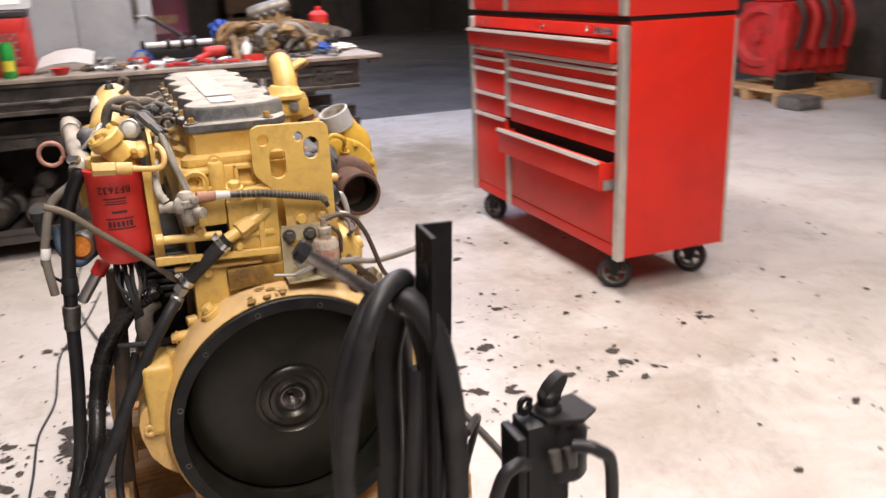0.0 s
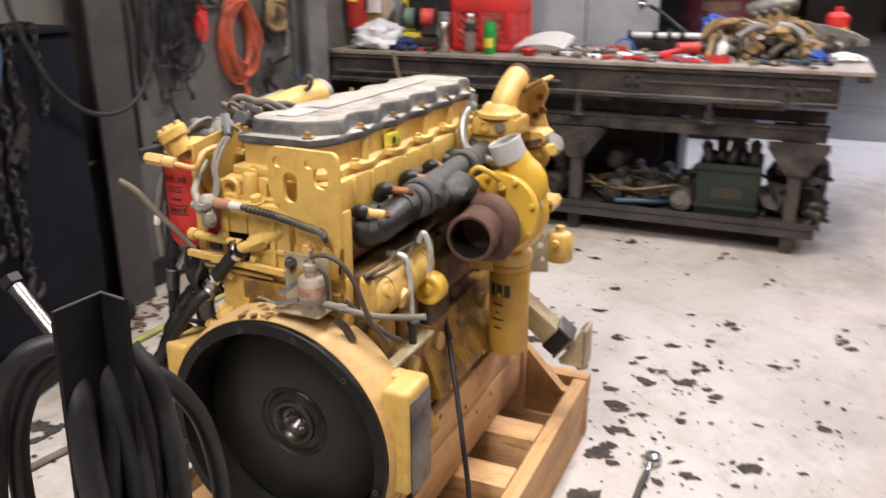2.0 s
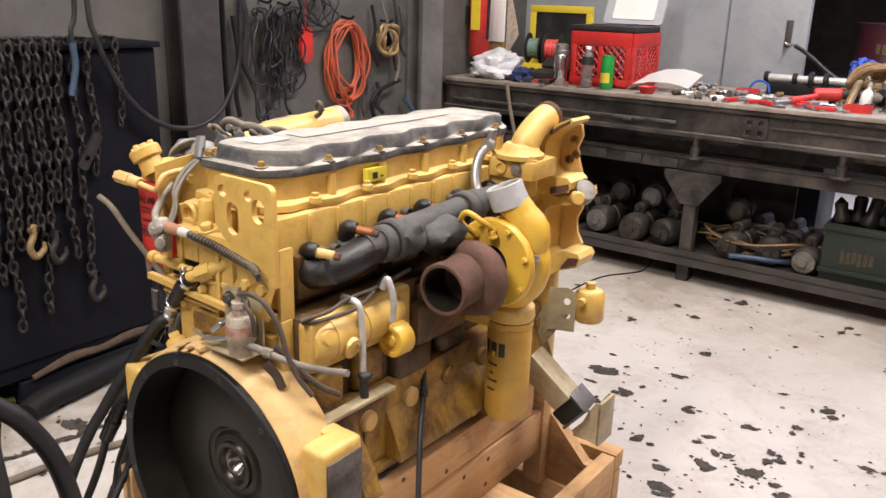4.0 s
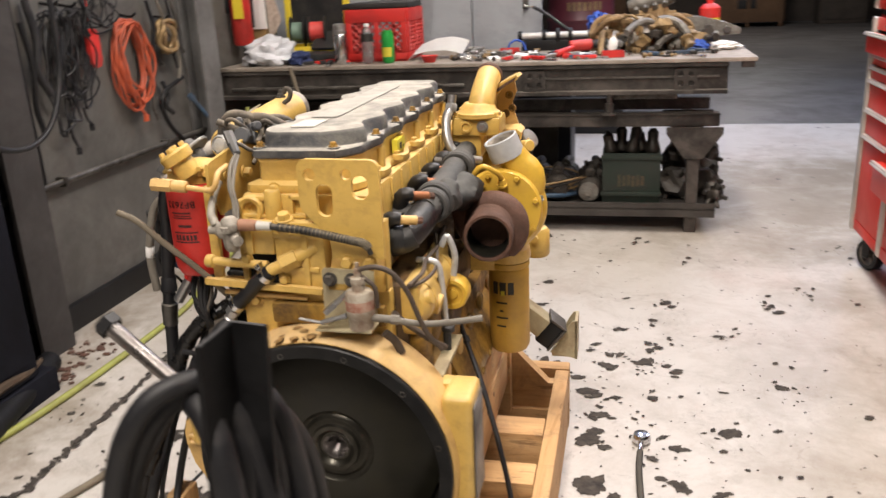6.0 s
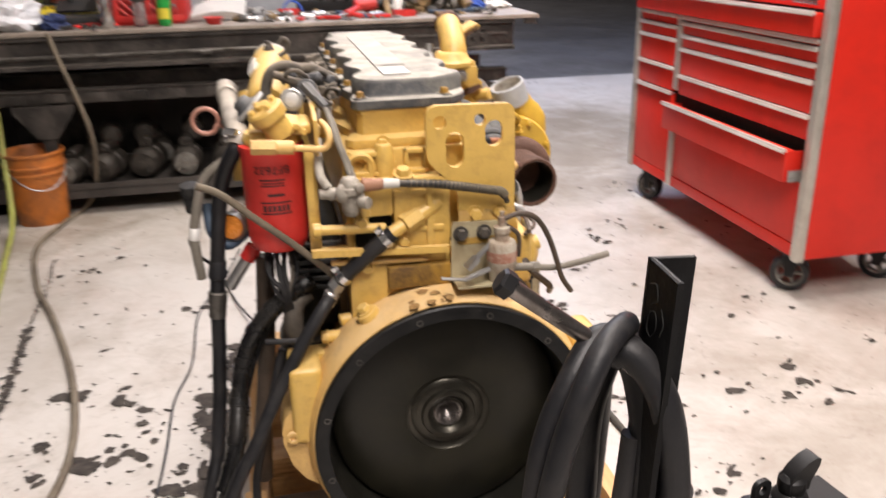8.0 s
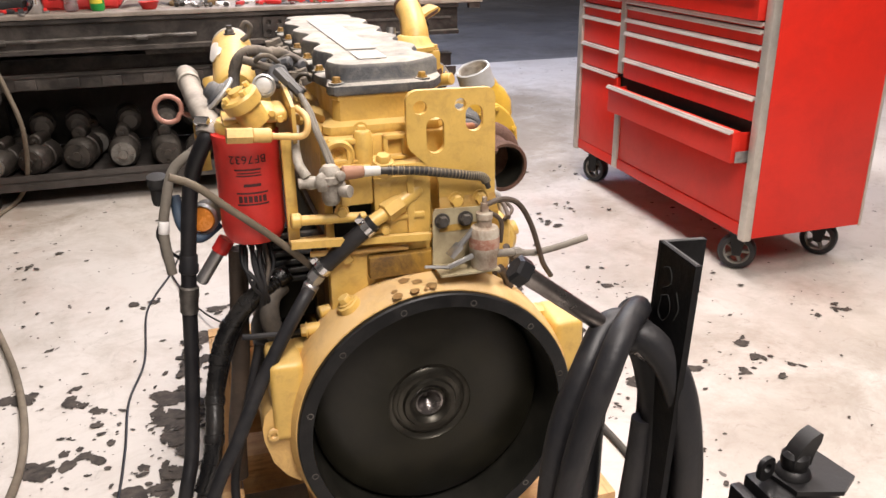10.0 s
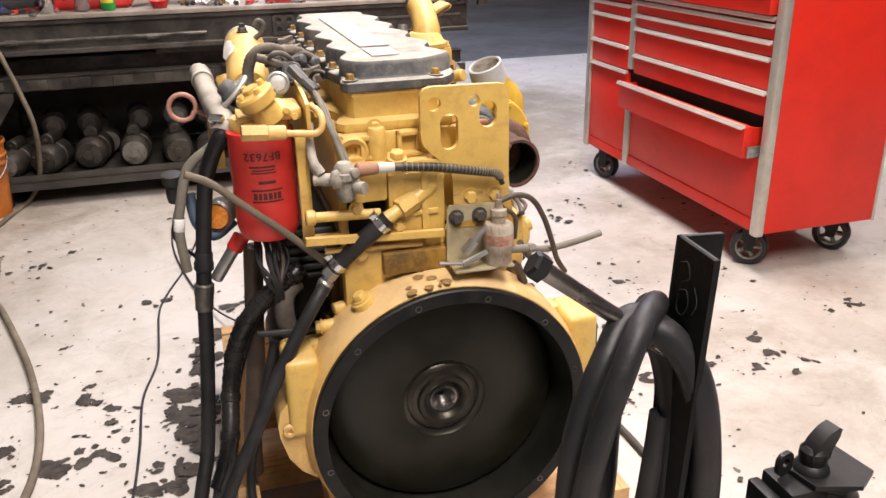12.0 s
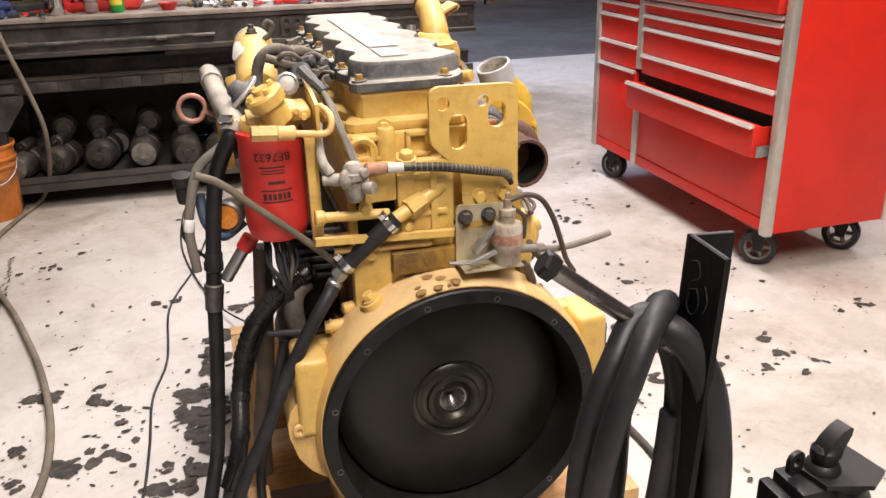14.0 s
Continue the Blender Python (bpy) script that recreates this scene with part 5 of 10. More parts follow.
    right = [0.952, 0.926, 0.870, 0.812, 0.693, 0.595]
    for a, b in zip(right[1:], right):
        if b - a > 0.03:
            drawer(ya, DIV - 0.022, a if a != 0.595 else 0.60, b)
    drawer(ya, DIV - 0.022, 0.926, 0.952)
    left = [0.952, 0.902, 0.844, 0.717, 0.605]
    for a, b in zip(left[1:], left):
        drawer(DIV + 0.022, yb, a, b)
    drawer(DIV + 0.022, yb, 0.211, 0.604)
    bm = B()
    box(bm, X0 + 0.004, X0 + 0.03, DIV + 0.022, yb, Z0, 0.213, 0.003)
    part("plinth_panel", bm, REDBOX, t)
    # pulled-out drawer, with its slide
    op = drawer(ya + 0.02, DIV - 0.004, 0.445, 0.572, out=0.062, hollow=True)
    bm = B()
    box(bm, X0 - 0.024, X0 + 0.28, ya + 0.045, DIV - 0.024, 0.472, 0.50)
    part("drawer_liner", bm, DARKPLASTIC, op, "black drawer liner and loose tools")
    bm = B()
    box(bm, X0 - 0.045, X0 + 0.1, ya + 0.010, ya + 0.018, 0.465, 0.495, 0.002)
    box(bm, X0 - 0.05, X0 + 0.05, ya + 0.004, ya + 0.010, 0.455, 0.470, 0.002)
    part("drawer_slide", bm, STEEL, op, "steel ball-bearing slide")
    # lower wide drawer or door
    bm = B()
    box(bm, X0 + 0.008, X0 + 0.03, ya, DIV - 0.022, 0.216, 0.440, 0.003)
    part("lower_panel", bm, REDBOX, t)
    bm = B()
    box(bm, X0 + 0.004, X0 + 0.03, ya, DIV - 0.022, Z0, 0.213, 0.003)
    part("plinth_panel", bm, REDBOX, t)
    # top chest
    bm = B()
    box(bm, X0 + 0.02, X1, Y0, Y1, Z1 + 0.018, 1.78, 0.006)
    top = part("top_chest", bm, REDBOX, t)
    bm = B()
    box(bm, X0 + 0.03, X1 - 0.01, Y0 + 0.008, Y1 - 0.008, Z1 - 0.003, Z1 + 0.017)
    part("seam_mat", bm, BLACK, top, "black rubber mat between the chests")
    for y in (Y0 - 0.002, Y1 - 0.04):
        bm = B()
        box(bm, X0 - 0.004, X0 + 0.019, y, y + 0.042, Z1 + 0.022, 1.78, 0.006)
        part("corner_trim", bm, ALU, top)
    bm = B()
    box(bm, X0 - 0.004, X0 + 0.0015, DIV - 0.02, DIV + 0.02, Z1 + 0.024, 1.72, 0.002)
    part("divider_trim", bm, ALU, top)
    for k in range(6):
        bm = B()
        z = Z1 + 0.03 + 0.1 * k
        box(bm, X0 + 0.002, X0 + 0.019, ya + 0.003, yb - 0.003, z, z + 0.095, 0.003)
        part("top_drawer", bm, REDBOX, top)
        bm = B()
        box(bm, X0 - 0.012, X0 + 0.0015, ya + 0.012, yb - 0.012, z + 0.085, z + 0.097, 0.003)
        part("drawer_pull", bm, CHROME, top)
    # castors
    for cx, cy, yaw in ((X0 + 0.062, Y0 + 0.115, 50), (X0 + 0.066, Y1 - 0.138, 24), (X1 - 0.062, Y0 + 0.135, 40), (X1 - 0.08, Y1 - 0.12, 0)):
        a = Vector((math.cos(radians(yaw)), math.sin(radians(yaw)), 0))
        c = Vector((cx, cy, 0.072))
        bm = B()
        lathe(bm, c - a * 0.025, a, [(0.050, 0), (0.066, 0.002), (0.072, 0.012), (0.072, 0.038), (0.066, 0.048), (0.050, 0.05)], 30)
        wheel = part("castor_tyre", bm, RUBBER, t)
        bm = B()
        lathe(bm, c - a * 0.022, a, [(0.012, -0.006), (0.014, 0), (0.02, 0.002), (0.020, 0.042), (0.012, 0.044), (0, 0.05)], 16)
        for k in range(5):
            an = k * 2 * math.pi / 5
            side = a.cross(Vector((0, 0, 1)))
            rad = side * math.cos(an) + Vector((0, 0, 1)) * math.sin(an)
            rod(bm, c + rad * 0.015, c + rad * 0.053, 0.009, seg=7)
        lathe(bm, c - a * 0.02, a, [(0.0505, 0), (0.045, 0.004), (0.045, 0.036), (0.0505, 0.04)], 24)
        part("castor_rim", bm, LIGHTJUNK, wheel, "dull grey spoked rim")
        bm = B()
        box(bm, cx - 0.05, cx + 0.05, cy - 0.05, cy + 0.05, 0.156, 0.164)
        rod(bm, (cx, cy, 0.147), (cx, cy, 0.158), 0.035, seg=18)
        for s in (-1, 1):
            q = c + a * 0.03 * s
            slab(bm, [(-0.03, 0.075), (0.03, 0.075), (0.016, -0.012), (-0.016, -0.012)], 0.004, Matrix.Translation(q) @ pose(0, 0, 0, 0, 0, yaw + 90) @ pose(0, 0, 0, 90, 0, 0))
        part("castor_fork", bm, BLACK, t)


tool_chest()

# ---- engine ----
def thing_part(name, parent):
    """A part made of separate pieces: an empty that holds them."""
    ob = new(name)
    ob.empty_display_size = 0.05
    ob.parent, ob.matrix_parent_inverse = parent, parent.matrix_world.inverted()
    return ob


E = thing("diesel_engine", "yellow six-cylinder diesel engine standing on a wooden crate base", "engine", (0, 0.5, 0.3))
ZC = 0.4745
AX = (0, 1, 0)
C0 = Vector((0, 0, ZC))
bm = B()
lathe(bm, C0 + Vector((0, 0.012, 0)), AX, [(0.226, 0), (0.252, 0), (0.258, 0.012), (0.262, 0.04), (0.263, 0.085), (0.256, 0.105), (0.235, 0.118), (0, 0.12)], 72)
housing = part("flywheel_housing", bm, YELLOW_RUB, E, "yellow cast flywheel housing, paint worn and oil-spotted")
bm = B()
lathe(bm, C0, AX, [(0.225, 0.003), (0.2255, 0), (0.2475, 0), (0.2500, 0.0025), (0.2500, 0.0125), (0.225, 0.0125)], 72)
part("flange_ring", bm, RING, housing, "black machined flange ring")
for k in range(12):
    a = radians(15 + 30 * k)
    p = C0 + Vector((math.cos(a), 0, math.sin(a))) * 0.2334
    bm = B()
    lathe(bm, p, (0, -1, 0), [(0.0058, -0.001), (0.0058, 0.0008), (0.0042, 0.0008), (0.0040, -0.002), (0, -0.002)], 12)
    part("bolt_hole", bm, GREASE, housing)
bm = B()
lathe(bm, C0 + Vector((0, 0.0125, 0)), AX, [(0.2245, -0.01), (0.222, 0.03), (0.219, 0.07), (0.213, 0.09), (0.19, 0.095)], 72)
part("inner_bell", bm, BLACKOIL, housing, "oil-black inner wall of the bell")
bm = B()
lathe(bm, C0, AX, [(0.212, 0.100), (0.212, 0.080), (0.204, 0.074), (0.165, 0.074), (0.160, 0.072), (0.079, 0.072), (0.079, 0.10)], 72)
fly = part("flywheel", bm, FLYSTEEL, E, "dark oily flywheel with stepped hub")
bm = B()
lathe(bm, C0, AX, [(0.0788, 0.090), (0.0788, 0.0735), (0.0755, 0.0765), (0.069, 0.0785), (0.064, 0.074), (0.051, 0.072), (0.048, 0.066), (0.040, 0.065), (0.034, 0.069), (0.031, 0.074), (0.026, 0.074), (0.025, 0.104), (0, 0.106)], 72)
part("hub", bm, HUBSTEEL, fly, "oily turned steel hub with grooves")
bm = B()
lathe(bm, C0 + Vector((0, 0.073, 0)), AX, [(0.0258, -0.0005), (0.0225, 0.001), (0.020, 0.010), (0.0065, 0.023), (0.006, 0.03), (0.0, 0.03)], 32)
part("pilot_bore", bm, SHAFT, fly, "polished pilot bearing bore")
bm = B()
lathe(bm, C0 + Vector((0, 0.0745, 0)), AX, [(0.0625, 0.001), (0.061, -0.0012), (0.058, -0.0012), (0.056, 0)], 64)
part("register_groove", bm, HUBSTEEL, fly)
for s in (-1, 1):
    bm = B()
    box(bm, s * 0.226, s * 0.284, 0.028, 0.128, 0.40 if s > 0 else 0.475, 0.622, 0.014, seg=3)
    box(bm, s * 0.205, s * 0.24, 0.085, 0.128, 0.585, 0.622, 0.012)
    part("mount_pad", bm, YELLOW, housing)
    if s > 0:
        bm = B()
        box(bm, 0.2842, 0.2865, 0.036, 0.122, 0.40, 0.60, 0.001)
        part("pad_face", bm, GREASE, housing, "bare dark machined mounting face")
bm = B()
slab(bm, [(-0.225, 0.56), (-0.272, 0.555), (-0.283, 0.540), (-0.297, 0.525), (-0.303, 0.50), (-0.302, 0.475), (-0.290, 0.43), (-0.270, 0.40), (-0.248, 0.382), (-0.232, 0.385), (-0.225, 0.42), (-0.245, 0.48)], 0.075, pose(0, 0.115, 0, 90, 0, 0))
lathe(bm, (-0.285, 0.036, 0.49), (0, -1, 0), [(0.012, 0), (0.011, 0.006), (0.006, 0.006), (0.005, 0.001), (0, 0.001)], 12)
part("starter_boss", bm, YELLOW_RUB, housing)
bm = B()
lathe(bm, (-0.132, 0.06, 0.685), (-0.5, 0, 0.86), [(0.022, 0), (0.020, 0.022), (0.013, 0.024), (0.0, 0.024)], 14)
hexhead(bm, Vector((-0.132, 0.06, 0.685)) + Vector((-0.5, 0, 0.86)) * 0.023, (-0.5, 0, 0.86), 0.0115, 0.013)
part("housing_plug", bm, YELLOW, housing)
spots = random.Random(8)
for deg, y, r in [(100.0, 0.055, 0.0105), (95.8, 0.042, 0.0095), (91.3, 0.024, 0.01), (105.1, 0.033, 0.006), (104.8, 0.015, 0.0105), (98.1, 0.015, 0.009), (91.2, 0.015, 0.007), (98.9, 0.019, 0.004), (93.9, 0.015, 0.004)]:
    a = radians(deg)
    bm = B()
    n0 = Vector((math.cos(a), 0, math.sin(a)))
    t0 = Vector((-math.sin(a), 0, math.cos(a)))
    p = C0 + n0 * (0.2590 + 0.0036 * min(1, max(0, (y - 0.024) / 0.028)) + 0.0003) + Vector((0, y, 0))
    rim = [bm.verts.new(p + (t0 * math.cos(b) + Vector((0, 1, 0)) * math.sin(b)) * r * spots.uniform(0.8, 1.1)) for b in [i * 0.5236 for i in range(12)]]
    top = bm.verts.new(p + n0 * 0.00035)
    for i in range(12):
        bm.faces.new((rim[i], rim[(i + 1) % 12], top))
    part("oil_spot", bm, OILSPOT, housing)
bm = B()
box(bm, -0.05, 0.09, 0.004, 0.03, 0.225, 0.262, 0.008)
part("lower_lug", bm, BLACKOIL, housing)

# block, crankcase, sump
bm = B()
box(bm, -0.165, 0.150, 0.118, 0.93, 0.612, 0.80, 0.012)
part("upper_block", bm, YELLOW_OIL_SHADE, E, "oily side of the upper block, coloured darker for the shade there")
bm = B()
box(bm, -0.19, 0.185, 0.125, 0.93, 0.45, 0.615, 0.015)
block = part("cylinder_block", bm, YELLOW_DIRTY_DARK, E)
for k in range(6):
    y = 0.19 + 0.132 * k
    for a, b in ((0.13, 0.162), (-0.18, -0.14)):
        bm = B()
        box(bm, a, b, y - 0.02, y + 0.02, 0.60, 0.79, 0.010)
        part("block_rib", bm, YELLOW_OIL_SHADE, block)
    bm = B()
    lathe(bm, (0.14, y + 0.06, 0.56), (1, 0, 0), [(0.022, 0), (0.022, 0.052), (0.018, 0.056), (0, 0.056)], 16)
    part("core_plug", bm, YELLOW_RUB if k < 2 else YELLOW_DIRTY_DARK, block)
bm = B()
box(bm, -0.20, 0.195, 0.13, 0.93, 0.430, 0.452, 0.004)
part("sump_rail", bm, YELLOW_DIRTY_DARK, block)
bm = B()
box(bm, -0.197, 0.197, 0.128, 0.93, 0.423, 0.4295)
part("sump_gasket", bm, BLACK, block, "black sump gasket line")
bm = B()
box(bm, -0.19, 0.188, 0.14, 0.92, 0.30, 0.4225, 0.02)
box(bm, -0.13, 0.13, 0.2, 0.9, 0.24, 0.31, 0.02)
part("sump", bm, YELLOW_DIRTY_DARK, block)
for k in range(9):
    bm = B()
    hexhead(bm, (0.18, 0.17 + 0.09 * k, 0.453), (0, 0, 1), 0.008, 0.012)
    part("rail_bolt", bm, YELLOW_DIRTY_DARK, block)
# engine mount bracket low on the side, and rail plate
bm = B()
slab(bm, [(0.135, 0.60), (0.165, 0.635), (0.25, 0.50), (0.27, 0.455), (0.22, 0.44), (0.19, 0.455)], 0.045, pose(0, 0.20, 0, 90, 0, 0))
slab(bm, [(0.0, 0.0), (0.09, 0.0), (0.07, 0.05), (0.03, 0.06)], 0.012, pose(0.188, 0.17, 0.44, 90, 0, 90), holes=[(0.045, 0.025, 0.009, 0.009)])
part("side_bracket", bm, YELLOW_DIRTY_DARK, block)
for k, (y0, y1, z0, z1, x1) in enumerate(((0.125, 0.20, 0.60, 0.70, 0.178), (0.235, 0.32, 0.615, 0.70, 0.170), (0.34, 0.46, 0.60, 0.665, 0.186), (0.50, 0.60, 0.60, 0.66, 0.176))):
    bm = B()
    box(bm, 0.14, x1, y0, y1, z0, z1, 0.02, seg=3)
    part("casting_boss", bm, YELLOW_DIRTY_DARK if k < 2 else YELLOW_OIL_SHADE, block)
for k in range(5):
    bm = B()
    slab(bm, [(0.18, 0.455), (0.197, 0.455), (0.192, 0.50), (0.182, 0.60), (0.18, 0.60)], 0.012, pose(0, 0.25 + 0.135 * k, 0, 90, 0, 0))
    part("crankcase_web", bm, YELLOW_DIRTY_DARK, block)
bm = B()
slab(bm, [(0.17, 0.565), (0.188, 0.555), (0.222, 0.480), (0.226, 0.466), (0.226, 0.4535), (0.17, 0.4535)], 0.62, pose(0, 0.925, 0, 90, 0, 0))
skirt = part("crankcase_skirt", bm, YELLOW_DIRTY_DARK, block, "flared oily skirt above the pan rail")
for k in range(6):
    bm = B()
    lathe(bm, (0.2255, 0.36 + 0.10 * k, 0.461), (1, 0, 0), [(0.0085, -0.002), (0.0085, 0.005), (0.006, 0.007), (0, 0.007)], 6)
    part("skirt_bolt", bm, YELLOW_DIRTY_DARK, skirt)
bm = B()
box(bm, 0.188, 0.215, 0.11, 0.30, 0.617, 0.625, 0.002)
part("cream_ledge", bm, CREAM, block)

# rear face under the lifting bracket
rear = thing_part("rear_plate", E)
for dims, bv in (((-0.165, 0.128, 0.088, 0.119, 0.655, 0.80), 0.008), ((-0.085, 0.012, 0.080, 0.12, 0.801, 0.93), 0.006), ((-0.150, -0.0855, 0.080, 0.12, 0.866, 0.93), 0.006), ((-0.10, 0.12, 0.070, 0.10, 0.735, 0.775), 0.006)):
    bm = B()
    box(bm, *dims, bv)
    part("plate_step", bm, YELLOW_DIRTY_DARK if dims[5] < 0.78 else YELLOW, rear)
# black backing paints in the shadow of the gap between the pipes
bm = B()
box(bm, -0.163, -0.0855, 0.104, 0.1195, 0.8015, 0.8655, 0.002)
part("open_recess", bm, BLACKOIL, rear, "black face for the shadow in the gap behind the cross pipes")
bm = B()
lathe(bm, (-0.135, 0.115, 0.946), (0, -1, 0), [(0.027, 0), (0.026, 0.014), (0.023, 0.017), (0.016, 0.014), (0.014, 0.006), (0.009, 0.005), (0.006, -0.004), (0, -0.004)], 26)
box(bm, -0.165, -0.150, 0.098, 0.12, 0.80, 0.965, 0.005)
part("casting_boss", bm, YELLOW, rear)
bm = B()
lathe(bm, (-0.065, 0.095, 0.918), (0, -0.25, 1), [(0.022, -0.02), (0.021, 0.006), (0.018, 0.008), (0.018, 0.013), (0.0165, 0.015), (0, 0.015)], 20)
part("plug_boss", bm, YELLOW, rear)
for x, y, z, r in ((-0.065, 0.091, 0.941, 0.0125), (-0.093, 0.128, 0.99, 0.010), (-0.135, 0.088, 0.785, 0.010), (0.055, 0.08, 0.868, 0.011), (0.098, 0.08, 0.868, 0.011), (-0.12, 0.086, 0.70, 0.009), (0.10, 0.086, 0.69, 0.010), (-0.14, 0.078, 0.87, 0.009), (-0.07, 0.078, 0.83, 0.008)):
    bm = B()
    hexhead(bm, (x, y, z - 0.01), (0, -0.25, 1) if r > 0.0115 else (0, -1, 0), r, r * 1.2)
    part("flange_bolt", bm, YELLOW, rear)
bm = B()
rod(bm, (-0.214, 0.075, 0.853), (-0.10, 0.078, 0.847), 0.0085, seg=12, bev=0.002)
rod(bm, (-0.223, 0.075, 0.8535), (-0.207, 0.075, 0.8525), 0.0125, seg=10, bev=0.002)
part("cross_pipe", bm, YELLOW, rear)
bm = B()
slab(bm, [(-0.226, 0.809), (-0.226, 0.821), (0.006, 0.808), (0.006, 0.797)], 0.012, pose(0, 0.076, 0, 90, 0, 0))
part("cross_strap", bm, YELLOW, rear)
bm = B()
rod(bm, (-0.195, 0.082, 0.79), (-0.03, 0.082, 0.782), 0.005, seg=10)
part("thin_pipe", bm, YELLOW_RUB, rear)
for dims in [(-0.085, 0.0, 0.076, 0.09, z, z + 0.010) for z in (0.69, 0.715, 0.835, 0.90)] + [(-0.14, -0.125, 0.074, 0.09, 0.868, 0.92), (-0.03, -0.018, 0.074, 0.09, 0.81, 0.92)]:
    bm = B()
    box(bm, *dims, 0.003)
    part("casting_web", bm, YELLOW, rear)

# cylinder head and cover base
bm = B()
box(bm, -0.158, 0.088, 0.118, 0.935, 0.802, 0.972, 0.008)
head = part("cylinder_head", bm, YELLOW, E)
for k in range(6):
    y = 0.19 + 0.132 * k
    bm = B()
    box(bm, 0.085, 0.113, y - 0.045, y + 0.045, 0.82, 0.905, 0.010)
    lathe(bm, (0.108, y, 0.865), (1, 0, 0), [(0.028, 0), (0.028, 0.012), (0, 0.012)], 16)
    part("port_face", bm, YELLOW_OIL_SHADE, head, "exhaust port face, darkened by oil and by painted-in shade")
# dark strip paints oil and the shade along the head's lower edge
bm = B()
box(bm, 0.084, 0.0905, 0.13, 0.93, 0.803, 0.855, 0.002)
part("lower_head_strip", bm, YELLOW_OIL_SHADE, head, "lower edge of the head, darkened by oil and painted-in shade")


def scallop(inset, cx=-0.034, wave=0.007):
    """The wavy outline of the cover, drawn in by inset."""
    pts = []
    y0, y1 = 0.138 + inset, 0.925 - inset
    n = 72
    right, left = [], []
    for i in range(n + 1):
        y = y0 + (y1 - y0) * i / n
        w = 0.100 + wave * math.cos(2 * math.pi * (y - 0.205) / 0.1445) - inset
        far = 0.02 * max(0, 1 - (y1 - y) / 0.04) ** 2
        right.append((cx + w - far - 0.046 * max(0, 1 - (y - y0) / 0.06) ** 1.4, y))
        left.append((cx - w + far + 0.012 * max(0, 1 - (y - y0) / 0.02) ** 2, y))
    pts = right + left[::-1]
    return pts


def loft(bm, layers):
    rings = [[bm.verts.new((x, y, z)) for x, y in pts] for pts, z in layers]
    for a, b in zip(rings, rings[1:]):
        for i in range(len(a)):
            j = (i + 1) % len(a)
            bm.faces.new((a[i], a[j], b[j], b[i]))
    for ring in (rings[0], rings[-1]):
        m = len(ring) // 2
        for i in range(m - 1):
            bm.faces.new((ring[i], ring[i + 1], ring[2 * m - 2 - i], ring[2 * m - 1 - i]))
    return bm


bm = B()
W = 0.0025
loft(bm, [(scallop(-0.010, wave=-0.008), 0.971), (scallop(-0.013, wave=-0.008), 0.976), (scallop(-0.012, wave=-0.008), 0.987), (scallop(0.002, wave=-W), 0.993), (scallop(0.003, wave=-W), 1.026), (scallop(0.001, wave=-0.004), 1.029), (scallop(0.001, wave=-0.004), 1.034)])
base = part("cover_base", bm, YELLOW, head)
for k in range(5):
    y = 0.278 + 0.1445 * k
    bm = B()
    lathe(bm, (0.067, y, 0.985), (0, 0, 1), [(0.011, 0), (0.010, 0.045), (0, 0.045)], 12)
    part("bolt_column", bm, YELLOW, head)
    bm = B()
    lathe(bm, (0.076, y - 0.05, 0.984), (0, 0, 1), [(0.012, 0), (0.011, 0.010), (0.007, 0.012), (0.007, 0.018), (0, 0.018)], 12)
    part("head_bolt", bm, YELLOW, head)
for k in range(10):
    y = 0.20 + 0.075 * k
    bm = B()
    box(bm, 0.084, 0.0925, y - 0.004, y + 0.004, 0.92, 0.968, 0.002)
    part("casting_rib", bm, YELLOW, head)
for y, z in ((0.245, 0.895), (0.245, 0.862), (0.46, 0.925), (0.45, 0.865), (0.62, 0.925), (0.75, 0.93)):
    bm = B()
    lathe(bm, (0.098, y, z), (1, 0, 0), [(0.011, 0), (0.011, 0.018), (0.008, 0.018), (0.007, 0.012), (0, 0.012)], 12)
    part("port_plug", bm, GREASE, head, "dark rusty threaded port")
bm = B()
box(bm, 0.066, 0.0782, 0.371, 0.429, 0.997, 1.024)
part("decal_border", bm, DECALY, head)
bm = B()
box(bm, 0.0772, 0.0790, 0.376, 0.424, 1.001, 1.020)
part("decal", bm, DECALY, head, "small bright yellow and black warning decal")
bm = B()
box(bm, 0.0791, 0.0796, 0.385, 0.40, 1.003, 1.016)
box(bm, 0.0791, 0.0796, 0.408, 0.418, 1.004, 1.008)
part("decal_print", bm, INKBLACK, head)

bm = B()
loft(bm, [(scallop(-0.002, wave=-0.005), 1.035), (scallop(-0.004, wave=-0.005), 1.039), (scallop(-0.003, wave=-0.005), 1.050), (scallop(0.001, wave=-0.003), 1.053), (scallop(0.010, wave=0.008), 1.0535), (scallop(0.012, wave=0.010), 1.058), (scallop(0.013, wave=0.011), 1.074), (scallop(0.017, wave=0.011), 1.081), (scallop(0.027, wave=0.011), 1.0835), (scallop(0.050, wave=0.006), 1.0825)])
cover = part("valve_cover", bm, COVER, E, "dark grey plastic valve cover, thick with pale dust")
bm = B()
box(bm, -0.078, -0.022, 0.30, 0.78, 1.0842, 1.0850)
part("faded_label", bm, OLDLABEL, cover, "long faded white label")
bm = B()
box(bm, -0.078, -0.030, 0.190, 0.268, 1.0838, 1.0852)
part("small_label", bm, WHITEPLATE, cover, "square white label")
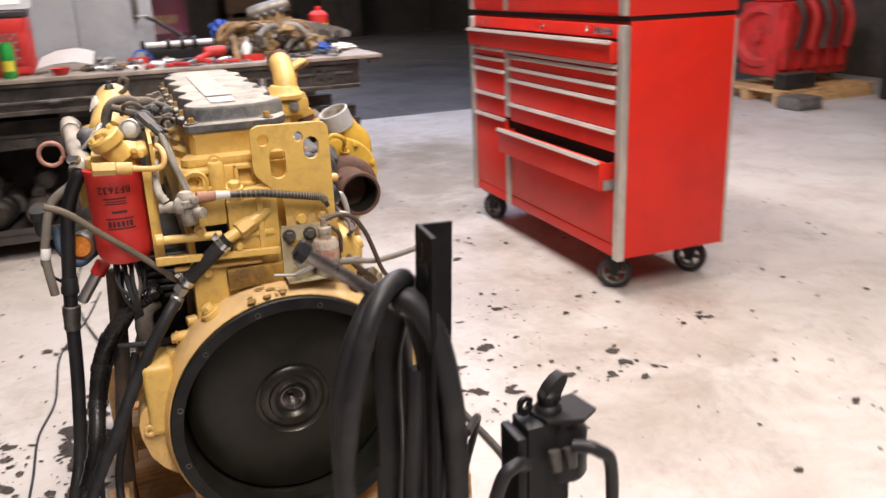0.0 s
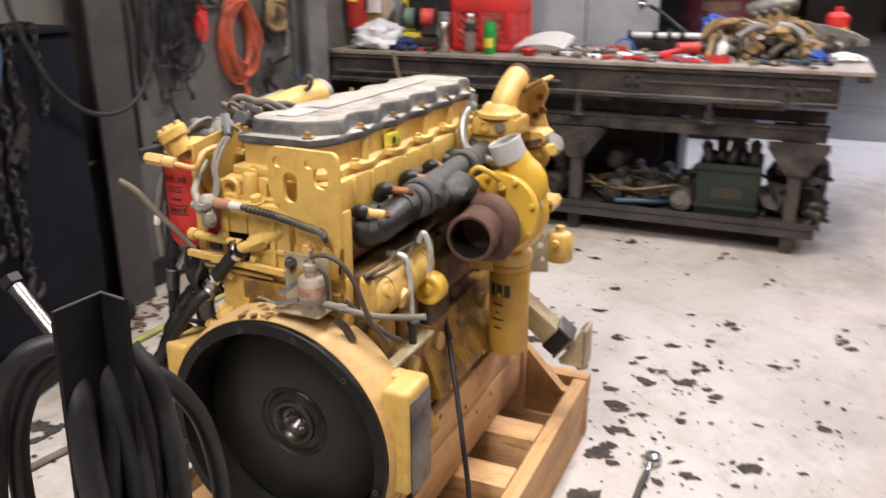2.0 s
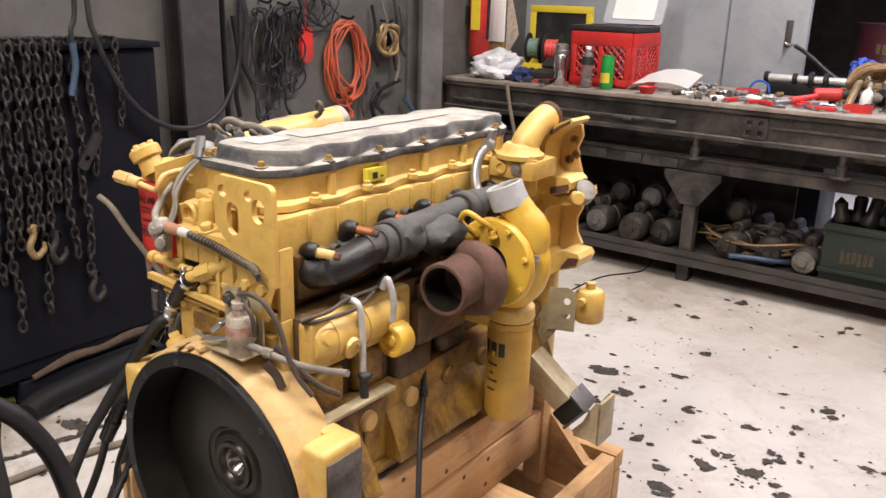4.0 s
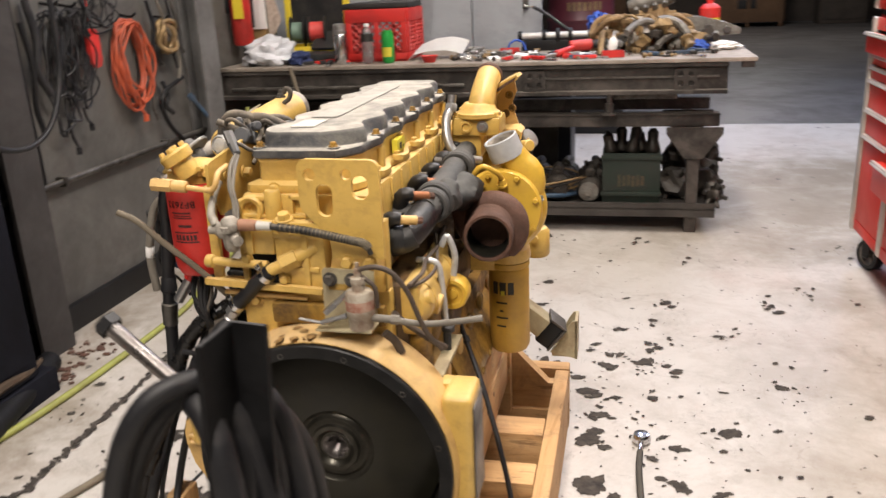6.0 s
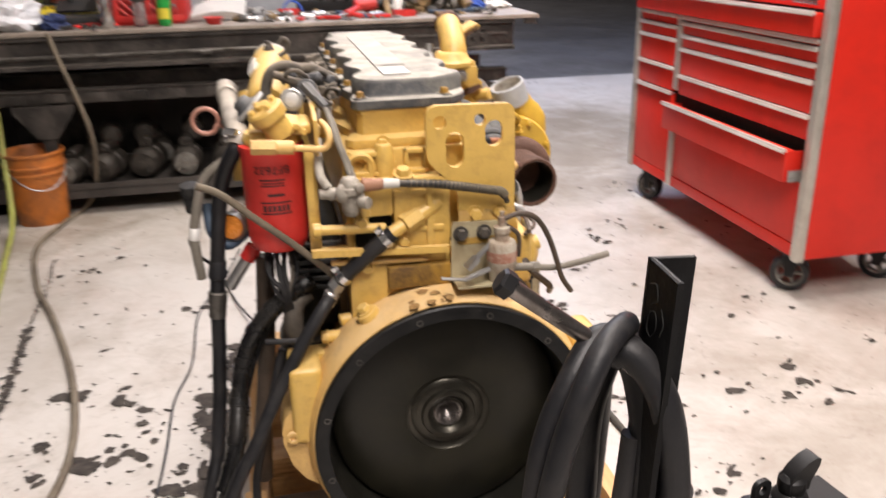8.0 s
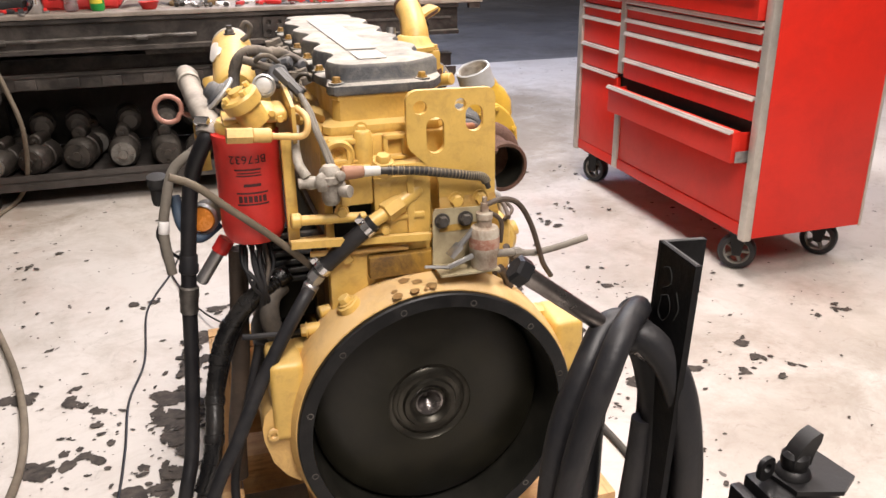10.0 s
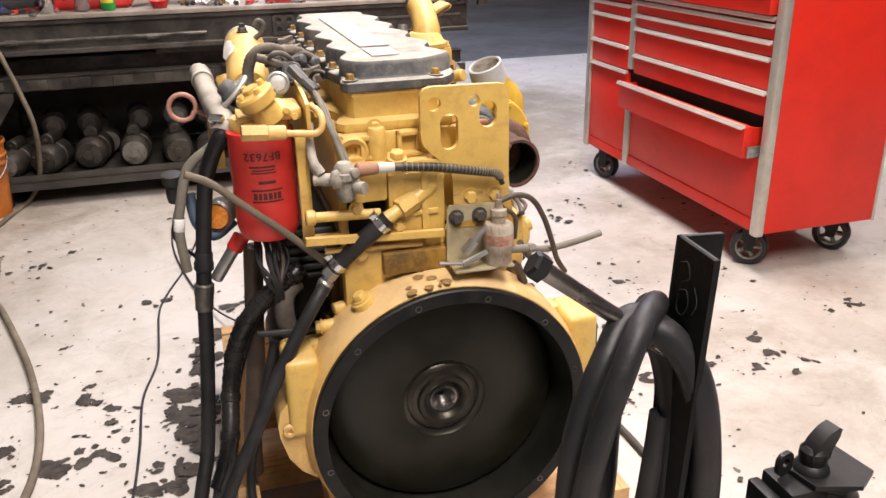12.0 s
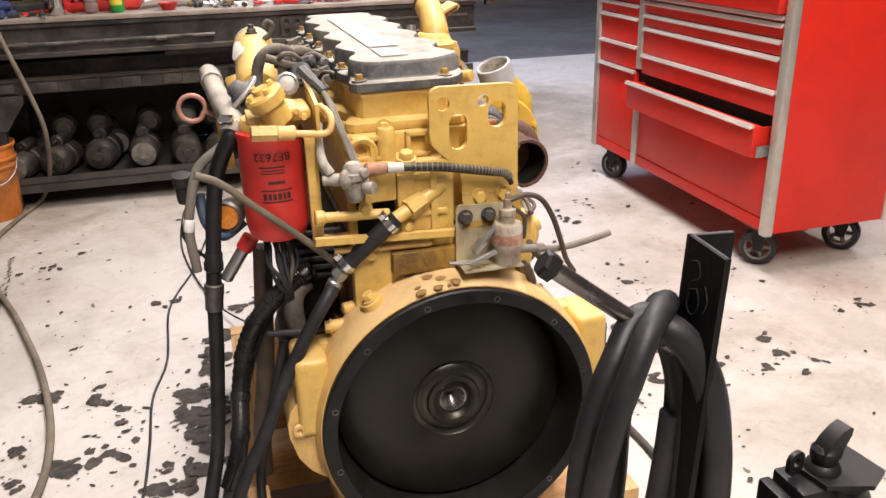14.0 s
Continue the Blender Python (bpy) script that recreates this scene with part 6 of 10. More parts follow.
for bx, by in [(0.020, 0.150), (-0.124, 0.150)] + [(0.063, 0.278 + 0.1445 * k) for k in range(5)] + [(-0.131, 0.278 + 0.1445 * k) for k in range(5)] + [(0.03, 0.918), (-0.10, 0.918)]:
    bm = B()
    rod(bm, (bx, by, 1.036), (bx, by, 1.055), 0.013, seg=14)
    bolt = part("bolt_boss", bm, COVER, cover)
    bm = B()
    hexhead(bm, (bx, by, 1.055), (0, 0, 1), 0.0066, 0.009)
    part("cover_bolt", bm, YELLOW_DIRTY_DARK, bolt, "grimy yellow flange bolt")

# lifting bracket
bm = B()
slab(bm, [(-0.027, 0.966), (-0.023, 0.952), (-0.010, 0.938), (0.012, 0.918), (0.022, 0.904), (0.026, 0.888), (0.026, 0.865), (0.125, 0.865), (0.124, 1.028), (0.122, 1.037), (0.116, 1.043), (0.108, 1.045), (-0.010, 1.047), (-0.019, 1.044), (-0.025, 1.038), (-0.027, 1.030)], 0.011, pose(0, 0.090, 0, 90, 0, 0),
     holes=[(-0.004, 1.019, 0.0115, 0.0115), (0.064, 1.020, 0.010, 0.010), (0.021, 0.972, 0.0155, 0.030), (0.088, 0.996, 0.0155, 0.022)])
bracket = part("lifting_bracket", bm, YELLOW, E, "yellow steel lifting plate with slots and holes")
bm = B()
n = 8
prev = None
for i in range(n + 1):
    f = i / n
    z = 0.865 - 0.055 * f
    y = 0.079 - 0.018 * math.sin(math.pi * f * 0.5)
    row = [bm.verts.new((0.026 - 0.006 * f, y, z)), bm.verts.new((0.125 + 0.003 * f, y, z))]
    if prev:
        bm.faces.new((prev[0], prev[1], row[1], row[0]))
    prev = row
bmesh.ops.solidify(bm, geom=bm.faces[:], thickness=0.011)
part("bent_foot", bm, YELLOW, bracket)
bm = B()
box(bm, 0.114, 0.1235, 0.0915, 0.125, 0.70, 0.93, 0.003)
part("gusset", bm, YELLOW, bracket)

for dims in ((-0.060, -0.052, 0.106, 0.119, 0.930, 0.972), (-0.028, -0.020, 0.106, 0.119, 0.930, 0.972), (-0.060, -0.020, 0.106, 0.119, 0.964, 0.972), (-0.150, -0.090, 0.104, 0.119, 0.962, 0.971), (-0.122, -0.114, 0.100, 0.119, 0.900, 0.962), (-0.165, -0.020, 0.100, 0.119, 0.931, 0.938)):
    bm = B()
    box(bm, *dims, 0.003, seg=2)
    part("casting_rib", bm, YELLOW, head)
bm = B()
lathe(bm, (-0.093, 0.112, 0.90), (0, 0, 1), [(0.018, 0), (0.0165, 0.05), (0.0150, 0.078), (0.0125, 0.082), (0, 0.082)], 20)
part("stud_column", bm, YELLOW, head)

# exhaust manifold with copper spacers
bm = B()
tube(bm, [(0.148, 0.285, 0.895), (0.152, 0.33, 0.899), (0.155, 0.39, 0.903), (0.155, 0.50, 0.910), (0.150, 0.62, 0.916), (0.145, 0.80, 0.920)], [0.029, 0.032, 0.034, 0.031, 0.028, 0.026], 18, 6)
manifold = part("exhaust_manifold", bm, IRON, E, "sooty grey cast exhaust manifold")
bm = B()
tube(bm, [(0.092, 0.205, 0.890), (0.096, 0.183, 0.878), (0.112, 0.178, 0.870), (0.130, 0.205, 0.869), (0.143, 0.250, 0.880), (0.150, 0.305, 0.893)], [0.026, 0.028, 0.030, 0.031, 0.031, 0.031], 18, 6)
part("front_elbow", bm, BLACKIRON, manifold, "glossy black first elbow of the manifold")
for y, r in ((0.355, 0.042), (0.325, 0.037), (0.60, 0.040), (0.63, 0.036)):
    bm = B()
    lathe(bm, (0.156, y - 0.014, 0.898 + (y - 0.33) * 0.06), AX, [(0.028, 0), (r - 0.004, 0), (r, 0.005), (r, 0.023), (r - 0.004, 0.028), (0.028, 0.028)], 24)
    part("slip_joint_collar", bm, IRON, manifold)
for k, y in enumerate((0.185, 0.29, 0.405, 0.52, 0.645, 0.765)):
    dz = -0.020 if k == 0 else 0.0
    bm = B()
    tube(bm, [(0.085, y, 0.880 + dz), (0.12, y, 0.884 + dz), (0.15, y + 0.01, 0.896 + dz)], [0.030, 0.027, 0.027], 14, 5)
    part("port_runner", bm, BLACKIRON if k == 0 else IRON, manifold)
    bm = B()
    tube(bm, [(0.100, y - 0.004, 0.908 + dz), (0.106, y - 0.010, 0.926 + dz), (0.118, y - 0.014, 0.934 + dz), (0.130, y - 0.010, 0.932 + dz)], [0.017, 0.016, 0.0145, 0.0125], 12, 4)
    part("stud_boss", bm, BLACKIRON, manifold, "black stud boss")
    bm = B()
    rod(bm, (0.120, y - 0.012, 0.931 + dz), (0.160, y + 0.005, 0.926 + dz), 0.009, seg=14, bev=0.002)
    sp = part("stud_spacer", bm, COPPER if k else YELLOW_RUB, manifold, "copper-brown stud spacer")
    bm = B()
    hexhead(bm, (0.160, y + 0.005, 0.926 + dz), (1, 0.42, -0.1), 0.0075, 0.010, False)
    part("stud_nut", bm, RUST, sp)
bm = B()
lump(bm, (0.188, 0.47, 0.890), (0.045, 0.06, 0.038), 4, 0.3, 3)
lump(bm, (0.178, 0.38, 0.905), (0.03, 0.04, 0.032), 9, 0.3, 3)
part("turbo_flange", bm, IRON, manifold)

# turbocharger
TC = Vector((0.251, 0.492, 0.812))
bm = B()
pts, rr = [], []
for i in range(15):
    a = radians(-60 + 24 * i)
    k = 1 - 0.03 * i
    pts.append(TC + Vector((0.056 * k * math.cos(a), 0, 0.056 * k * math.sin(a))))
    rr.append(0.036 * k)
tube(bm, pts, rr, 16, 4)
lathe(bm, TC + Vector((0, -0.035, 0)), AX, [(0, 0.01), (0.045, 0.0), (0.058, 0.02), (0.058, 0.06), (0.05, 0.075), (0, 0.08)], 32)
tube(bm, [TC + Vector((0.03, 0.02, -0.05)), TC + Vector((-0.02, 0.02, -0.06)), TC + Vector((-0.05, 0.02, -0.01)), TC + Vector((-0.06, 0.02, 0.05))], [0.034, 0.034, 0.036, 0.036], 14, 5)
turbine = part("turbine_housing", bm, RUST, E, "rust-brown turbine housing")
bm = B()
lathe(bm, TC + Vector((0.003, -0.025, 0)), (0.08, -1, 0.0), [(0.054, 0), (0.051, 0.02), (0.050, 0.062), (0.0535, 0.066), (0.0535, 0.083), (0.051, 0.087), (0.0455, 0.087), (0.0440, 0.08), (0.0435, -0.01)], 40)
part("exhaust_outlet", bm, RUST, turbine, "open rusty exhaust outlet")
bm = B()
lathe(bm, TC + Vector((0.003, -0.03, 0)), (0.08, -1, 0.0), [(0, -0.012), (0.0436, -0.012), (0.0436, 0.078), (0.0432, 0.078), (0.0432, -0.010)], 32)
part("outlet_throat", bm, BLACKOIL, turbine, "black inner wall of the outlet throat")
bm = B()
lathe(bm, TC + Vector((0.004, 0.045, 0)), AX, [(0.04, 0), (0.05, 0.004), (0.036, 0.01), (0.036, 0.05), (0.05, 0.055), (0.05, 0.07)], 24)
part("bearing_housing", bm, IRON, turbine)
CC = Vector((0.262, 0.598, 0.825))
bm = B()
pts, rr = [], []
for i in range(14):
    a = radians(-150 - 22 * i)
    k = 0.78 + 0.022 * i
    pts.append(CC + Vector((0.068 * k * math.cos(a), 0.015, 0.068 * k * math.sin(a))))
    rr.append(0.024 + 0.0012 * i)
pts += [CC + Vector((0.062, 0.012, 0.055)), CC + Vector((0.035, 0.006, 0.098)), CC + Vector((0.020, 0.0, 0.122))]
rr += [0.038, 0.037, 0.0345]
tube(bm, pts, rr, 18, 4)
lathe(bm, CC + Vector((0, -0.05, 0)), AX, [(0.04, 0), (0.092, 0.002), (0.096, 0.008), (0.096, 0.02), (0.088, 0.028), (0.06, 0.03), (0.06, 0.08), (0.045, 0.1), (0.045, 0.15), (0.037, 0.152), (0.035, 0.06), (0, 0.06)], 40)
comp = part("compressor_housing", bm, YELLOW_CLEAN, E, "bright yellow compressor housing")
bm = B()
lathe(bm, CC + Vector((0.014, -0.002, 0.118)), (-0.36, -0.14, 0.92), [(0.036, 0), (0.0395, 0.0), (0.0405, 0.012), (0.0395, 0.022), (0.0395, 0.046), (0.036, 0.048), (0.0335, 0.046), (0.033, 0.01)], 32)
part("coupling_sleeve", bm, SILVERHOSE, comp, "grey coupling sleeve on the compressor outlet")
bm = B()
lathe(bm, CC + Vector((0.014, -0.002, 0.118)), (-0.36, -0.14, 0.92), [(0.0332, 0.044), (0.0325, 0.043), (0.0325, 0.010), (0, 0.009)], 28)
part("sleeve_liner", bm, PALEGREY, comp, "dusty inside of the sleeve")
for k in range(8):
    a = k * math.pi / 4 + 0.3
    bm = B()
    hexhead(bm, CC + Vector((0.086 * math.cos(a), -0.05, 0.086 * math.sin(a))), (0, -1, 0), 0.006, 0.008)
    part("band_bolt", bm, YELLOW_CLEAN, comp)
bm = B()
tube(bm, [CC + Vector((-0.035, -0.052, 0.055)), CC + Vector((-0.05, -0.09, 0.09)), CC + Vector((-0.03, -0.10, 0.115)), CC + Vector((0.0, -0.09, 0.10)), CC + Vector((0.008, -0.055, 0.075))], 0.006, 9)
hexhead(bm, CC + Vector((0.008, -0.06, 0.062)), (0, -0.3, 1), 0.009, 0.016)
part("oil_drain_line", bm, YELLOW_CLEAN, comp)
bm = B()
rod(bm, CC + Vector((0.088, -0.02, -0.02)), CC + Vector((0.092, -0.02, 0.03)), 0.004, seg=8)
hexhead(bm, CC + Vector((0.09, -0.02, 0.02)), (0.2, 0, 1), 0.006, 0.01)
part("clamp_screw", bm, STEEL, comp)

# oil cooler, filter
for pts, rad, mat in (([(0.16, 0.10, 0.808), (0.172, 0.16, 0.812), (0.166, 0.22, 0.818), (0.172, 0.30, 0.822), (0.165, 0.40, 0.83)], 0.0042, BROWNWIRE), ([(0.155, 0.11, 0.80), (0.185, 0.15, 0.806), (0.182, 0.24, 0.806), (0.16, 0.33, 0.835)], 0.0036, BROWNWIRE)):
    bm = B()
    tube(bm, pts, rad, 9)
    part("flank_line", bm, mat, E)
bm = B()
box(bm, 0.135, 0.172, 0.115, 0.40, 0.700, 0.800, 0.014, seg=3)
lathe(bm, (0.150, 0.125, 0.752), (0, 1, 0), [(0, 0), (0.030, 0), (0.040, 0.010), (0.043, 0.030), (0.043, 0.215), (0.039, 0.235), (0.028, 0.245), (0, 0.245)], 30)
for yy in (0.17, 0.255, 0.33):
    lathe(bm, (0.150, yy, 0.752), (0, 1, 0), [(0.042, -0.006), (0.0455, -0.004), (0.0455, 0.004), (0.042, 0.006)], 30)
lathe(bm, (0.184, 0.20, 0.735), (1, 0, -0.3), [(0.022, 0), (0.020, 0.012), (0.012, 0.014), (0.010, 0.010), (0, 0.010)], 18)
lathe(bm, (0.182, 0.145, 0.768), (1, 0, 0.3), [(0.016, 0), (0.014, 0.010), (0, 0.012)], 14)
cooler = part("oil_cooler", bm, YELLOW, E)
# coloured near black for oil and the shadow below the turbo
bm = B()
box(bm, 0.14, 0.186, 0.405, 0.58, 0.66, 0.75, 0.014)
part("cooler_adapter", bm, YELLOW_OIL_SHADE, cooler, "oily adapter casting, coloured dark for the shade below the turbo")
bm = B()
lathe(bm, (0.195, 0.345, 0.712), (0, -1, 0), [(0.026, 0), (0.034, 0.004), (0.034, 0.038), (0.031, 0.042), (0.024, 0.042), (0.022, 0.036), (0.012, 0.036), (0.010, 0.040), (0, 0.040)], 30)
part("cooler_cap", bm, YELLOW_CLEAN, cooler, "round yellow end cap")
for pts in ([(0.178, 0.30, 0.82), (0.192, 0.30, 0.84), (0.205, 0.302, 0.80), (0.200, 0.305, 0.755)], [(0.145, 0.225, 0.815), (0.185, 0.225, 0.808), (0.194, 0.225, 0.75), (0.198, 0.222, 0.69), (0.20, 0.222, 0.655)]):
    bm = B()
    tube(bm, pts, 0.0066, 10)
    part("braided_line", bm, PALESTEEL, cooler, "pale grey coolant line")
bm = B()
tube(bm, [(0.20, 0.222, 0.668), (0.200, 0.224, 0.64), (0.198, 0.228, 0.61)], 0.0085, 9)
lump(bm, (0.203, 0.222, 0.672), (0.014, 0.014, 0.010), 5, 0.3, 2)
part("black_line", bm, RUBBER, cooler)
OF = Vector((0.268, 0.632, 0.014))
bm = B()
lathe(bm, OF + Vector((0, 0, 0.428)), (0, 0, 1), [(0, 0.004), (0.030, 0), (0.044, 0.006), (0.0495, 0.018), (0.0495, 0.215), (0.047, 0.222), (0.051, 0.226), (0.051, 0.238), (0.0, 0.24)], 36)
filt = part("oil_filter", bm, YELLOW_FILTER, E, "yellow spin-on oil filter with black print")
for a0, w, h in ((228, 17, 0.032), (250, 19, 0.032), (274, 17, 0.032)):
    bm = B()
    lathe(bm, OF + Vector((0, 0, 0.590)), (0, 0, 1), [(0.0501, 0), (0.0501, h)], 6, w, a0)
    part("badge_block", bm, INKBLACK, filt, "black block of the printed badge")
bm = B()
lathe(bm, OF + Vector((0, 0, 0.588)), (0, 0, 1), [(0.0504, 0), (0.0504, 0.012)], 4, 11, 254)
part("badge_triangle", bm, DECALY, filt)
for z, s, w in ((0.566, 238, 34), (0.545, 249, 12), (0.527, 238, 36), (0.505, 240, 28)):
    bm = B()
    lathe(bm, OF + Vector((0, 0, z)), (0, 0, 1), [(0.0501, 0), (0.0501, 0.005)], 8, w, s)
    part("print_bar", bm, INKBLACK, filt)
bm = B()
lathe(bm, OF + Vector((0, 0, 0.668)), (0, 0, 1), [(0.05, 0), (0.054, 0.008), (0.052, 0.03), (0.04, 0.042), (0, 0.045)], 28)
box(bm, 0.16, 0.25, 0.59, 0.665, 0.66, 0.715, 0.012)
part("filter_head", bm, YELLOW, E)

# front end: thermostat elbow, drive bracket, arms
bm = B()
tube(bm, [(0.182, 0.79, 1.02), (0.184, 0.80, 1.042), (0.186, 0.825, 1.066), (0.188, 0.855, 1.083), (0.189, 0.885, 1.092)], [0.034, 0.033, 0.0315, 0.031, 0.032], 20, 6)
lathe(bm, (0.175, 0.79, 1.005), (0, 0, 1), [(0.056, 0), (0.056, 0.010), (0.046, 0.016), (0.042, 0.026), (0.034, 0.034), (0, 0.036)], 26)
box(bm, 0.112, 0.235, 0.750, 0.86, 0.960, 1.006, 0.010)
box(bm, 0.105, 0.185, 0.765, 0.86, 0.90, 0.962, 0.010)
thermo = part("thermostat_housing", bm, YELLOW, E)
bm = B()
lathe(bm, (0.189, 0.880, 1.091), (0.02, 0.85, 0.28), [(0.032, 0), (0.034, 0.003), (0.034, 0.014), (0.028, 0.016), (0.026, 0)], 22)
part("rusty_lip", bm, RUST, thermo, "rusty pipe lip")
for x, y in ((0.125, 0.765), (0.222, 0.765), (0.122, 0.845)):
    bm = B()
    hexhead(bm, (x, y, 1.006), (0, 0, 1), 0.008, 0.012)
    part("housing_bolt", bm, YELLOW, thermo)
bm = B()
hexhead(bm, (0.192, 0.749, 0.984), (0, -1, 0), 0.011, 0.012)
part("blue_plug", bm, STEEL, thermo, "pale steel plug")
bm = B()
lathe(bm, (0.150, 0.751, 0.984), (0, -1, 0), [(0.016, 0), (0.015, 0.006), (0.010, 0.007), (0.008, 0.002), (0, 0.002)], 18)
part("yellow_plug", bm, YELLOW, thermo)
bm = B()
tube(bm, [(0.113, 0.755, 1.03), (0.106, 0.728, 1.01), (0.110, 0.705, 0.97), (0.126, 0.695, 0.935), (0.158, 0.70, 0.915), (0.19, 0.72, 0.905)], 0.0115, 12)
hexhead(bm, (0.112, 0.750, 1.022), (0.1, 0.4, 1), 0.016, 0.020, False)
rod(bm, (0.114, 0.757, 1.04), (0.116, 0.762, 1.062), 0.011)
part("steel_pipe", bm, STEEL, thermo, "bent bright steel pipe with hex union")
bm = B()
slab(bm, [(0.186, 0.920), (0.186, 1.048), (0.205, 1.066), (0.235, 1.084), (0.262, 1.096), (0.268, 1.090), (0.262, 1.082), (0.236, 1.068), (0.212, 1.050), (0.200, 1.030), (0.199, 0.972), (0.212, 0.956), (0.262, 0.958), (0.274, 0.948), (0.272, 0.930), (0.250, 0.918), (0.215, 0.908)], 0.085, pose(0, 0.945, 0, 90, 0, 0), bev=0.003)
arm = part("drive_bracket", bm, YELLOW, E, "yellow cast hollow drive bracket with bare machined faces")
bm = B()
slab(bm, [(0.187, 0.925), (0.187, 1.045), (0.215, 1.066), (0.246, 1.072), (0.252, 1.045), (0.240, 1.015), (0.246, 0.985), (0.256, 0.957), (0.250, 0.925)], 0.010, pose(0, 0.957, 0, 90, 0, 0), bev=0.002)
part("hollow_face", bm, YELLOW_RUB, arm, "tan worn inner face")
for pts in ([(0.212, 1.062), (0.236, 1.078), (0.262, 1.092), (0.260, 1.084), (0.236, 1.070), (0.214, 1.054)], [(0.222, 0.930), (0.268, 0.944), (0.270, 0.932), (0.250, 0.921), (0.222, 0.914)]):
    bm = B()
    slab(bm, pts, 0.004, pose(0, 0.8605, 0, 90, 0, 0))
    part("machined_face", bm, RUST, arm, "brown bare machined face")
for x, z in ((0.232, 1.035), (0.222, 0.985), (0.240, 1.0)):
    bm = B()
    lathe(bm, (x, 0.9468, z), (0, -1, 0), [(0.011, 0), (0.010, 0.007), (0.006, 0.007), (0.005, 0.001), (0, 0.001)], 14)
    part("bolt_boss", bm, YELLOW_DIRTY_DARK, arm)
bm = B()
slab(bm, [(0.18, 0.72), (0.18, 0.905), (0.235, 0.903), (0.265, 0.916), (0.290, 0.930), (0.294, 0.908), (0.262, 0.888), (0.212, 0.880), (0.197, 0.865), (0.197, 0.760), (0.214, 0.750), (0.250, 0.772), (0.292, 0.772), (0.300, 0.760), (0.292, 0.738), (0.25, 0.722), (0.215, 0.70)], 0.08, pose(0, 0.965, 0, 90, 0, 0), bev=0.003)
front = part("front_casting", bm, YELLOW, E)
bm = B()
slab(bm, [(0.181, 0.73), (0.181, 0.90), (0.250, 0.892), (0.256, 0.865), (0.242, 0.835), (0.246, 0.80), (0.262, 0.775), (0.255, 0.735)], 0.010, pose(0, 0.977, 0, 90, 0, 0), bev=0.002)
part("hollow_face", bm, YELLOW_RUB, front, "tan worn inner face")
bm = B()
slab(bm, [(0.25, 0.728), (0.290, 0.743), (0.296, 0.762), (0.27, 0.758)], 0.004, pose(0, 0.884, 0, 90, 0, 0))
part("machined_face", bm, RUST, front)
bm = B()
rod(bm, (0.262, 0.90, 0.905), (0.297, 0.86, 0.915), 0.016, seg=14, bev=0.003)
part("lug_pin", bm, YELLOW, front)
bm = B()
lathe(bm, (0.272, 0.915, 0.91), (0.6, -0.3, 0.5), [(0, 0), (0.028, 0), (0.03, 0.01), (0.026, 0.03), (0, 0.034)], 18)
part("pale_cap", bm, LIGHTJUNK, E, "pale round cap on the front casting")
bm = B()
lathe(bm, (0.30, 0.96, 0.582), (0, 0, 1), [(0, 0), (0.034, 0), (0.038, 0.006), (0.038, 0.03)], 24)
lathe(bm, (0.30, 0.96, 0.582), (0, 0, 1), [(0.0375, 0.028), (0.0375, 0.07), (0.03, 0.08), (0.012, 0.084), (0.012, 0.10), (0, 0.10)], 24)
rod(bm, (0.30, 0.925, 0.642), (0.30, 0.908, 0.642), 0.01, seg=8)
part("belt_tensioner", bm, YELLOW, E)
bm = B()
slab(bm, [(-0.035, -0.05), (0.035, -0.05), (0.035, 0.045), (0.012, 0.06), (-0.035, 0.055)], 0.008, pose(0.245, 0.92, 0.605, 80, 0, 20), holes=[(0.012, 0.025, 0.009, 0.009), (0.016, -0.012, 0.007, 0.007)])
slab(bm, [(-0.03, -0.18), (0.03, -0.18), (0.03, 0.0), (-0.03, 0.0)], 0.008, pose(0.236, 0.925, 0.61, 80, 32, 10))
part("cream_bracket", bm, CREAM, E, "cream slotted accessory bracket")
bm = B()
box(bm, -0.20, 0.20, 0.93, 0.99, 0.40, 0.93, 0.02)
lathe(bm, (0.0, 0.99, 0.50), AX, [(0.09, 0), (0.10, 0.004), (0.10, 0.03), (0.085, 0.034), (0.08, 0.03), (0, 0.03)], 40)
part("front_cover", bm, YELLOW, E)

# fuel filter side
FF = Vector((-0.276, 0.155, 0))
RF = 0.0520
bm = B()
lathe(bm, FF + Vector((0, 0, 0.803)), (0, 0, 1), [(0, 0.002), (0.02, 0), (0.043, 0.004), (RF - 0.003, 0.014), (RF, 0.028), (RF, 0.172), (RF + 0.002, 0.176), (RF + 0.002, 0.184), (RF - 0.004, 0.185), (0, 0.185)], 44)
ff = part("fuel_filter", bm, REDFILTER, E, "red spin-on fuel filter, print upside down")


def on_filter(z, start, width, h, r=RF + 0.0004):
    bm = B()
    lathe(bm, FF + Vector((0, 0, z)), (0, 0, 1), [(r, 0), (r, h)], 10, width, start)
    return bm


for z, s, w, h in ((0.9265, -118, 46, 0.0030), (0.9215, -113, 40, 0.0022), (0.9170, -116, 44, 0.0022), (0.900, -104, 30, 0.0050), (0.888, -118, 56, 0.0030), (0.869, -118, 56, 0.0030), (0.874, -115, 7, 0.011), (0.874, -106, 6, 0.011), (0.874, -98, 7, 0.011), (0.874, -89, 7, 0.011), (0.874, -80, 5, 0.011), (0.874, -73, 7, 0.011)):
    part("print_bar", on_filter(z + 0.008, s, w, h), INK, ff)
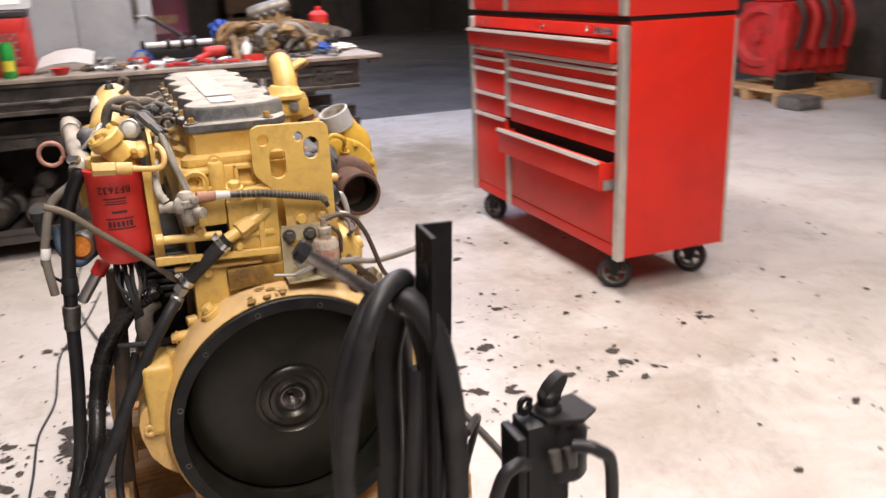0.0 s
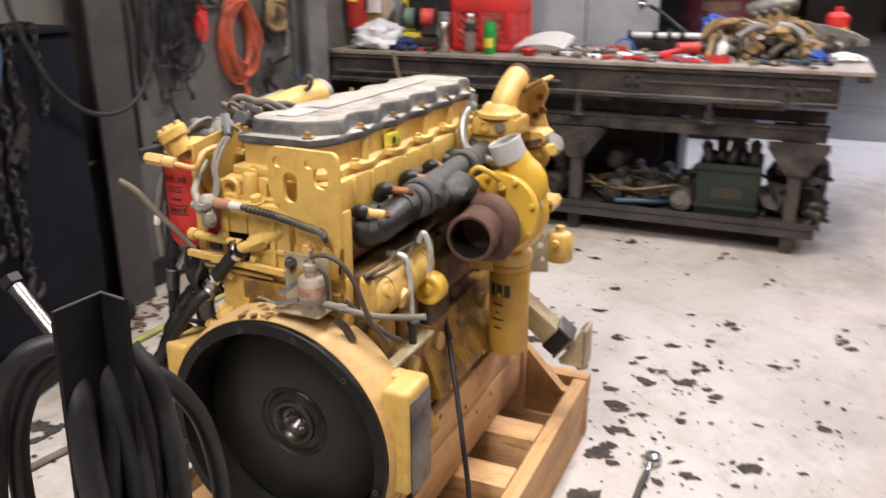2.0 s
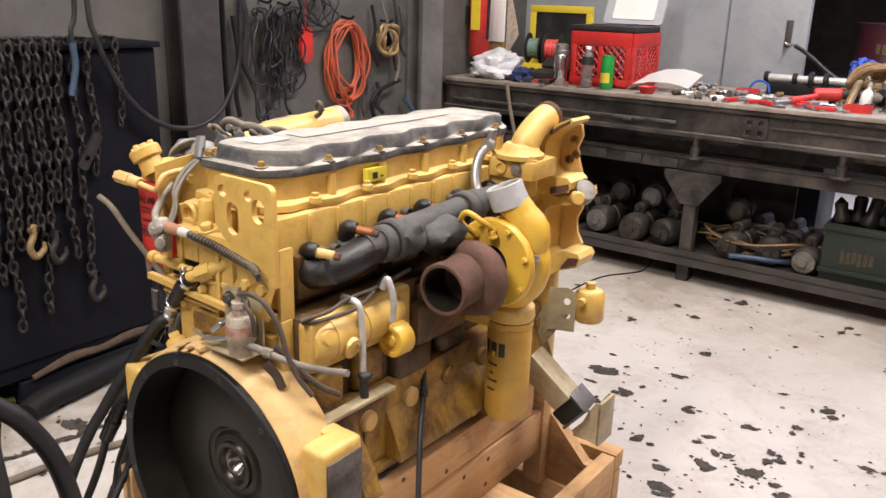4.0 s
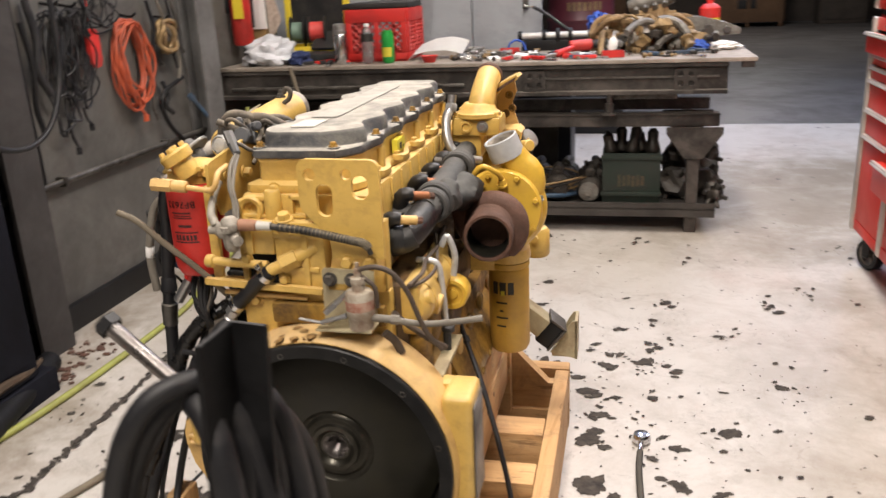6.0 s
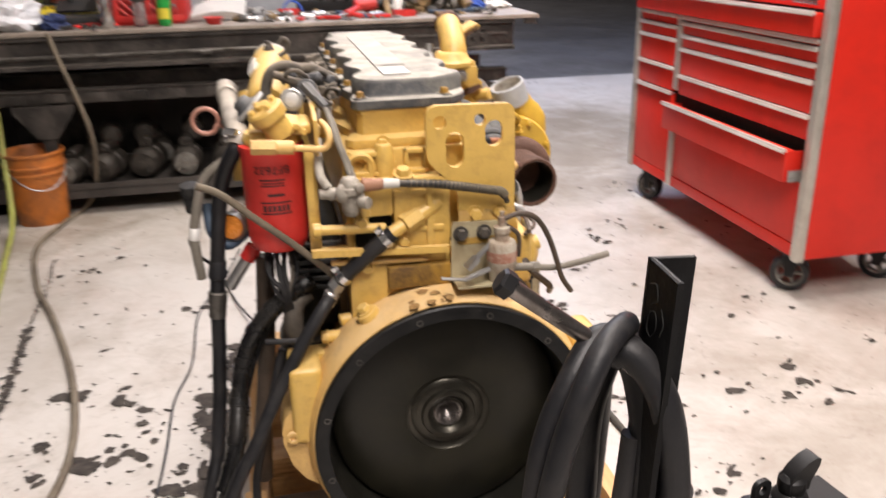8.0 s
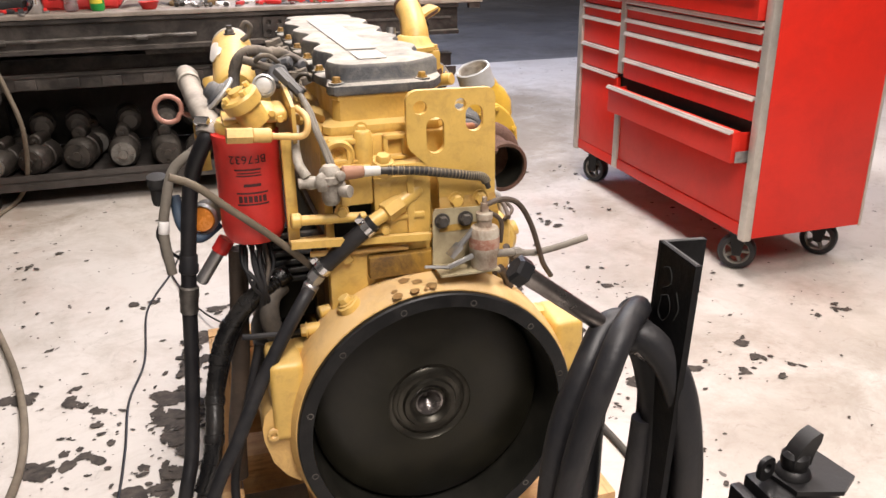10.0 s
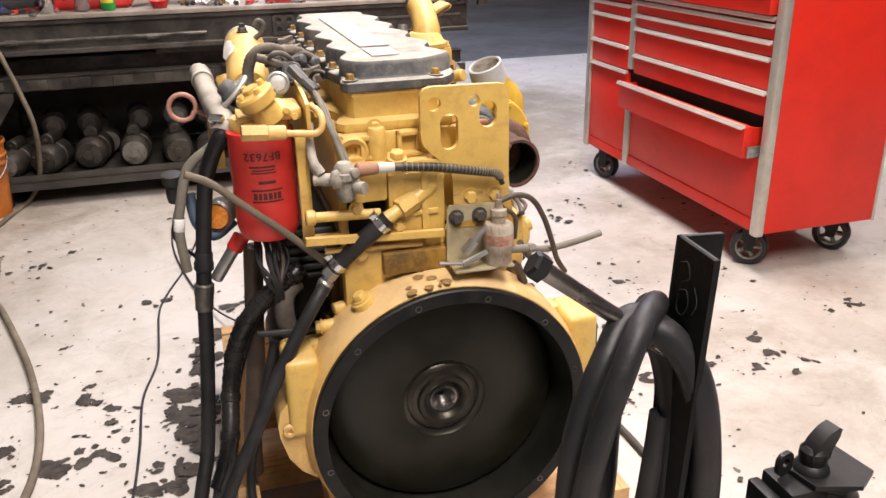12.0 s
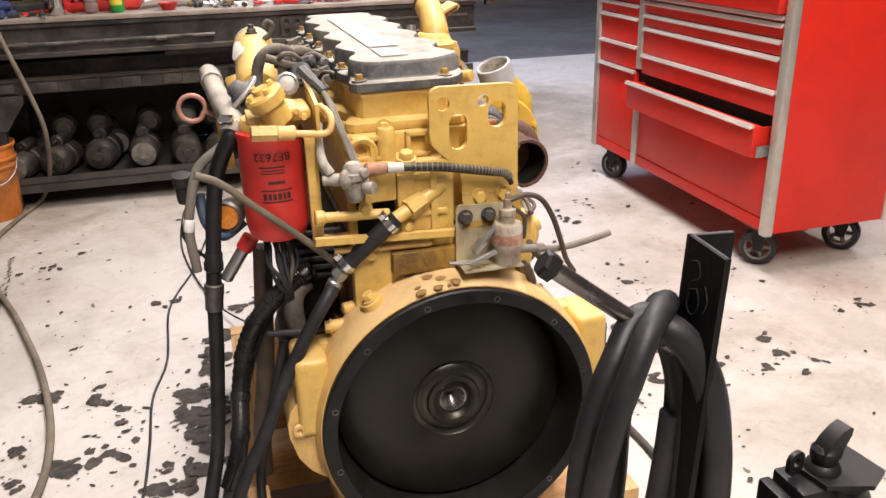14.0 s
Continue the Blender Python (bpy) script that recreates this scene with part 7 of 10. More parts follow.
for k, ch in enumerate("BF7632"):
    a = radians(-66 - 11.0 * k)
    p = FF + Vector(((RF + 0.0006) * math.cos(a), (RF + 0.0006) * math.sin(a), 0.953))
    yaw = math.degrees(a) + 90
    writing("print_letter", ch, 0.0185, INK, ff, Matrix.Translation(p) @ pose(0, 0, 0, 0, 0, yaw) @ pose(0, 0, 0, 90, 0, 0) @ pose(0, 0, 0, 0, 0, 180))
bm = B()
lathe(bm, FF + Vector((0.002, 0.004, 0.9885)), (0, 0, 1), [(0.048, 0), (0.049, 0.010), (0.044, 0.018), (0.036, 0.020), (0, 0.022)], 30)
box(bm, -0.310, -0.222, 0.122, 0.200, 1.003, 1.014, 0.005)
box(bm, -0.246, -0.209, 0.118, 0.20, 1.003, 1.024, 0.009, seg=3)
for bz in (1.010, 1.020):
    hexhead(bm, (-0.222 - 0.012 * (bz > 1.015), 0.118, bz), (0, -1, 0.1), 0.006, 0.008, False)
lump(bm, (-0.255, 0.15, 1.018), (0.034, 0.035, 0.014), 6, 0.25, 3)
ffh = part("fuel_filter_base", bm, YELLOW, E, "yellow cast fuel filter base")
bm = B()
d = Vector((-0.42, -0.12, 0.78)).normalized()
p0 = Vector((-0.258, 0.122, 1.006))
lathe(bm, p0, d, [(0.024, 0), (0.023, 0.030), (0.030, 0.033), (0.031, 0.050), (0.028, 0.054), (0.012, 0.055), (0.011, 0.062), (0, 0.063)], 22)
for k in range(4):
    a = 1.57 * k + 0.4
    side = d.cross(Vector((0, 1, 0))).normalized()
    oth = d.cross(side)
    hexhead(bm, p0 + d * 0.052 + (side * math.cos(a) + oth * math.sin(a)) * 0.021, d, 0.0055, 0.010, False)
part("primer_plug", bm, YELLOW, ffh, "knobbly yellow primer cap")
bm = B()
lathe(bm, (-0.232, 0.235, 1.04), (-0.1, -1, 0.25), [(0.0, 0), (0.018, 0), (0.0195, 0.02), (0.0195, 0.03), (0.016, 0.034), (0.015, 0.03), (0.012, 0.034), (0, 0.036)], 26)
part("pump_body", bm, PALESTEEL, ffh, "dull silver pump body")
bm = B()
tube(bm, [(-0.262, 0.074, 0.998), (-0.24, 0.075, 0.994), (-0.215, 0.075, 0.991), (-0.196, 0.075, 0.990), (-0.187, 0.076, 0.996), (-0.184, 0.080, 1.008), (-0.186, 0.095, 1.018), (-0.192, 0.14, 1.02)], 0.0055, 10)
rod(bm, (-0.308, 0.070, 1.001), (-0.270, 0.073, 0.998), 0.0125, seg=6)
rod(bm, (-0.270, 0.073, 0.998), (-0.241, 0.075, 0.995), 0.0112, seg=14, bev=0.002)
part("fuel_pipe", bm, YELLOW_RUB, ffh, "pale yellow pipe with hex union")
bm = B()
slab(bm, [(0.085, 0.985), (0.12, 0.93), (0.42, 0.96), (0.42, 1.045), (0.24, 1.052), (0.12, 1.040), (0.085, 1.034)], 0.006, pose(-0.207, 0, 0, 90, 0, 90))
box(bm, -0.226, -0.207, 0.10, 0.112, 0.80, 0.99, 0.003)
box(bm, -0.225, -0.16, 0.095, 0.112, 0.795, 0.812, 0.004)
part("filter_bracket", bm, YELLOW, E, "yellow steel filter bracket plate")
for y, z in ((0.15, 1.0), (0.22, 0.99), (0.32, 1.0)):
    bm = B()
    hexhead(bm, (-0.199, y, z), (1, 0, 0), 0.010, 0.016)
    part("bracket_bolt", bm, YELLOW, E)

# air intake pipe
bm = B()
lathe(bm, (-0.276, 0.30, 1.0244), (0.05, 1, 0.08), [(0, 0), (0.030, 0.0), (0.036, 0.01), (0.038, 0.03), (0.0395, 0.29), (0.041, 0.30), (0.041, 0.33), (0.036, 0.332)], 30)
lathe(bm, (-0.305, 0.42, 0.99), (-0.2, 0.2, 1), [(0.018, 0), (0.018, 0.035), (0.015, 0.042), (0, 0.043)], 18)
box(bm, -0.305, -0.27, 0.42, 0.46, 0.99, 1.02, 0.006)
intake = part("intake_pipe", bm, YELLOW, E, "yellow intake pipe with pale dusty end")
bm = B()
lathe(bm, (-0.2597, 0.625, 1.0506), (0.05, 1, 0.08), [(0.0395, 0), (0.0415, 0.004), (0.0415, 0.022), (0.03, 0.032), (0, 0.036)], 28)
part("end_cap", bm, PALEGREY, intake, "dusty white end cap")
bm = B()
rod(bm, (-0.263, 0.585, 1.075), (-0.263, 0.585, 1.104), 0.006)
hexhead(bm, (-0.263, 0.585, 1.086), (0, 0, 1), 0.009, 0.010)
part("pipe_stud", bm, GREASE, intake)
bm = B()
tag = [(0.43, 118, 150), (0.46, 112, 158), (0.49, 120, 163), (0.52, 118, 150), (0.545, 130, 142)]
strip = []
for y, a0, a1 in tag:
    strip.append([bm.verts.new((-0.270 + 0.0415 * math.cos(radians(a0 + (a1 - a0) * k / 4)), y, 1.031 + 0.08 * (y - 0.37) + 0.0415 * math.sin(radians(a0 + (a1 - a0) * k / 4)))) for k in range(5)])
for a, b in zip(strip, strip[1:]):
    for k in range(4):
        bm.faces.new((a[k], a[k + 1], b[k + 1], b[k]))
bmesh.ops.solidify(bm, geom=bm.faces[:], thickness=-0.001)
part("white_tag", bm, PAPER, intake, "torn white label")
bm = B()
dd = Vector((-0.71, 0.03, 0.66)).normalized()
lathe(bm, Vector((-0.309, 0.232, 1.032)) - dd * 0.006, dd, [(0, 0), (0.028, 0), (0.036, 0.002), (0.038, 0.005), (0.036, 0.008), (0.030, 0.009), (0.026, 0.008), (0, 0.008)], 32)
disc = part("breather_disc", bm, PALESTEEL, E, "pale plated breather flange with a grey domed cap")
bm = B()
lathe(bm, Vector((-0.309, 0.232, 1.032)) + dd * 0.0025, dd, [(0.022, 0), (0.020, 0.004), (0.016, 0.007), (0.0145, 0.016), (0.009, 0.020), (0, 0.021)], 26)
part("domed_cap", bm, DOME, disc)
bm = B()
lathe(bm, Vector((-0.313, 0.232, 1.033)) - dd * 0.03, dd, [(0, 0), (0.013, 0), (0.016, 0.008), (0.016, 0.022), (0.012, 0.025)], 16)
part("breather_stem", bm, GREASE, disc)
bm = B()
rod(bm, (-0.292, 0.20, 1.012), (-0.303, 0.185, 0.985), 0.014, seg=10, bev=0.003)
lathe(bm, (-0.291, 0.20, 1.010), (0.1, -0.5, 0.6), [(0.0, 0), (0.016, 0), (0.017, 0.010), (0.012, 0.014), (0, 0.015)], 16)
part("dark_connector", bm, DARKPLASTIC, E, "dark round connector")
bm = B()
pts = [(-0.395 + 0.024 * math.cos(a), 0.40, 0.980 + 0.024 * math.sin(a)) for a in [radians(-20 - 33 * i) for i in range(12)]]
tube(bm, [(-0.31, 0.40, 0.95)] + [(-0.35, 0.40, 0.962)] + pts, 0.0046, 9, 4)
part("pull_ring", bm, PINKRING, E, "faded pinkish-red dipstick ring")
bm = B()
box(bm, -0.355, -0.33, 0.39, 0.405, 0.86, 1.0, 0.003)
part("ring_bracket", bm, YELLOW, E)

# wiring looms and sensors
LOOMS = [
    ([(-0.279, 0.29, 1.02), (-0.276, 0.30, 1.053), (-0.268, 0.30, 1.076), (-0.253, 0.30, 1.089), (-0.235, 0.30, 1.091), (-0.212, 0.31, 1.083)], 0.0105),
    ([(-0.262, 0.26, 1.083), (-0.25, 0.26, 1.079), (-0.232, 0.26, 1.071), (-0.213, 0.255, 1.066), (-0.200, 0.25, 1.06)], 0.0072),
    ([(-0.225, 0.30, 1.076), (-0.21, 0.315, 1.083), (-0.19, 0.325, 1.080), (-0.17, 0.34, 1.068), (-0.152, 0.35, 1.056), (-0.146, 0.39, 1.045)], 0.0105),
    ([(-0.215, 0.34, 1.06), (-0.20, 0.37, 1.071), (-0.178, 0.39, 1.068), (-0.158, 0.42, 1.045)], 0.0085),
    ([(-0.215, 0.34, 1.05), (-0.19, 0.35, 1.062), (-0.165, 0.36, 1.056), (-0.15, 0.34, 1.04)], 0.0105),
    ([(-0.168, 0.36, 1.035), (-0.163, 0.48, 1.036), (-0.172, 0.62, 1.034), (-0.166, 0.80, 1.034)], 0.009),
    ([(-0.18, 0.36, 1.05), (-0.166, 0.44, 1.046), (-0.178, 0.53, 1.044), (-0.160, 0.64, 1.044)], 0.006),
    ([(-0.255, 0.55, 1.06), (-0.24, 0.55, 1.078), (-0.228, 0.55, 1.087), (-0.223, 0.55, 1.103), (-0.232, 0.55, 1.111), (-0.24, 0.55, 1.101)], 0.0055),
    ([(-0.21, 0.23, 1.04), (-0.19, 0.20, 1.05), (-0.17, 0.21, 1.035), (-0.165, 0.25, 1.03)], 0.004),
    ([(-0.215, 0.30, 1.08), (-0.20, 0.29, 1.05), (-0.185, 0.28, 1.03), (-0.19, 0.25, 1.0)], 0.0045),
    ([(-0.185, 0.34, 1.075), (-0.17, 0.31, 1.06), (-0.165, 0.28, 1.03), (-0.17, 0.24, 1.0)], 0.0035),
    ([(-0.236, 0.30, 1.06), (-0.234, 0.30, 1.078), (-0.226, 0.30, 1.084), (-0.221, 0.29, 1.07)], 0.0035),
]
LOOMS += [
    ([(-0.245, 0.27, 1.066), (-0.238, 0.25, 1.085), (-0.222, 0.245, 1.090), (-0.206, 0.25, 1.078), (-0.198, 0.27, 1.060)], 0.0042),
    ([(-0.20, 0.335, 1.050), (-0.19, 0.31, 1.072), (-0.176, 0.30, 1.078), (-0.164, 0.31, 1.066), (-0.158, 0.34, 1.048)], 0.0048),
    ([(-0.225, 0.36, 1.055), (-0.215, 0.34, 1.070), (-0.200, 0.33, 1.067), (-0.190, 0.30, 1.052), (-0.186, 0.27, 1.040)], 0.0055),
    ([(-0.172, 0.28, 1.040), (-0.166, 0.26, 1.052), (-0.156, 0.255, 1.052), (-0.150, 0.27, 1.040)], 0.0036),
]
for pts, r in LOOMS:
    bm = B()
    tube(bm, pts, r, 10, 7, ribs=0.0009 if r > 0.008 else 0.0)
    part("wiring_loom", bm, CABLE, E, "dusty taped wiring loom")
for a, b, s in (((-0.212, 0.20, 1.073), (-0.180, 0.165, 1.036), 0.0085), ((-0.215, 0.30, 1.04), (-0.205, 0.24, 1.06), 0.018), ((-0.185, 0.38, 1.045), (-0.15, 0.36, 1.055), 0.015), ((-0.205, 0.29, 1.066), (-0.180, 0.27, 1.074), 0.010), ((-0.176, 0.33, 1.058), (-0.156, 0.30, 1.062), 0.010), ((-0.240, 0.31, 1.070), (-0.226, 0.28, 1.082), 0.009)):
    bm = B()
    rod(bm, a, b, s, seg=8, bev=0.003)
    p, q = Vector(a), Vector(b)
    box(bm, -s * 1.1, s * 1.1, -s * 0.7, s * 0.7, 0.0, (q - p).length * 0.55, 0.002, frame_to(p, q - p))
    part("connector_plug", bm, DOME, E, "dusty dark grey electrical connector")
for k, (x, y) in enumerate([(-0.155, 0.30), (-0.152, 0.44), (-0.152, 0.58), (-0.152, 0.72)]):
    bm = B()
    lathe(bm, (x, y, 1.03), (-0.3, 0, 1), [(0.018, 0), (0.017, 0.012), (0.012, 0.016), (0.012, 0.026), (0, 0.028)], 12)
    box(bm, x - 0.03, x - 0.005, y - 0.012, y + 0.012, 1.035, 1.052, 0.004)
    part("injector_connector", bm, CABLE, E)
bm = B()
tube(bm, [(-0.183, 0.17, 1.040), (-0.178, 0.13, 1.022), (-0.170, 0.10, 0.990), (-0.160, 0.09, 0.960), (-0.152, 0.064, 0.925)], 0.0042, 9)
tube(bm, [(-0.180, 0.168, 1.036), (-0.171, 0.13, 1.016), (-0.164, 0.10, 0.985), (-0.153, 0.088, 0.955), (-0.146, 0.064, 0.925)], 0.0036, 9)
part("sensor_lead", bm, GREYHOSE, E)
SB = Vector((-0.158, 0.060, 0.925))
bm = B()
lathe(bm, SB + Vector((0, 0, -0.045)), (0, 0, 1), [(0, 0.0), (0.010, 0), (0.0145, 0.006), (0.0165, 0.030), (0.0165, 0.036), (0.0205, 0.038), (0.0205, 0.048), (0.0175, 0.050), (0.016, 0.058), (0.010, 0.064), (0, 0.065)], 20)
lump(bm, SB + Vector((-0.012, -0.008, -0.004)), (0.014, 0.012, 0.016), 3, 0.3, 2)
lump(bm, SB + Vector((0.014, -0.010, -0.016)), (0.010, 0.010, 0.014), 6, 0.3, 2)
lathe(bm, SB + Vector((0.012, -0.014, 0.004)), (0.5, -0.8, 0.2), [(0, -0.006), (0.008, -0.006), (0.0085, 0.006), (0.005, 0.008), (0, 0.008)], 10)
part("pressure_sensor", bm, PALEGREY, E, "dusty grey sensor with pale bowl")
bm = B()
lathe(bm, SB + Vector((-0.02, 0.01, -0.01)), (-0.8, 0.1, 0.0), [(0, 0), (0.010, 0), (0.011, 0.012), (0.0085, 0.016), (0.0085, 0.028), (0, 0.030)], 14)
tube(bm, [SB + Vector((-0.035, 0.012, 0.0)), SB + Vector((-0.045, 0.02, 0.02)), SB + Vector((-0.045, 0.04, 0.05)), SB + Vector((-0.04, 0.06, 0.07))], [0.0085, 0.008, 0.0065, 0.006], 10)
lathe(bm, SB + Vector((0.015, -0.015, -0.02)), (0.7, -0.7, 0.1), [(0, 0), (0.010, 0), (0.010, 0.016), (0, 0.018)], 10)
part("elbow_connector", bm, PALEGREY, E)
bm = B()
rod(bm, SB + Vector((0.018, -0.002, 0.005)), SB + Vector((0.054, 0.0, 0.004)), 0.012, 0.010, seg=12, bev=0.003)
part("pink_plug", bm, surface("faded_pink_plug", (0.42, 0.21, 0.13), 0.6, vary=0.2, dirt=DIRT, dirt_amount=0.3), E, "faded pink weatherproof plug")
bm = B()
rod(bm, SB + Vector((0.054, 0.0, 0.004)), SB + Vector((0.080, 0.0, 0.003)), 0.009, 0.008, seg=12)
part("white_boot", bm, WHITEPLATE, E)
bm = B()
run = [SB + Vector((0.076, 0.0, 0.003)), SB + Vector((0.14, 0.0, -0.003)), SB + Vector((0.19, 0.0, -0.012)), SB + Vector((0.23, 0.0, -0.020)), SB + Vector((0.255, 0.0, -0.026)), SB + Vector((0.265, 0.0, -0.045))]
tube(bm, run, [0.0064, 0.0066, 0.0068, 0.0068, 0.0058, 0.0045], 10, 14)
conduit = part("corrugated_conduit", bm, CONDUIT, E, "black corrugated wire conduit")
path = spline(run, 14)
# every other rib pale, so the caught light is in the colour
for k in range(4, len(path) - 8, 1):
    bm = B()
    d = (path[k + 1] - path[k]).normalized()
    lathe(bm, path[k], d, [(0.0062, -0.0010), (0.0080, -0.0008), (0.0080, 0.0008), (0.0062, 0.0010)], 12)
    part("conduit_rib", bm, RIBPALE if k % 2 else CONDUIT, conduit)

# solenoid plate and canister
bm = B()
slab(bm, [(0.008, 0.752), (0.07, 0.752), (0.108, 0.758), (0.108, 0.847), (0.014, 0.851), (0.010, 0.845)], 0.004, pose(0, 0.066, 0, 90, 0, 0))
box(bm, 0.008, 0.112, 0.012, 0.066, 0.748, 0.752, 0.001)
plate = part("solenoid_plate", bm, CREAM, E, "cream steel bracket plate")
for x in (0.025, 0.066):
    bm = B()
    hexhead(bm, (x, 0.062, 0.830), (0, -1, 0), 0.010, 0.012)
    part("plate_bolt", bm, GREASE, plate)
bm = B()
lathe(bm, (0.089, 0.030, 0.753), (0, 0, 1), [(0, 0), (0.022, 0), (0.0225, 0.022), (0.0255, 0.026), (0.0255, 0.064), (0.022, 0.070), (0.013, 0.072), (0.012, 0.084), (0.014, 0.085), (0.014, 0.095), (0.007, 0.097), (0.007, 0.112), (0.004, 0.113), (0.004, 0.122), (0, 0.123)], 26)
can = part("air_solenoid", bm, DIRTYWHITE, E, "dirty white air solenoid can with rusty band")
bm = B()
lathe(bm, (0.089, 0.030, 0.790), (0, 0, 1), [(0.0258, 0), (0.0258, 0.018)], 24)
part("rusty_band", bm, BAND, can)
bm = B()
rod(bm, (0.065, 0.02, 0.778), (0.02, 0.012, 0.766), 0.0045, seg=8)
rod(bm, (0.02, 0.012, 0.766), (-0.02, 0.012, 0.772), 0.003, seg=6)
rod(bm, (0.07, 0.03, 0.82), (0.03, 0.022, 0.785), 0.005, seg=8)
box(bm, -0.008, 0.008, -0.005, 0.005, 0.0, 0.026, 0.001, frame_to((0.045, 0.026, 0.798), (-0.04, -0.008, -0.035)))
part("plug_and_wire", bm, STEEL, can)
bm = B()
rod(bm, (0.10, 0.028, 0.774), (0.15, 0.035, 0.768), 0.007, seg=10)
tube(bm, [(0.148, 0.035, 0.768), (0.175, 0.048, 0.758), (0.204, 0.060, 0.752), (0.25, 0.067, 0.755), (0.300, 0.072, 0.763)], 0.006, 10)
rod(bm, (0.142, 0.034, 0.7685), (0.156, 0.039, 0.766), 0.009, seg=6)
part("air_line", bm, GREYHOSE, can, "stub of grey nylon air line")
bm = B()
tube(bm, [(0.09, 0.028, 0.862), (0.12, 0.030, 0.868), (0.15, 0.034, 0.856), (0.175, 0.040, 0.818), (0.192, 0.042, 0.772), (0.206, 0.05, 0.735), (0.228, 0.062, 0.702)], 0.0048, 9)
tube(bm, [(0.095, 0.03, 0.85), (0.118, 0.03, 0.83), (0.12, 0.035, 0.79)], 0.004, 8)
part("black_wire", bm, BROWNWIRE, can, "grimy brown wire")
bm = B()
tube(bm, [(0.14, 0.06, 0.77), (0.16, 0.08, 0.74), (0.20, 0.10, 0.70), (0.215, 0.14, 0.67)], 0.006, 9)
tube(bm, [(0.125, 0.05, 0.735), (0.14, 0.06, 0.715), (0.15, 0.065, 0.69)], 0.008, 10)
part("lower_line", bm, BROWNWIRE, E)

# heater hose off the rear face
bm = B()
rod(bm, (-0.005, 0.092, 0.882), (-0.045, 0.078, 0.862), 0.0135, 0.0135, seg=14, bev=0.003)
rod(bm, (-0.045, 0.078, 0.862), (-0.098, 0.064, 0.838), 0.0115, seg=14)
lathe(bm, (-0.04, 0.080, 0.865), (-0.08, -0.025, -0.037), [(0.012, 0), (0.0175, 0.002), (0.0175, 0.034), (0.012, 0.036)], 6)
part("hose_union", bm, YELLOW, E, "brass-yellow hose union")
bm = B()
tube(bm, [(-0.090, 0.066, 0.841), (-0.120, 0.068, 0.817), (-0.152, 0.078, 0.786), (-0.179, 0.085, 0.760)], 0.0145, 16)
part("heater_hose", bm, RUBBER, E, "short black heater hose")
for p, d in (((-0.096, 0.066, 0.836), (-0.5, 0.1, -0.42)), ((-0.170, 0.083, 0.769), (-0.5, 0.15, -0.5))):
    bm = B()
    lathe(bm, p, d, [(0.0152, 0), (0.0172, 0.0005), (0.0172, 0.013), (0.0152, 0.0135)], 22)
    box(bm, -0.008, 0.008, 0.0160, 0.026, 0.0, 0.013, 0.001, frame_to(p, d))
    rod(bm, frame_to(p, d) @ Vector((-0.014, 0.021, 0.0065)), frame_to(p, d) @ Vector((0.012, 0.021, 0.0065)), 0.004, seg=8)
    part("hose_clamp", bm, BRIGHT, E, "bright worm-drive hose clamp")
bm = B()
rod(bm, (-0.177, 0.085, 0.762), (-0.195, 0.089, 0.735), 0.0105, seg=8)
lathe(bm, (-0.182, 0.086, 0.755), (-0.5, 0.1, -0.6), [(0.010, 0), (0.0145, 0.002), (0.0145, 0.016), (0.010, 0.018)], 6)
rod(bm, (-0.195, 0.089, 0.735), (-0.208, 0.09, 0.709), 0.0135, 0.012, seg=14, bev=0.003)
part("steel_union", bm, STEEL, E, "steel pipe union")
bm = B()
tube(bm, [(-0.212, 0.098, 0.645), (-0.25, 0.10, 0.643), (-0.30, 0.10, 0.646), (-0.318, 0.10, 0.648)], 0.0055, 9)
part("drain_tube", bm, RUBBER, E, "thin dark drain tube")
bm = B()
rod(bm, (-0.185, 0.092, 0.648), (-0.208, 0.096, 0.646), 0.012, seg=12, bev=0.002)
hexhead(bm, (-0.208, 0.096, 0.646), (-1, 0.1, 0), 0.011, 0.012)
part("drain_union", bm, YELLOW, E)
bm = B()
rod(bm, (-0.165, 0.108, 0.673), (-0.186, 0.104, 0.672), 0.011, seg=12, bev=0.002)
part("bolt_stub", bm, YELLOW, E)
bm = B()
tube(bm, [(-0.235, 0.17, 0.70), (-0.258, 0.155, 0.69), (-0.266, 0.15, 0.66), (-0.26, 0.155, 0.62), (-0.25, 0.17, 0.59)], [0.013, 0.016, 0.018, 0.017, 0.014], 14)
part("elbow_casting", bm, ELBOW, E, "brown-grey dusty elbow casting")
for k in range(6):
    bm = B()
    box(bm, -0.246, -0.168, 0.186, 0.199, 0.70 + 0.0165 * k, 0.708 + 0.0165 * k, 0.002)
    part("cooling_rib", bm, IRON, E)
# injection pump and starter in the dark left flank
bm = B()
lathe(bm, (-0.24, 0.16, 0.55), AX, [(0, 0), (0.05, 0), (0.055, 0.01), (0.055, 0.16), (0.045, 0.165), (0.045, 0.24), (0, 0.25)], 24)
part("starter_motor", bm, BLACKOIL, E, "black oily starter motor on the engine flank")
bm = B()
lathe(bm, (-0.215, 0.2, 0.72), AX, [(0, 0), (0.035, 0), (0.04, 0.01), (0.04, 0.2), (0, 0.21)], 20)
part("injection_pump", bm, BLACKOIL, E)
bm = B()
box(bm, -0.25, -0.165, 0.2, 0.5, 0.62, 0.80, 0.012)
side = part("side_cover", bm, BLACKOIL, E, "black oily side cover")
for k in range(5):
    bm = B()
    box(bm, -0.262, -0.248, 0.205, 0.49, 0.64 + 0.03 * k, 0.652 + 0.03 * k, 0.003)
    part("cover_rib", bm, BLACKOIL, side)
bm = B()
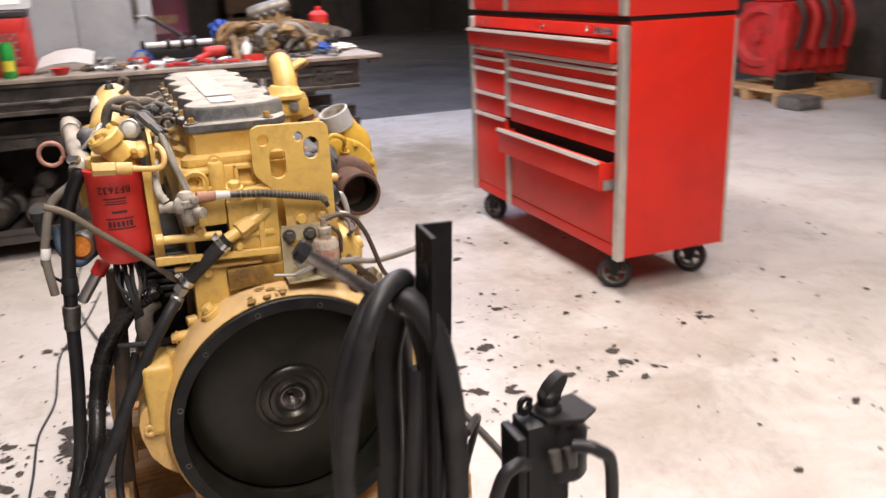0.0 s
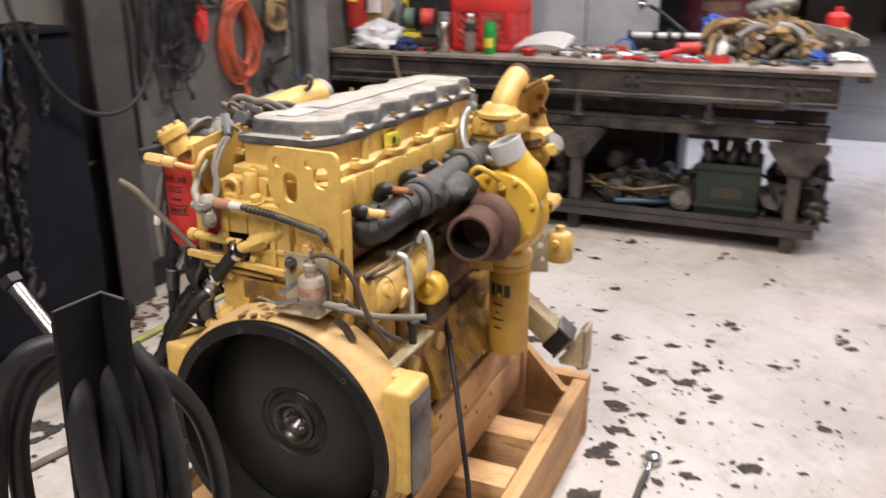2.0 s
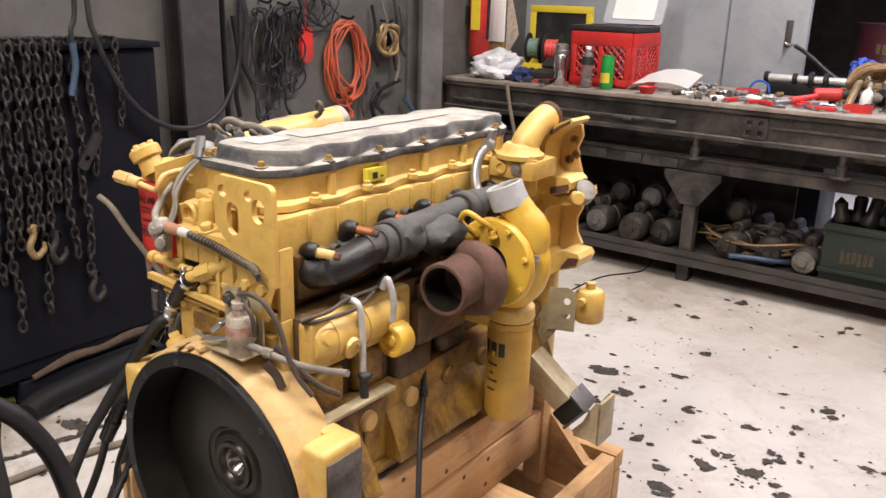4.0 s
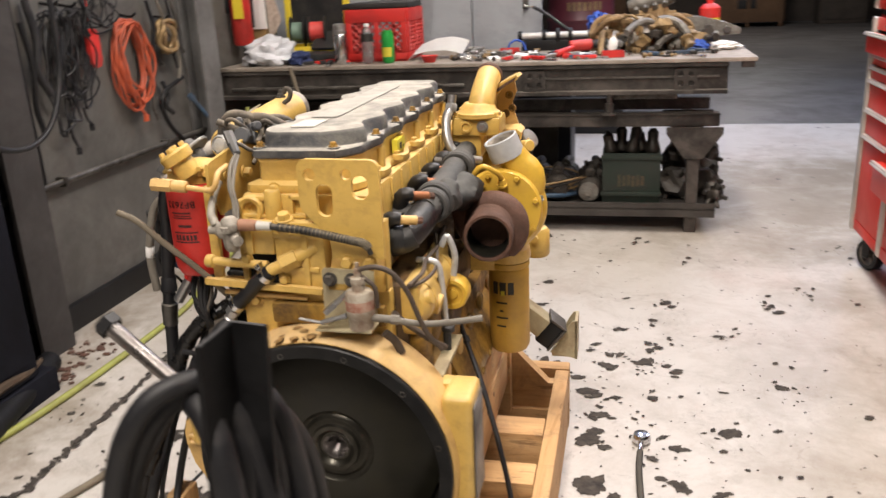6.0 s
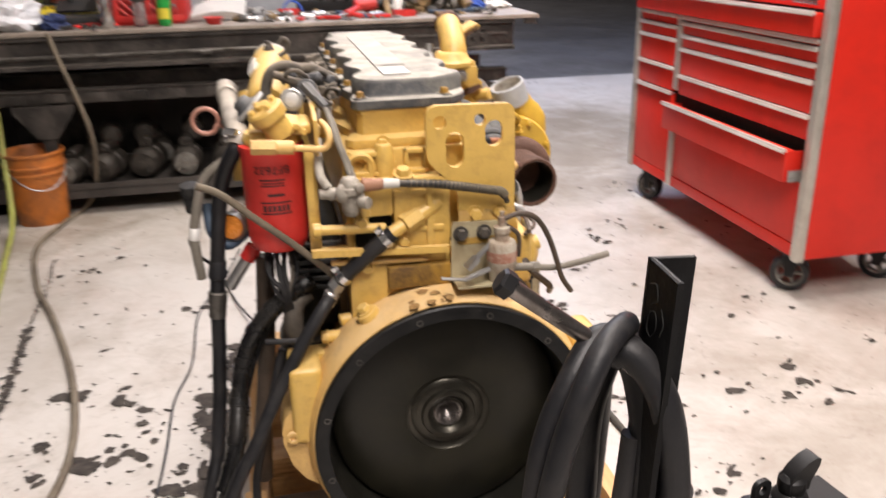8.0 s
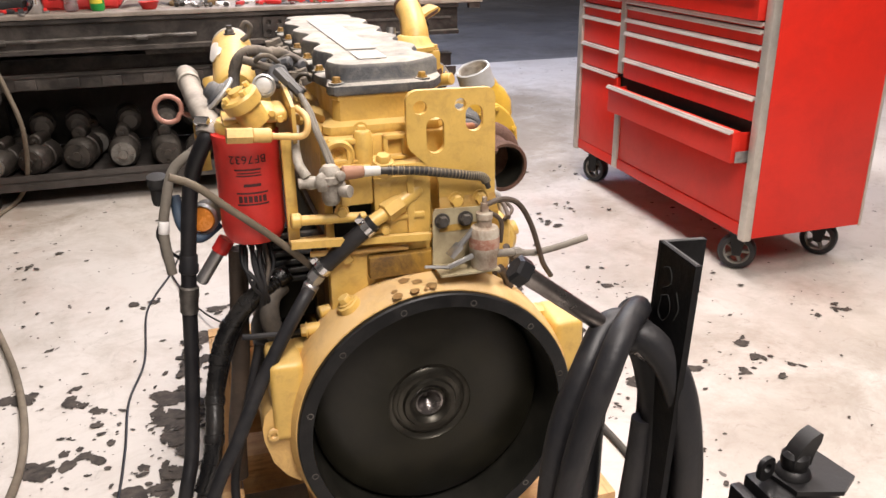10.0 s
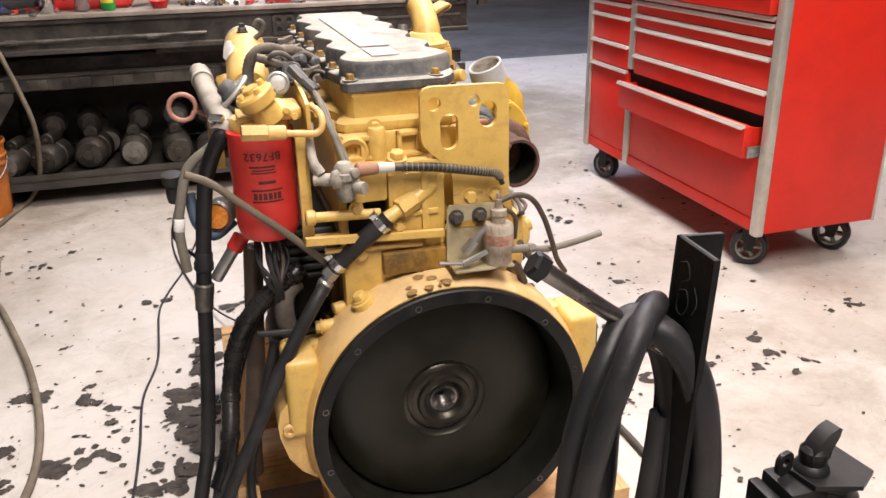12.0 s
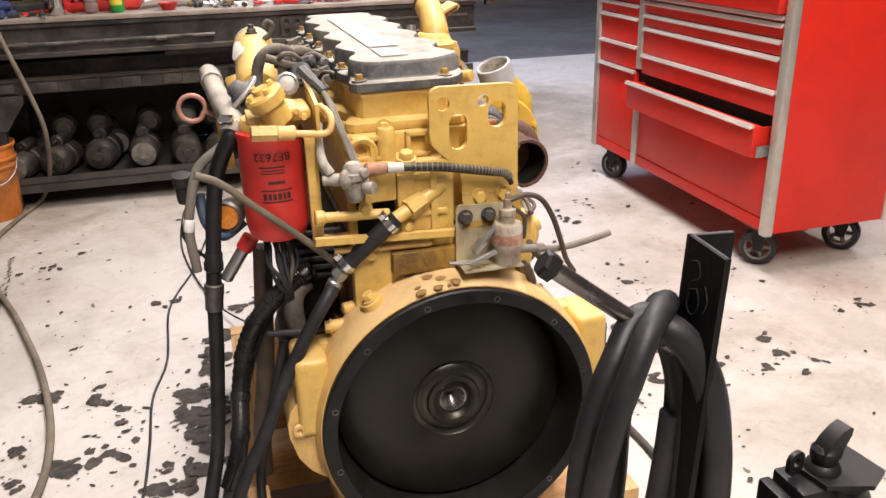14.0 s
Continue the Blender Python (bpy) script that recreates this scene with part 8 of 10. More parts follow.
lathe(bm, (-0.345, 0.265, 0.82), (-0.3, -1, 0.1), [(0.018, 0), (0.026, 0.01), (0.028, 0.05), (0.024, 0.055)], 22)
lens = part("sight_bowl", bm, STEEL, E)
bm = B()
lathe(bm, (-0.359, 0.22, 0.824), (-0.3, -1, 0.1), [(0.0238, 0), (0.021, 0.005), (0, 0.009)], 22)
part("amber_face", bm, AMBER, lens, "amber glass bowl")
bm = B()
lathe(bm, (-0.424, 0.25, 0.85), (0, -0.2, 1), [(0, 0), (0.012, 0), (0.0135, 0.008), (0.0135, 0.032), (0.0165, 0.035), (0.0165, 0.052), (0, 0.056)], 18)
part("plastic_cap", bm, DARKPLASTIC, E, "dark plastic capped connector")
bm = B()
rod(bm, (-0.335, 0.20, 0.772), (-0.374, 0.20, 0.715), 0.011, seg=14, bev=0.003)
part("silver_tube_end", bm, STEEL, E, "cut bright tube end")
bm = B()
rod(bm, (-0.322, 0.20, 0.79), (-0.337, 0.20, 0.768), 0.0145, seg=14)
part("red_collar", bm, REDPLASTIC, E)
wires = random.Random(3)
for k in range(8):
    x0 = -0.300 + 0.006 * k
    pts = [(x0, 0.16, 0.80), (x0 + wires.uniform(-0.004, 0.008), 0.14, 0.76), (-0.278 + wires.uniform(-0.012, 0.012), 0.13, 0.725), (-0.272 + wires.uniform(-0.008, 0.008), 0.14, 0.69), (-0.275 + wires.uniform(-0.006, 0.008), 0.16, 0.655)]
    bm = B()
    tube(bm, pts, wires.uniform(0.0025, 0.005), 7, 5)
    part("wire_lead", bm, CABLE if k == 6 else RUBBER, E)
bm = B()
tube(bm, [(-0.40, 0.25, 0.86), (-0.393, 0.225, 0.815), (-0.368, 0.22, 0.79), (-0.33, 0.23, 0.81)], 0.0095, 12)
part("blue_hose", bm, BLUEHOSE, E, "short blue rubber hose")


# ---- wooden crate base under the engine ----
crate = thing("engine_crate", "rough pine crate base nailed from beams and boards", "crate", (0, 0.5, 0))


def plank(x0, x1, y0, y1, z0, z1, name="beam", m=None):
    bm = B()
    box(bm, x0, x1, y0, y1, z0, z1, 0.004, m)
    return part(name, bm, WOODX if x1 - x0 > y1 - y0 else WOODZ if z1 - z0 > y1 - y0 else WOOD, crate)


for s in (-1, 1):
    plank(s * 0.165, s * 0.215, 0.135, 0.86, 0.328, 0.415, "cradle_beam")
    plank(s * 0.168, s * 0.220, 0.10, 0.90, 0.206, 0.323, "cradle_beam")
    plank(s * 0.350, s * 0.390, 0.05, 1.01, 0.0965, 0.197, "outer_rail")
    plank(s * 0.347, s * 0.388, 0.05, 1.01, 0.0, 0.095, "runner")
plank(-0.05, 0.05, 0.03, 1.08, 0.0, 0.095, "runner")
for y in (0.02, 0.22):
    plank(-0.345, 0.345, y, y + 0.10, 0.096, 0.118 if y > 0.05 else 0.119, "deck_board")
plank(-0.30, 0.30, 0.03, 0.12, 0.12, 0.215, "cross_beam")
plank(-0.346, 0.349, 0.40, 0.49, 0.10, 0.202, "cross_beam")
plank(-0.346, 0.349, 0.62, 0.71, 0.10, 0.202, "cross_beam")
plank(-0.346, 0.349, 0.925, 0.965, 0.0, 0.105, "cross_beam")
plank(-0.390, 0.390, 1.012, 1.062, 0.150, 0.200, "end_board")
plank(-0.390, 0.390, 1.012, 1.052, 0.0, 0.146, "end_board")
plank(0.175, 0.228, 0.895, 0.935, 0.106, 0.43, "stake")
plank(-0.375, -0.335, 0.43, 0.49, 0.186, 0.46, "stake")
plank(-0.385, -0.345, 0.06, 0.12, 0.186, 0.33, "stake")
bm = B()
slab(bm, [(0.180, 0.34), (0.230, 0.298), (0.334, 0.188), (0.349, 0.188), (0.349, 0.107), (0.180, 0.107)], 0.035, pose(0, 0.972, 0, 90, 0, 0), bev=0.002)
part("gusset_board", bm, WOODX, crate)
nails = random.Random(12)
for k in range(12):
    bm = B()
    y, z = nails.uniform(0.12, 0.88), nails.choice([0.235, 0.30, 0.345, 0.40])
    lathe(bm, (0.2195 if z < 0.325 else 0.2145, y, z), (1, 0, 0), [(0.006, 0), (0.0055, 0.0015), (0, 0.002)], 10)
    part("nail_head", bm, RUST, crate, "rusty nail head")
# cream mounting arm at the front corner, with its black rubber cushion
mount = thing("mount_arm", "cream steel mounting arm with black rubber cushion beside the engine", "engine mount", (0.35, 0.82, 0.40))
AM = Matrix.Translation((0.325, 0.808, 0.438)) @ pose(0, 0, 0, 0, 40, 8)
bm = B()
box(bm, -0.125, 0.012, -0.036, 0.036, -0.028, 0.028, 0.006, AM)
part("arm", bm, CREAM, mount)
bm = B()
box(bm, 0.012, 0.052, -0.036, 0.036, -0.038, 0.032, 0.004, AM)
part("cushion", bm, BLACK, mount, "black rubber cushion")
bm = B()
box(bm, 0.006, 0.060, -0.040, 0.040, 0.033, 0.039, 0.002, AM)
box(bm, 0.053, 0.060, -0.040, 0.040, -0.040, 0.032, 0.002, AM)
part("cushion_plate", bm, GREASE, mount, "bare grey steel clamp plate")
bm = B()
slab(bm, [(0.352, 0.352), (0.424, 0.336), (0.424, 0.446), (0.412, 0.446), (0.398, 0.425), (0.380, 0.385)], 0.006, pose(0, 0.812, 0, 90, 0, 0))
slab(bm, [(0.352, 0.352), (0.424, 0.336), (0.424, 0.446), (0.412, 0.446), (0.398, 0.425), (0.380, 0.385)], 0.006, pose(0, 0.880, 0, 90, 0, 0))
box(bm, 0.418, 0.426, 0.806, 0.880, 0.335, 0.447, 0.001)
box(bm, 0.356, 0.424, 0.812, 0.874, 0.338, 0.352, 0.001)
part("end_bracket", bm, CREAM, mount, "cream folded end bracket, open at the top")
bm = B()
box(bm, 0.20, 0.34, 0.55, 0.58, 0.012, 0.022, 0.003)
box(bm, 0.215, 0.25, 0.545, 0.585, 0.022, 0.05, 0.004)
part("metal_strap", bm, STEEL, crate, "bright steel strap between the boards")

# ---- hoses hanging at the engine ----
SILVER = surface("dusty_tan_hose", (0.24, 0.215, 0.185), 0.6, metal=0.0, vary=0.4, dirt=(0.05, 0.045, 0.042), dirt_amount=0.75, dirt_scale=9, dust=(0.46, 0.41, 0.35), dust_amount=0.9)
HOSES = [
    ("black_hose", "black rubber hose hanging down beside the fuel filter", RUBBER, 0.0135, [(-0.329, 0.178, 0.991), (-0.334, 0.166, 0.981), (-0.341, 0.167, 0.969), (-0.357, 0.18, 0.936), (-0.368, 0.194, 0.90), (-0.375, 0.2, 0.865), (-0.384, 0.2, 0.804), (-0.396, 0.2, 0.699), (-0.404, 0.2, 0.602), (-0.411, 0.195, 0.53), (-0.422, 0.175, 0.439), (-0.431, 0.155, 0.386), (-0.446, 0.13, 0.336), (-0.48, 0.10, 0.21), (-0.53, 0.05, 0.07), (-0.62, -0.02, 0.016)]),
    ("silver_hose", "dusty tan intake hose with a bright clamp behind the filter", SILVER, 0.0195, [(-0.352, 0.56, 1.010), (-0.357, 0.535, 1.018), (-0.356, 0.50, 1.021), (-0.349, 0.42, 1.006), (-0.340, 0.30, 1.0), (-0.331, 0.21, 0.997), (-0.329, 0.175, 0.990), (-0.334, 0.165, 0.980)]),
    ("heater_line", "dusty black hose from the steel union down to the floor", RUBBER, 0.0120, [(-0.2, 0.088, 0.725), (-0.217, 0.07, 0.710), (-0.256, 0.055, 0.656), (-0.296, 0.04, 0.592), (-0.323, 0.025, 0.545), (-0.352, 0.01, 0.492), (-0.381, 0.0, 0.446), (-0.42, -0.02, 0.36), (-0.47, -0.05, 0.22), (-0.53, -0.09, 0.07), (-0.61, -0.14, 0.014)]),
    ("ribbed_harness", "taped and corrugated black harness hanging to the floor", TAPE, 0.0165, [(-0.225, 0.165, 0.728), (-0.248, 0.16, 0.719), (-0.281, 0.155, 0.701), (-0.321, 0.15, 0.665), (-0.352, 0.145, 0.615), (-0.372, 0.12, 0.545), (-0.382, 0.08, 0.484), (-0.394, 0.06, 0.436), (-0.413, 0.05, 0.392)]),
    ("harness_tail", "thin black wire tails under the harness", RUBBER, 0.009, [(-0.412, 0.05, 0.395), (-0.43, 0.04, 0.33), (-0.455, 0.02, 0.25), (-0.50, -0.02, 0.12), (-0.57, -0.07, 0.012)]),
    ("thin_cable", "thin black cable beside the harness", RUBBER, 0.005, [(-0.27, 0.17, 0.70), (-0.325, 0.165, 0.62), (-0.355, 0.15, 0.546), (-0.375, 0.12, 0.47), (-0.39, 0.08, 0.38), (-0.39, 0.05, 0.311), (-0.36, 0.02, 0.22), (-0.30, 0.0, 0.18)]),
    ("dusty_pipe", "dusty tan pipe slanting out behind the filter", TANHOSE, 0.0062, [(-0.398, 0.08, 0.943), (-0.362, 0.085, 0.924), (-0.315, 0.09, 0.88), (-0.257, 0.1, 0.826), (-0.204, 0.105, 0.772), (-0.177, 0.11, 0.74)]),
    ("grey_conduit", "grey conduit hanging beside the black hose", GREYHOSE, 0.0085, [(-0.33, 0.22, 0.965), (-0.359, 0.2, 0.949), (-0.395, 0.2, 0.919), (-0.414, 0.2, 0.861), (-0.423, 0.2, 0.812), (-0.419, 0.2, 0.738)]),
    ("flank_pipe", "dirty brown pipe standing along the engine flank", BROWNWIRE, 0.017, [(-0.305, 0.2, 0.77), (-0.308, 0.2, 0.733), (-0.316, 0.2, 0.634), (-0.326, 0.2, 0.518), (-0.344, 0.2, 0.397), (-0.35, 0.2, 0.30)]),
    ("lower_cable", "black cable sagging below the starter", RUBBER, 0.008, [(-0.29, 0.12, 0.62), (-0.33, 0.10, 0.48), (-0.36, 0.08, 0.36), (-0.34, 0.0, 0.26), (-0.27, -0.04, 0.23), (-0.20, -0.02, 0.24)]),
]
for name, label, mat, r, pts in HOSES:
    bm = B()
    tube(bm, pts, r, 12, 8 if name != "ribbed_harness" else 12, ribs=0.0012 if name == "ribbed_harness" else 0.0)
    h = solo(name, bm, mat, label, "hose" if "hose" in name or "line" in name else "cable")
    if name == "black_hose":
        bm = B()
        lathe(bm, (-0.388, 0.2, 0.770), (-0.11, 0.0, -1), [(0.0138, 0), (0.0155, 0.003), (0.0155, 0.018), (0.017, 0.02), (0.017, 0.032), (0.0138, 0.035)], 18)
        part("upper_ferrule", bm, RUBBER, h)
        bm = B()
        lathe(bm, (-0.3945, 0.2, 0.712), (-0.11, 0.0, -1), [(0.0138, 0), (0.0172, 0.003), (0.0172, 0.022), (0.0160, 0.024), (0.0165, 0.032), (0.0155, 0.034), (0.0160, 0.050), (0.0138, 0.052)], 12)
        part("hex_fitting", bm, GREASE, h, "steel hex hose fitting")
    if name == "ribbed_harness":
        path = spline(pts, 12)
        for k in range(8, len(path) - 4, 11):
            bm = B()
            d = (path[k + 1] - path[k - 1]).normalized()
            lathe(bm, path[k] - d * 0.008, d, [(0.0160, 0), (0.0178, 0.001), (0.0182, 0.008), (0.0177, 0.015), (0.0160, 0.016)], 14)
            part("tape_band", bm, TAPE, h, "shiny band of black tape")
    if name == "silver_hose":
        bm = B()
        lathe(bm, (-0.3535, 0.47, 1.0165), (0.09, -0.97, -0.19), [(0.0198, 0), (0.0212, 0.001), (0.0212, 0.012), (0.0198, 0.013)], 22)
        part("hose_band", bm, PALEGREY, h)
        bm = B()
        lathe(bm, (-0.3295, 0.177, 0.990), (-0.35, -0.55, -0.75), [(0.0192, -0.005), (0.0210, -0.005), (0.0210, 0.007), (0.0192, 0.007)], 22)
        box(bm, -0.012, 0.012, 0.020, 0.030, -0.006, 0.006, 0.001, frame_to((-0.3295, 0.177, 0.990), (-0.35, -0.55, -0.75)))
        part("worm_clamp", bm, BRIGHT, h, "bright worm-drive clamp")
    if name == "grey_conduit":
        bm = B()
        lathe(bm, (-0.4195, 0.2, 0.835), (-0.15, 0, -1), [(0.0088, 0), (0.0094, 0.001), (0.0094, 0.022), (0.0088, 0.023)], 14)
        part("white_tape", bm, PAPER, h, "band of white tape")

# dipstick tube down the right flank
bm = B()
tube(bm, [(0.150, 0.475, 0.70), (0.160, 0.462, 0.65), (0.176, 0.440, 0.605), (0.200, 0.409, 0.560), (0.238, 0.352, 0.504), (0.262, 0.319, 0.453), (0.294, 0.276, 0.366), (0.318, 0.25, 0.271), (0.333, 0.225, 0.14), (0.36, 0.13, 0.012)], 0.006, 10)
lathe(bm, (0.196, 0.415, 0.568), (0.55, -0.75, -0.8), [(0.006, 0), (0.009, 0.002), (0.009, 0.016), (0.006, 0.018)], 12)
solo("black_drain_hose", bm, RUBBER, "thin black hose hanging down the engine flank", "hose")

DUSTYSTEEL = surface("bare_worn_steel", (0.08, 0.077, 0.078), 0.6, metal=0.2, vary=0.4, bump=0.3)
POST = surface("scuffed_black_steel", (0.0065, 0.0065, 0.007), 0.55, vary=0.4, dirt=(0.015, 0.015, 0.016), dirt_amount=0.5, dirt_scale=9, bump=0.25, scratch=(0.06, 0.06, 0.06), spec=0.15)
# ---- hose stand in front of the engine ----
stand = thing("hose_stand", "black angle-iron stand with a big bolt and draped rubber hose", "stand", (0.11, -0.5, 0))
C = Vector((0.107, -0.466, 0))
A2, B2 = Vector((0.157, -0.473, 0)), Vector((0.103, -0.541, 0))
bm = B()


def flange(bm, p, q, thick, z0, z1):
    d = (q - p).normalized()
    n = Vector((-d.y, d.x, 0)) * thick
    vs = [bm.verts.new((v.x, v.y, z)) for z in (z0, z1) for v in (p, q, q + n, p + n)]
    for f in ((0, 1, 2, 3), (4, 5, 6, 7), (0, 1, 5, 4), (1, 2, 6, 5), (2, 3, 7, 6), (3, 0, 4, 7)):
        bm.faces.new([vs[i] for i in f])


LEAN_POST = 0.045
flange(bm, C, A2, -0.007, 0.012, 0.980)
flange(bm, C, B2, 0.007, 0.012, 0.980)
for v in bm.verts:
    v.co.x -= LEAN_POST * (0.980 - v.co.z)
part("angle_post", bm, POST, stand, "black painted angle-iron post with chalk marks")
for p, q in ((C, A2), (C, B2)):
    d = (q - p).normalized()
    n = Vector((-d.y, d.x, 0)) * (-0.0035 if q is A2 else 0.0035)
    bm = B()
    tube(bm, [p + n + d * 0.002 + Vector((0, 0, 0.9795)), (p + q) / 2 + n + Vector((0, 0, 0.9797)), q + n - d * 0.002 + Vector((0, 0, 0.9795))], 0.0018, 6, 3)
    part("worn_rim", bm, DUSTYSTEEL, stand, "bare worn top edge of the post")
CHALK = surface("faint_chalk", (0.026, 0.026, 0.026), 0.9, vary=0.5, scale=60, dirt=(0.012, 0.012, 0.012), dirt_amount=0.8, dirt_scale=80, bump=0.1)
cd = (B2 - C).normalized()
cn = Vector((cd.y, -cd.x, 0))
if cn.dot(Vector((-1, -0.3, 0))) < 0:
    cn = -cn
for strokes in ([(0.016, 0.955), (0.030, 0.960), (0.036, 0.945), (0.022, 0.935)], [(0.020, 0.925), (0.034, 0.93), (0.040, 0.915), (0.030, 0.90), (0.018, 0.905), (0.020, 0.925)], [(0.048, 0.94), (0.056, 0.925), (0.050, 0.91)], [(0.024, 0.885), (0.026, 0.865)], [(0.018, 0.876), (0.032, 0.874)]):
    bm = B()
    tube(bm, [C + cd * a + cn * 0.0002 + Vector((-LEAN_POST * (0.980 - z), 0, z)) for a, z in strokes], 0.0009, 5, 3)
    part("chalk_stroke", bm, CHALK, stand, "faint chalk stroke")
bm = B()
box(bm, -0.04, 0.24, -0.62, -0.36, 0, 0.012, 0.003)
part("base_plate", bm, BLACK, stand)
bm = B()
p0, p1 = Vector((-0.054, -0.465, 0.968)), Vector((0.085, -0.484, 0.862))
lathe(bm, p0, p1 - p0, [(0, 0.0), (0.0125, 0.0), (0.0100, 0.012), (0.0095, 0.05), (0.0092, 0.19), (0, 0.19)], 24)
shaft = part("bolt_shaft", bm, SHAFT, stand, "long oily steel bolt shaft")
bm = B()
lathe(bm, p0, p1 - p0, [(0, -0.005), (0.012, -0.005), (0.0158, -0.002), (0.0158, 0.011), (0.0, 0.012)], 6)
part("bolt_head", bm, BLACK, stand, "black hex bolt head")
LOOPS = [
    (0.0138, [(-0.02, -0.53, 0.30), (-0.045, -0.555, 0.50), (-0.042, -0.555, 0.65), (-0.029, -0.553, 0.743), (-0.013, -0.55, 0.815), (0.007, -0.545, 0.868), (0.030, -0.530, 0.903), (0.055, -0.508, 0.915), (0.078, -0.484, 0.912), (0.092, -0.452, 0.892), (0.10, -0.41, 0.845), (0.112, -0.36, 0.79), (0.125, -0.325, 0.70), (0.125, -0.31, 0.55), (0.10, -0.33, 0.30), (0.06, -0.36, 0.03)]),
    (0.0150, [(0.070, -0.474, 0.893), (0.055, -0.476, 0.896), (0.040, -0.479, 0.889), (0.012, -0.500, 0.862), (-0.013, -0.510, 0.815), (-0.028, -0.518, 0.757), (-0.034, -0.520, 0.65), (-0.030, -0.51, 0.45), (0.0, -0.48, 0.06)]),
    (0.0175, [(0.066, -0.492, 0.884), (0.077, -0.502, 0.887), (0.096, -0.515, 0.865), (0.110, -0.527, 0.83), (0.119, -0.535, 0.774), (0.126, -0.537, 0.69), (0.125, -0.535, 0.55), (0.11, -0.53, 0.35), (0.09, -0.52, 0.06)]),
    (0.0205, [(0.070, -0.464, 0.866), (0.080, -0.468, 0.874), (0.100, -0.47, 0.862), (0.115, -0.47, 0.817), (0.126, -0.47, 0.769), (0.134, -0.472, 0.711), (0.134, -0.475, 0.62), (0.115, -0.48, 0.42), (0.08, -0.48, 0.2), (0.03, -0.47, 0.03)]),
    (0.0200, [(0.105, -0.425, 0.858), (0.098, -0.405, 0.842), (0.086, -0.40, 0.80), (0.076, -0.40, 0.761), (0.072, -0.40, 0.70), (0.070, -0.40, 0.60), (0.05, -0.40, 0.40), (0.0, -0.41, 0.05)]),
    (0.0170, [(0.090, -0.445, 0.878), (0.112, -0.443, 0.850), (0.128, -0.444, 0.790), (0.130, -0.445, 0.730), (0.126, -0.446, 0.640), (0.11, -0.45, 0.45), (0.07, -0.44, 0.05)]),
    (0.0160, [(0.100, -0.430, 0.885), (0.130, -0.425, 0.840), (0.148, -0.425, 0.770), (0.155, -0.425, 0.690), (0.15, -0.43, 0.55), (0.12, -0.43, 0.30), (0.10, -0.42, 0.04)]),
    (0.0135, [(0.094, -0.488, 0.775), (0.090, -0.490, 0.73), (0.084, -0.492, 0.675), (0.076, -0.492, 0.58), (0.08, -0.48, 0.30), (0.14, -0.44, 0.03)]),
    (0.0190, [(0.086, -0.462, 0.872), (0.100, -0.472, 0.85), (0.108, -0.485, 0.80), (0.110, -0.500, 0.74), (0.106, -0.505, 0.66), (0.095, -0.505, 0.54), (0.075, -0.50, 0.30), (0.03, -0.50, 0.03)]),
]
for r, pts in LOOPS:
    bm = B()
    tube(bm, pts, r, 14, 8)
    hose = solo("draped_hose", bm, RUBBER, "thick black rubber hose looped over the stand", "hose", group="hoses on the stand")
    bm = B()
    e, d = Vector(pts[-1]), (Vector(pts[-1]) - Vector(pts[-2])).normalized()
    lathe(bm, e - d * 0.05, d, [(r, 0), (r + 0.003, 0.002), (r + 0.003, 0.05), (r * 0.7, 0.052), (0, 0.052)], 14)
    part("hose_end", bm, GREASE, hose, "crimped steel hose end")
for pts, r in (([(0.16, -0.50, 0.66), (0.20, -0.44, 0.645), (0.215, -0.40, 0.60), (0.20, -0.36, 0.45), (0.16, -0.34, 0.1)], 0.006), ([(0.27, 0.14, 0.40), (0.26, 0.05, 0.36), (0.22, -0.1, 0.30), (0.18, -0.3, 0.28), (0.15, -0.45, 0.24)], 0.007)):
    bm = B()
    tube(bm, pts, r, 9)
    solo("thin_hose", bm, RUBBER, "thin black cable trailing behind the stand", "cable", group="cables by the stand")

# black clamp pillar
cl = thing("clamp_pillar", "black steel pillar with a top plate and pivot lever", "clamp", (0.27, -0.53, 0))
bm = B()
box(bm, 0.232, 0.300, -0.555, -0.50, 0.036, 0.70, 0.004)
box(bm, 0.213, 0.228, -0.56, -0.50, 0.30, 0.69, 0.003)
part("pillar", bm, BLACK, cl)
bm = B()
slab(bm, [(0.252, -0.505), (0.262, -0.556), (0.314, -0.572), (0.346, -0.552), (0.338, -0.496)], 0.006, pose(0, 0, 0.701), bev=0.001)
part("top_plate", bm, BLACK, cl)
bm = B()
lathe(bm, (0.302, -0.532, 0.60), (0, 0, 1), [(0, 0), (0.033, 0), (0.036, 0.006), (0.036, 0.075), (0.031, 0.082), (0.031, 0.092), (0.034, 0.095), (0.034, 0.1005), (0, 0.1005)], 28)
part("pivot_drum", bm, BLACK, cl)
bm = B()
lathe(bm, (0.280, -0.525, 0.708), (0, 0, 1), [(0.021, 0), (0.019, 0.006), (0.015, 0.009), (0.0155, 0.014), (0.0165, 0.016), (0.016, 0.026), (0.011, 0.031), (0, 0.032)], 22)
part("pivot_neck", bm, BLACK, cl)
bm = B()
slab(bm, [(-0.015, 0.0), (0.013, 0.0), (0.015, 0.012), (0.024, 0.028), (0.025, 0.038), (0.020, 0.041), (0.008, 0.037), (-0.006, 0.026), (-0.016, 0.010)], 0.020, pose(0.281, -0.516, 0.722, 90, 0, 8), bev=0.003)
part("pivot_lever", bm, BLACK, cl)
bm = B()
slab(bm, rounded(-0.013, 0.013, 0, 0.03, 0.01), 0.006, pose(0.243, -0.518, 0.704, 90, 0, 15), holes=[(0, 0.017, 0.006, 0.006)])
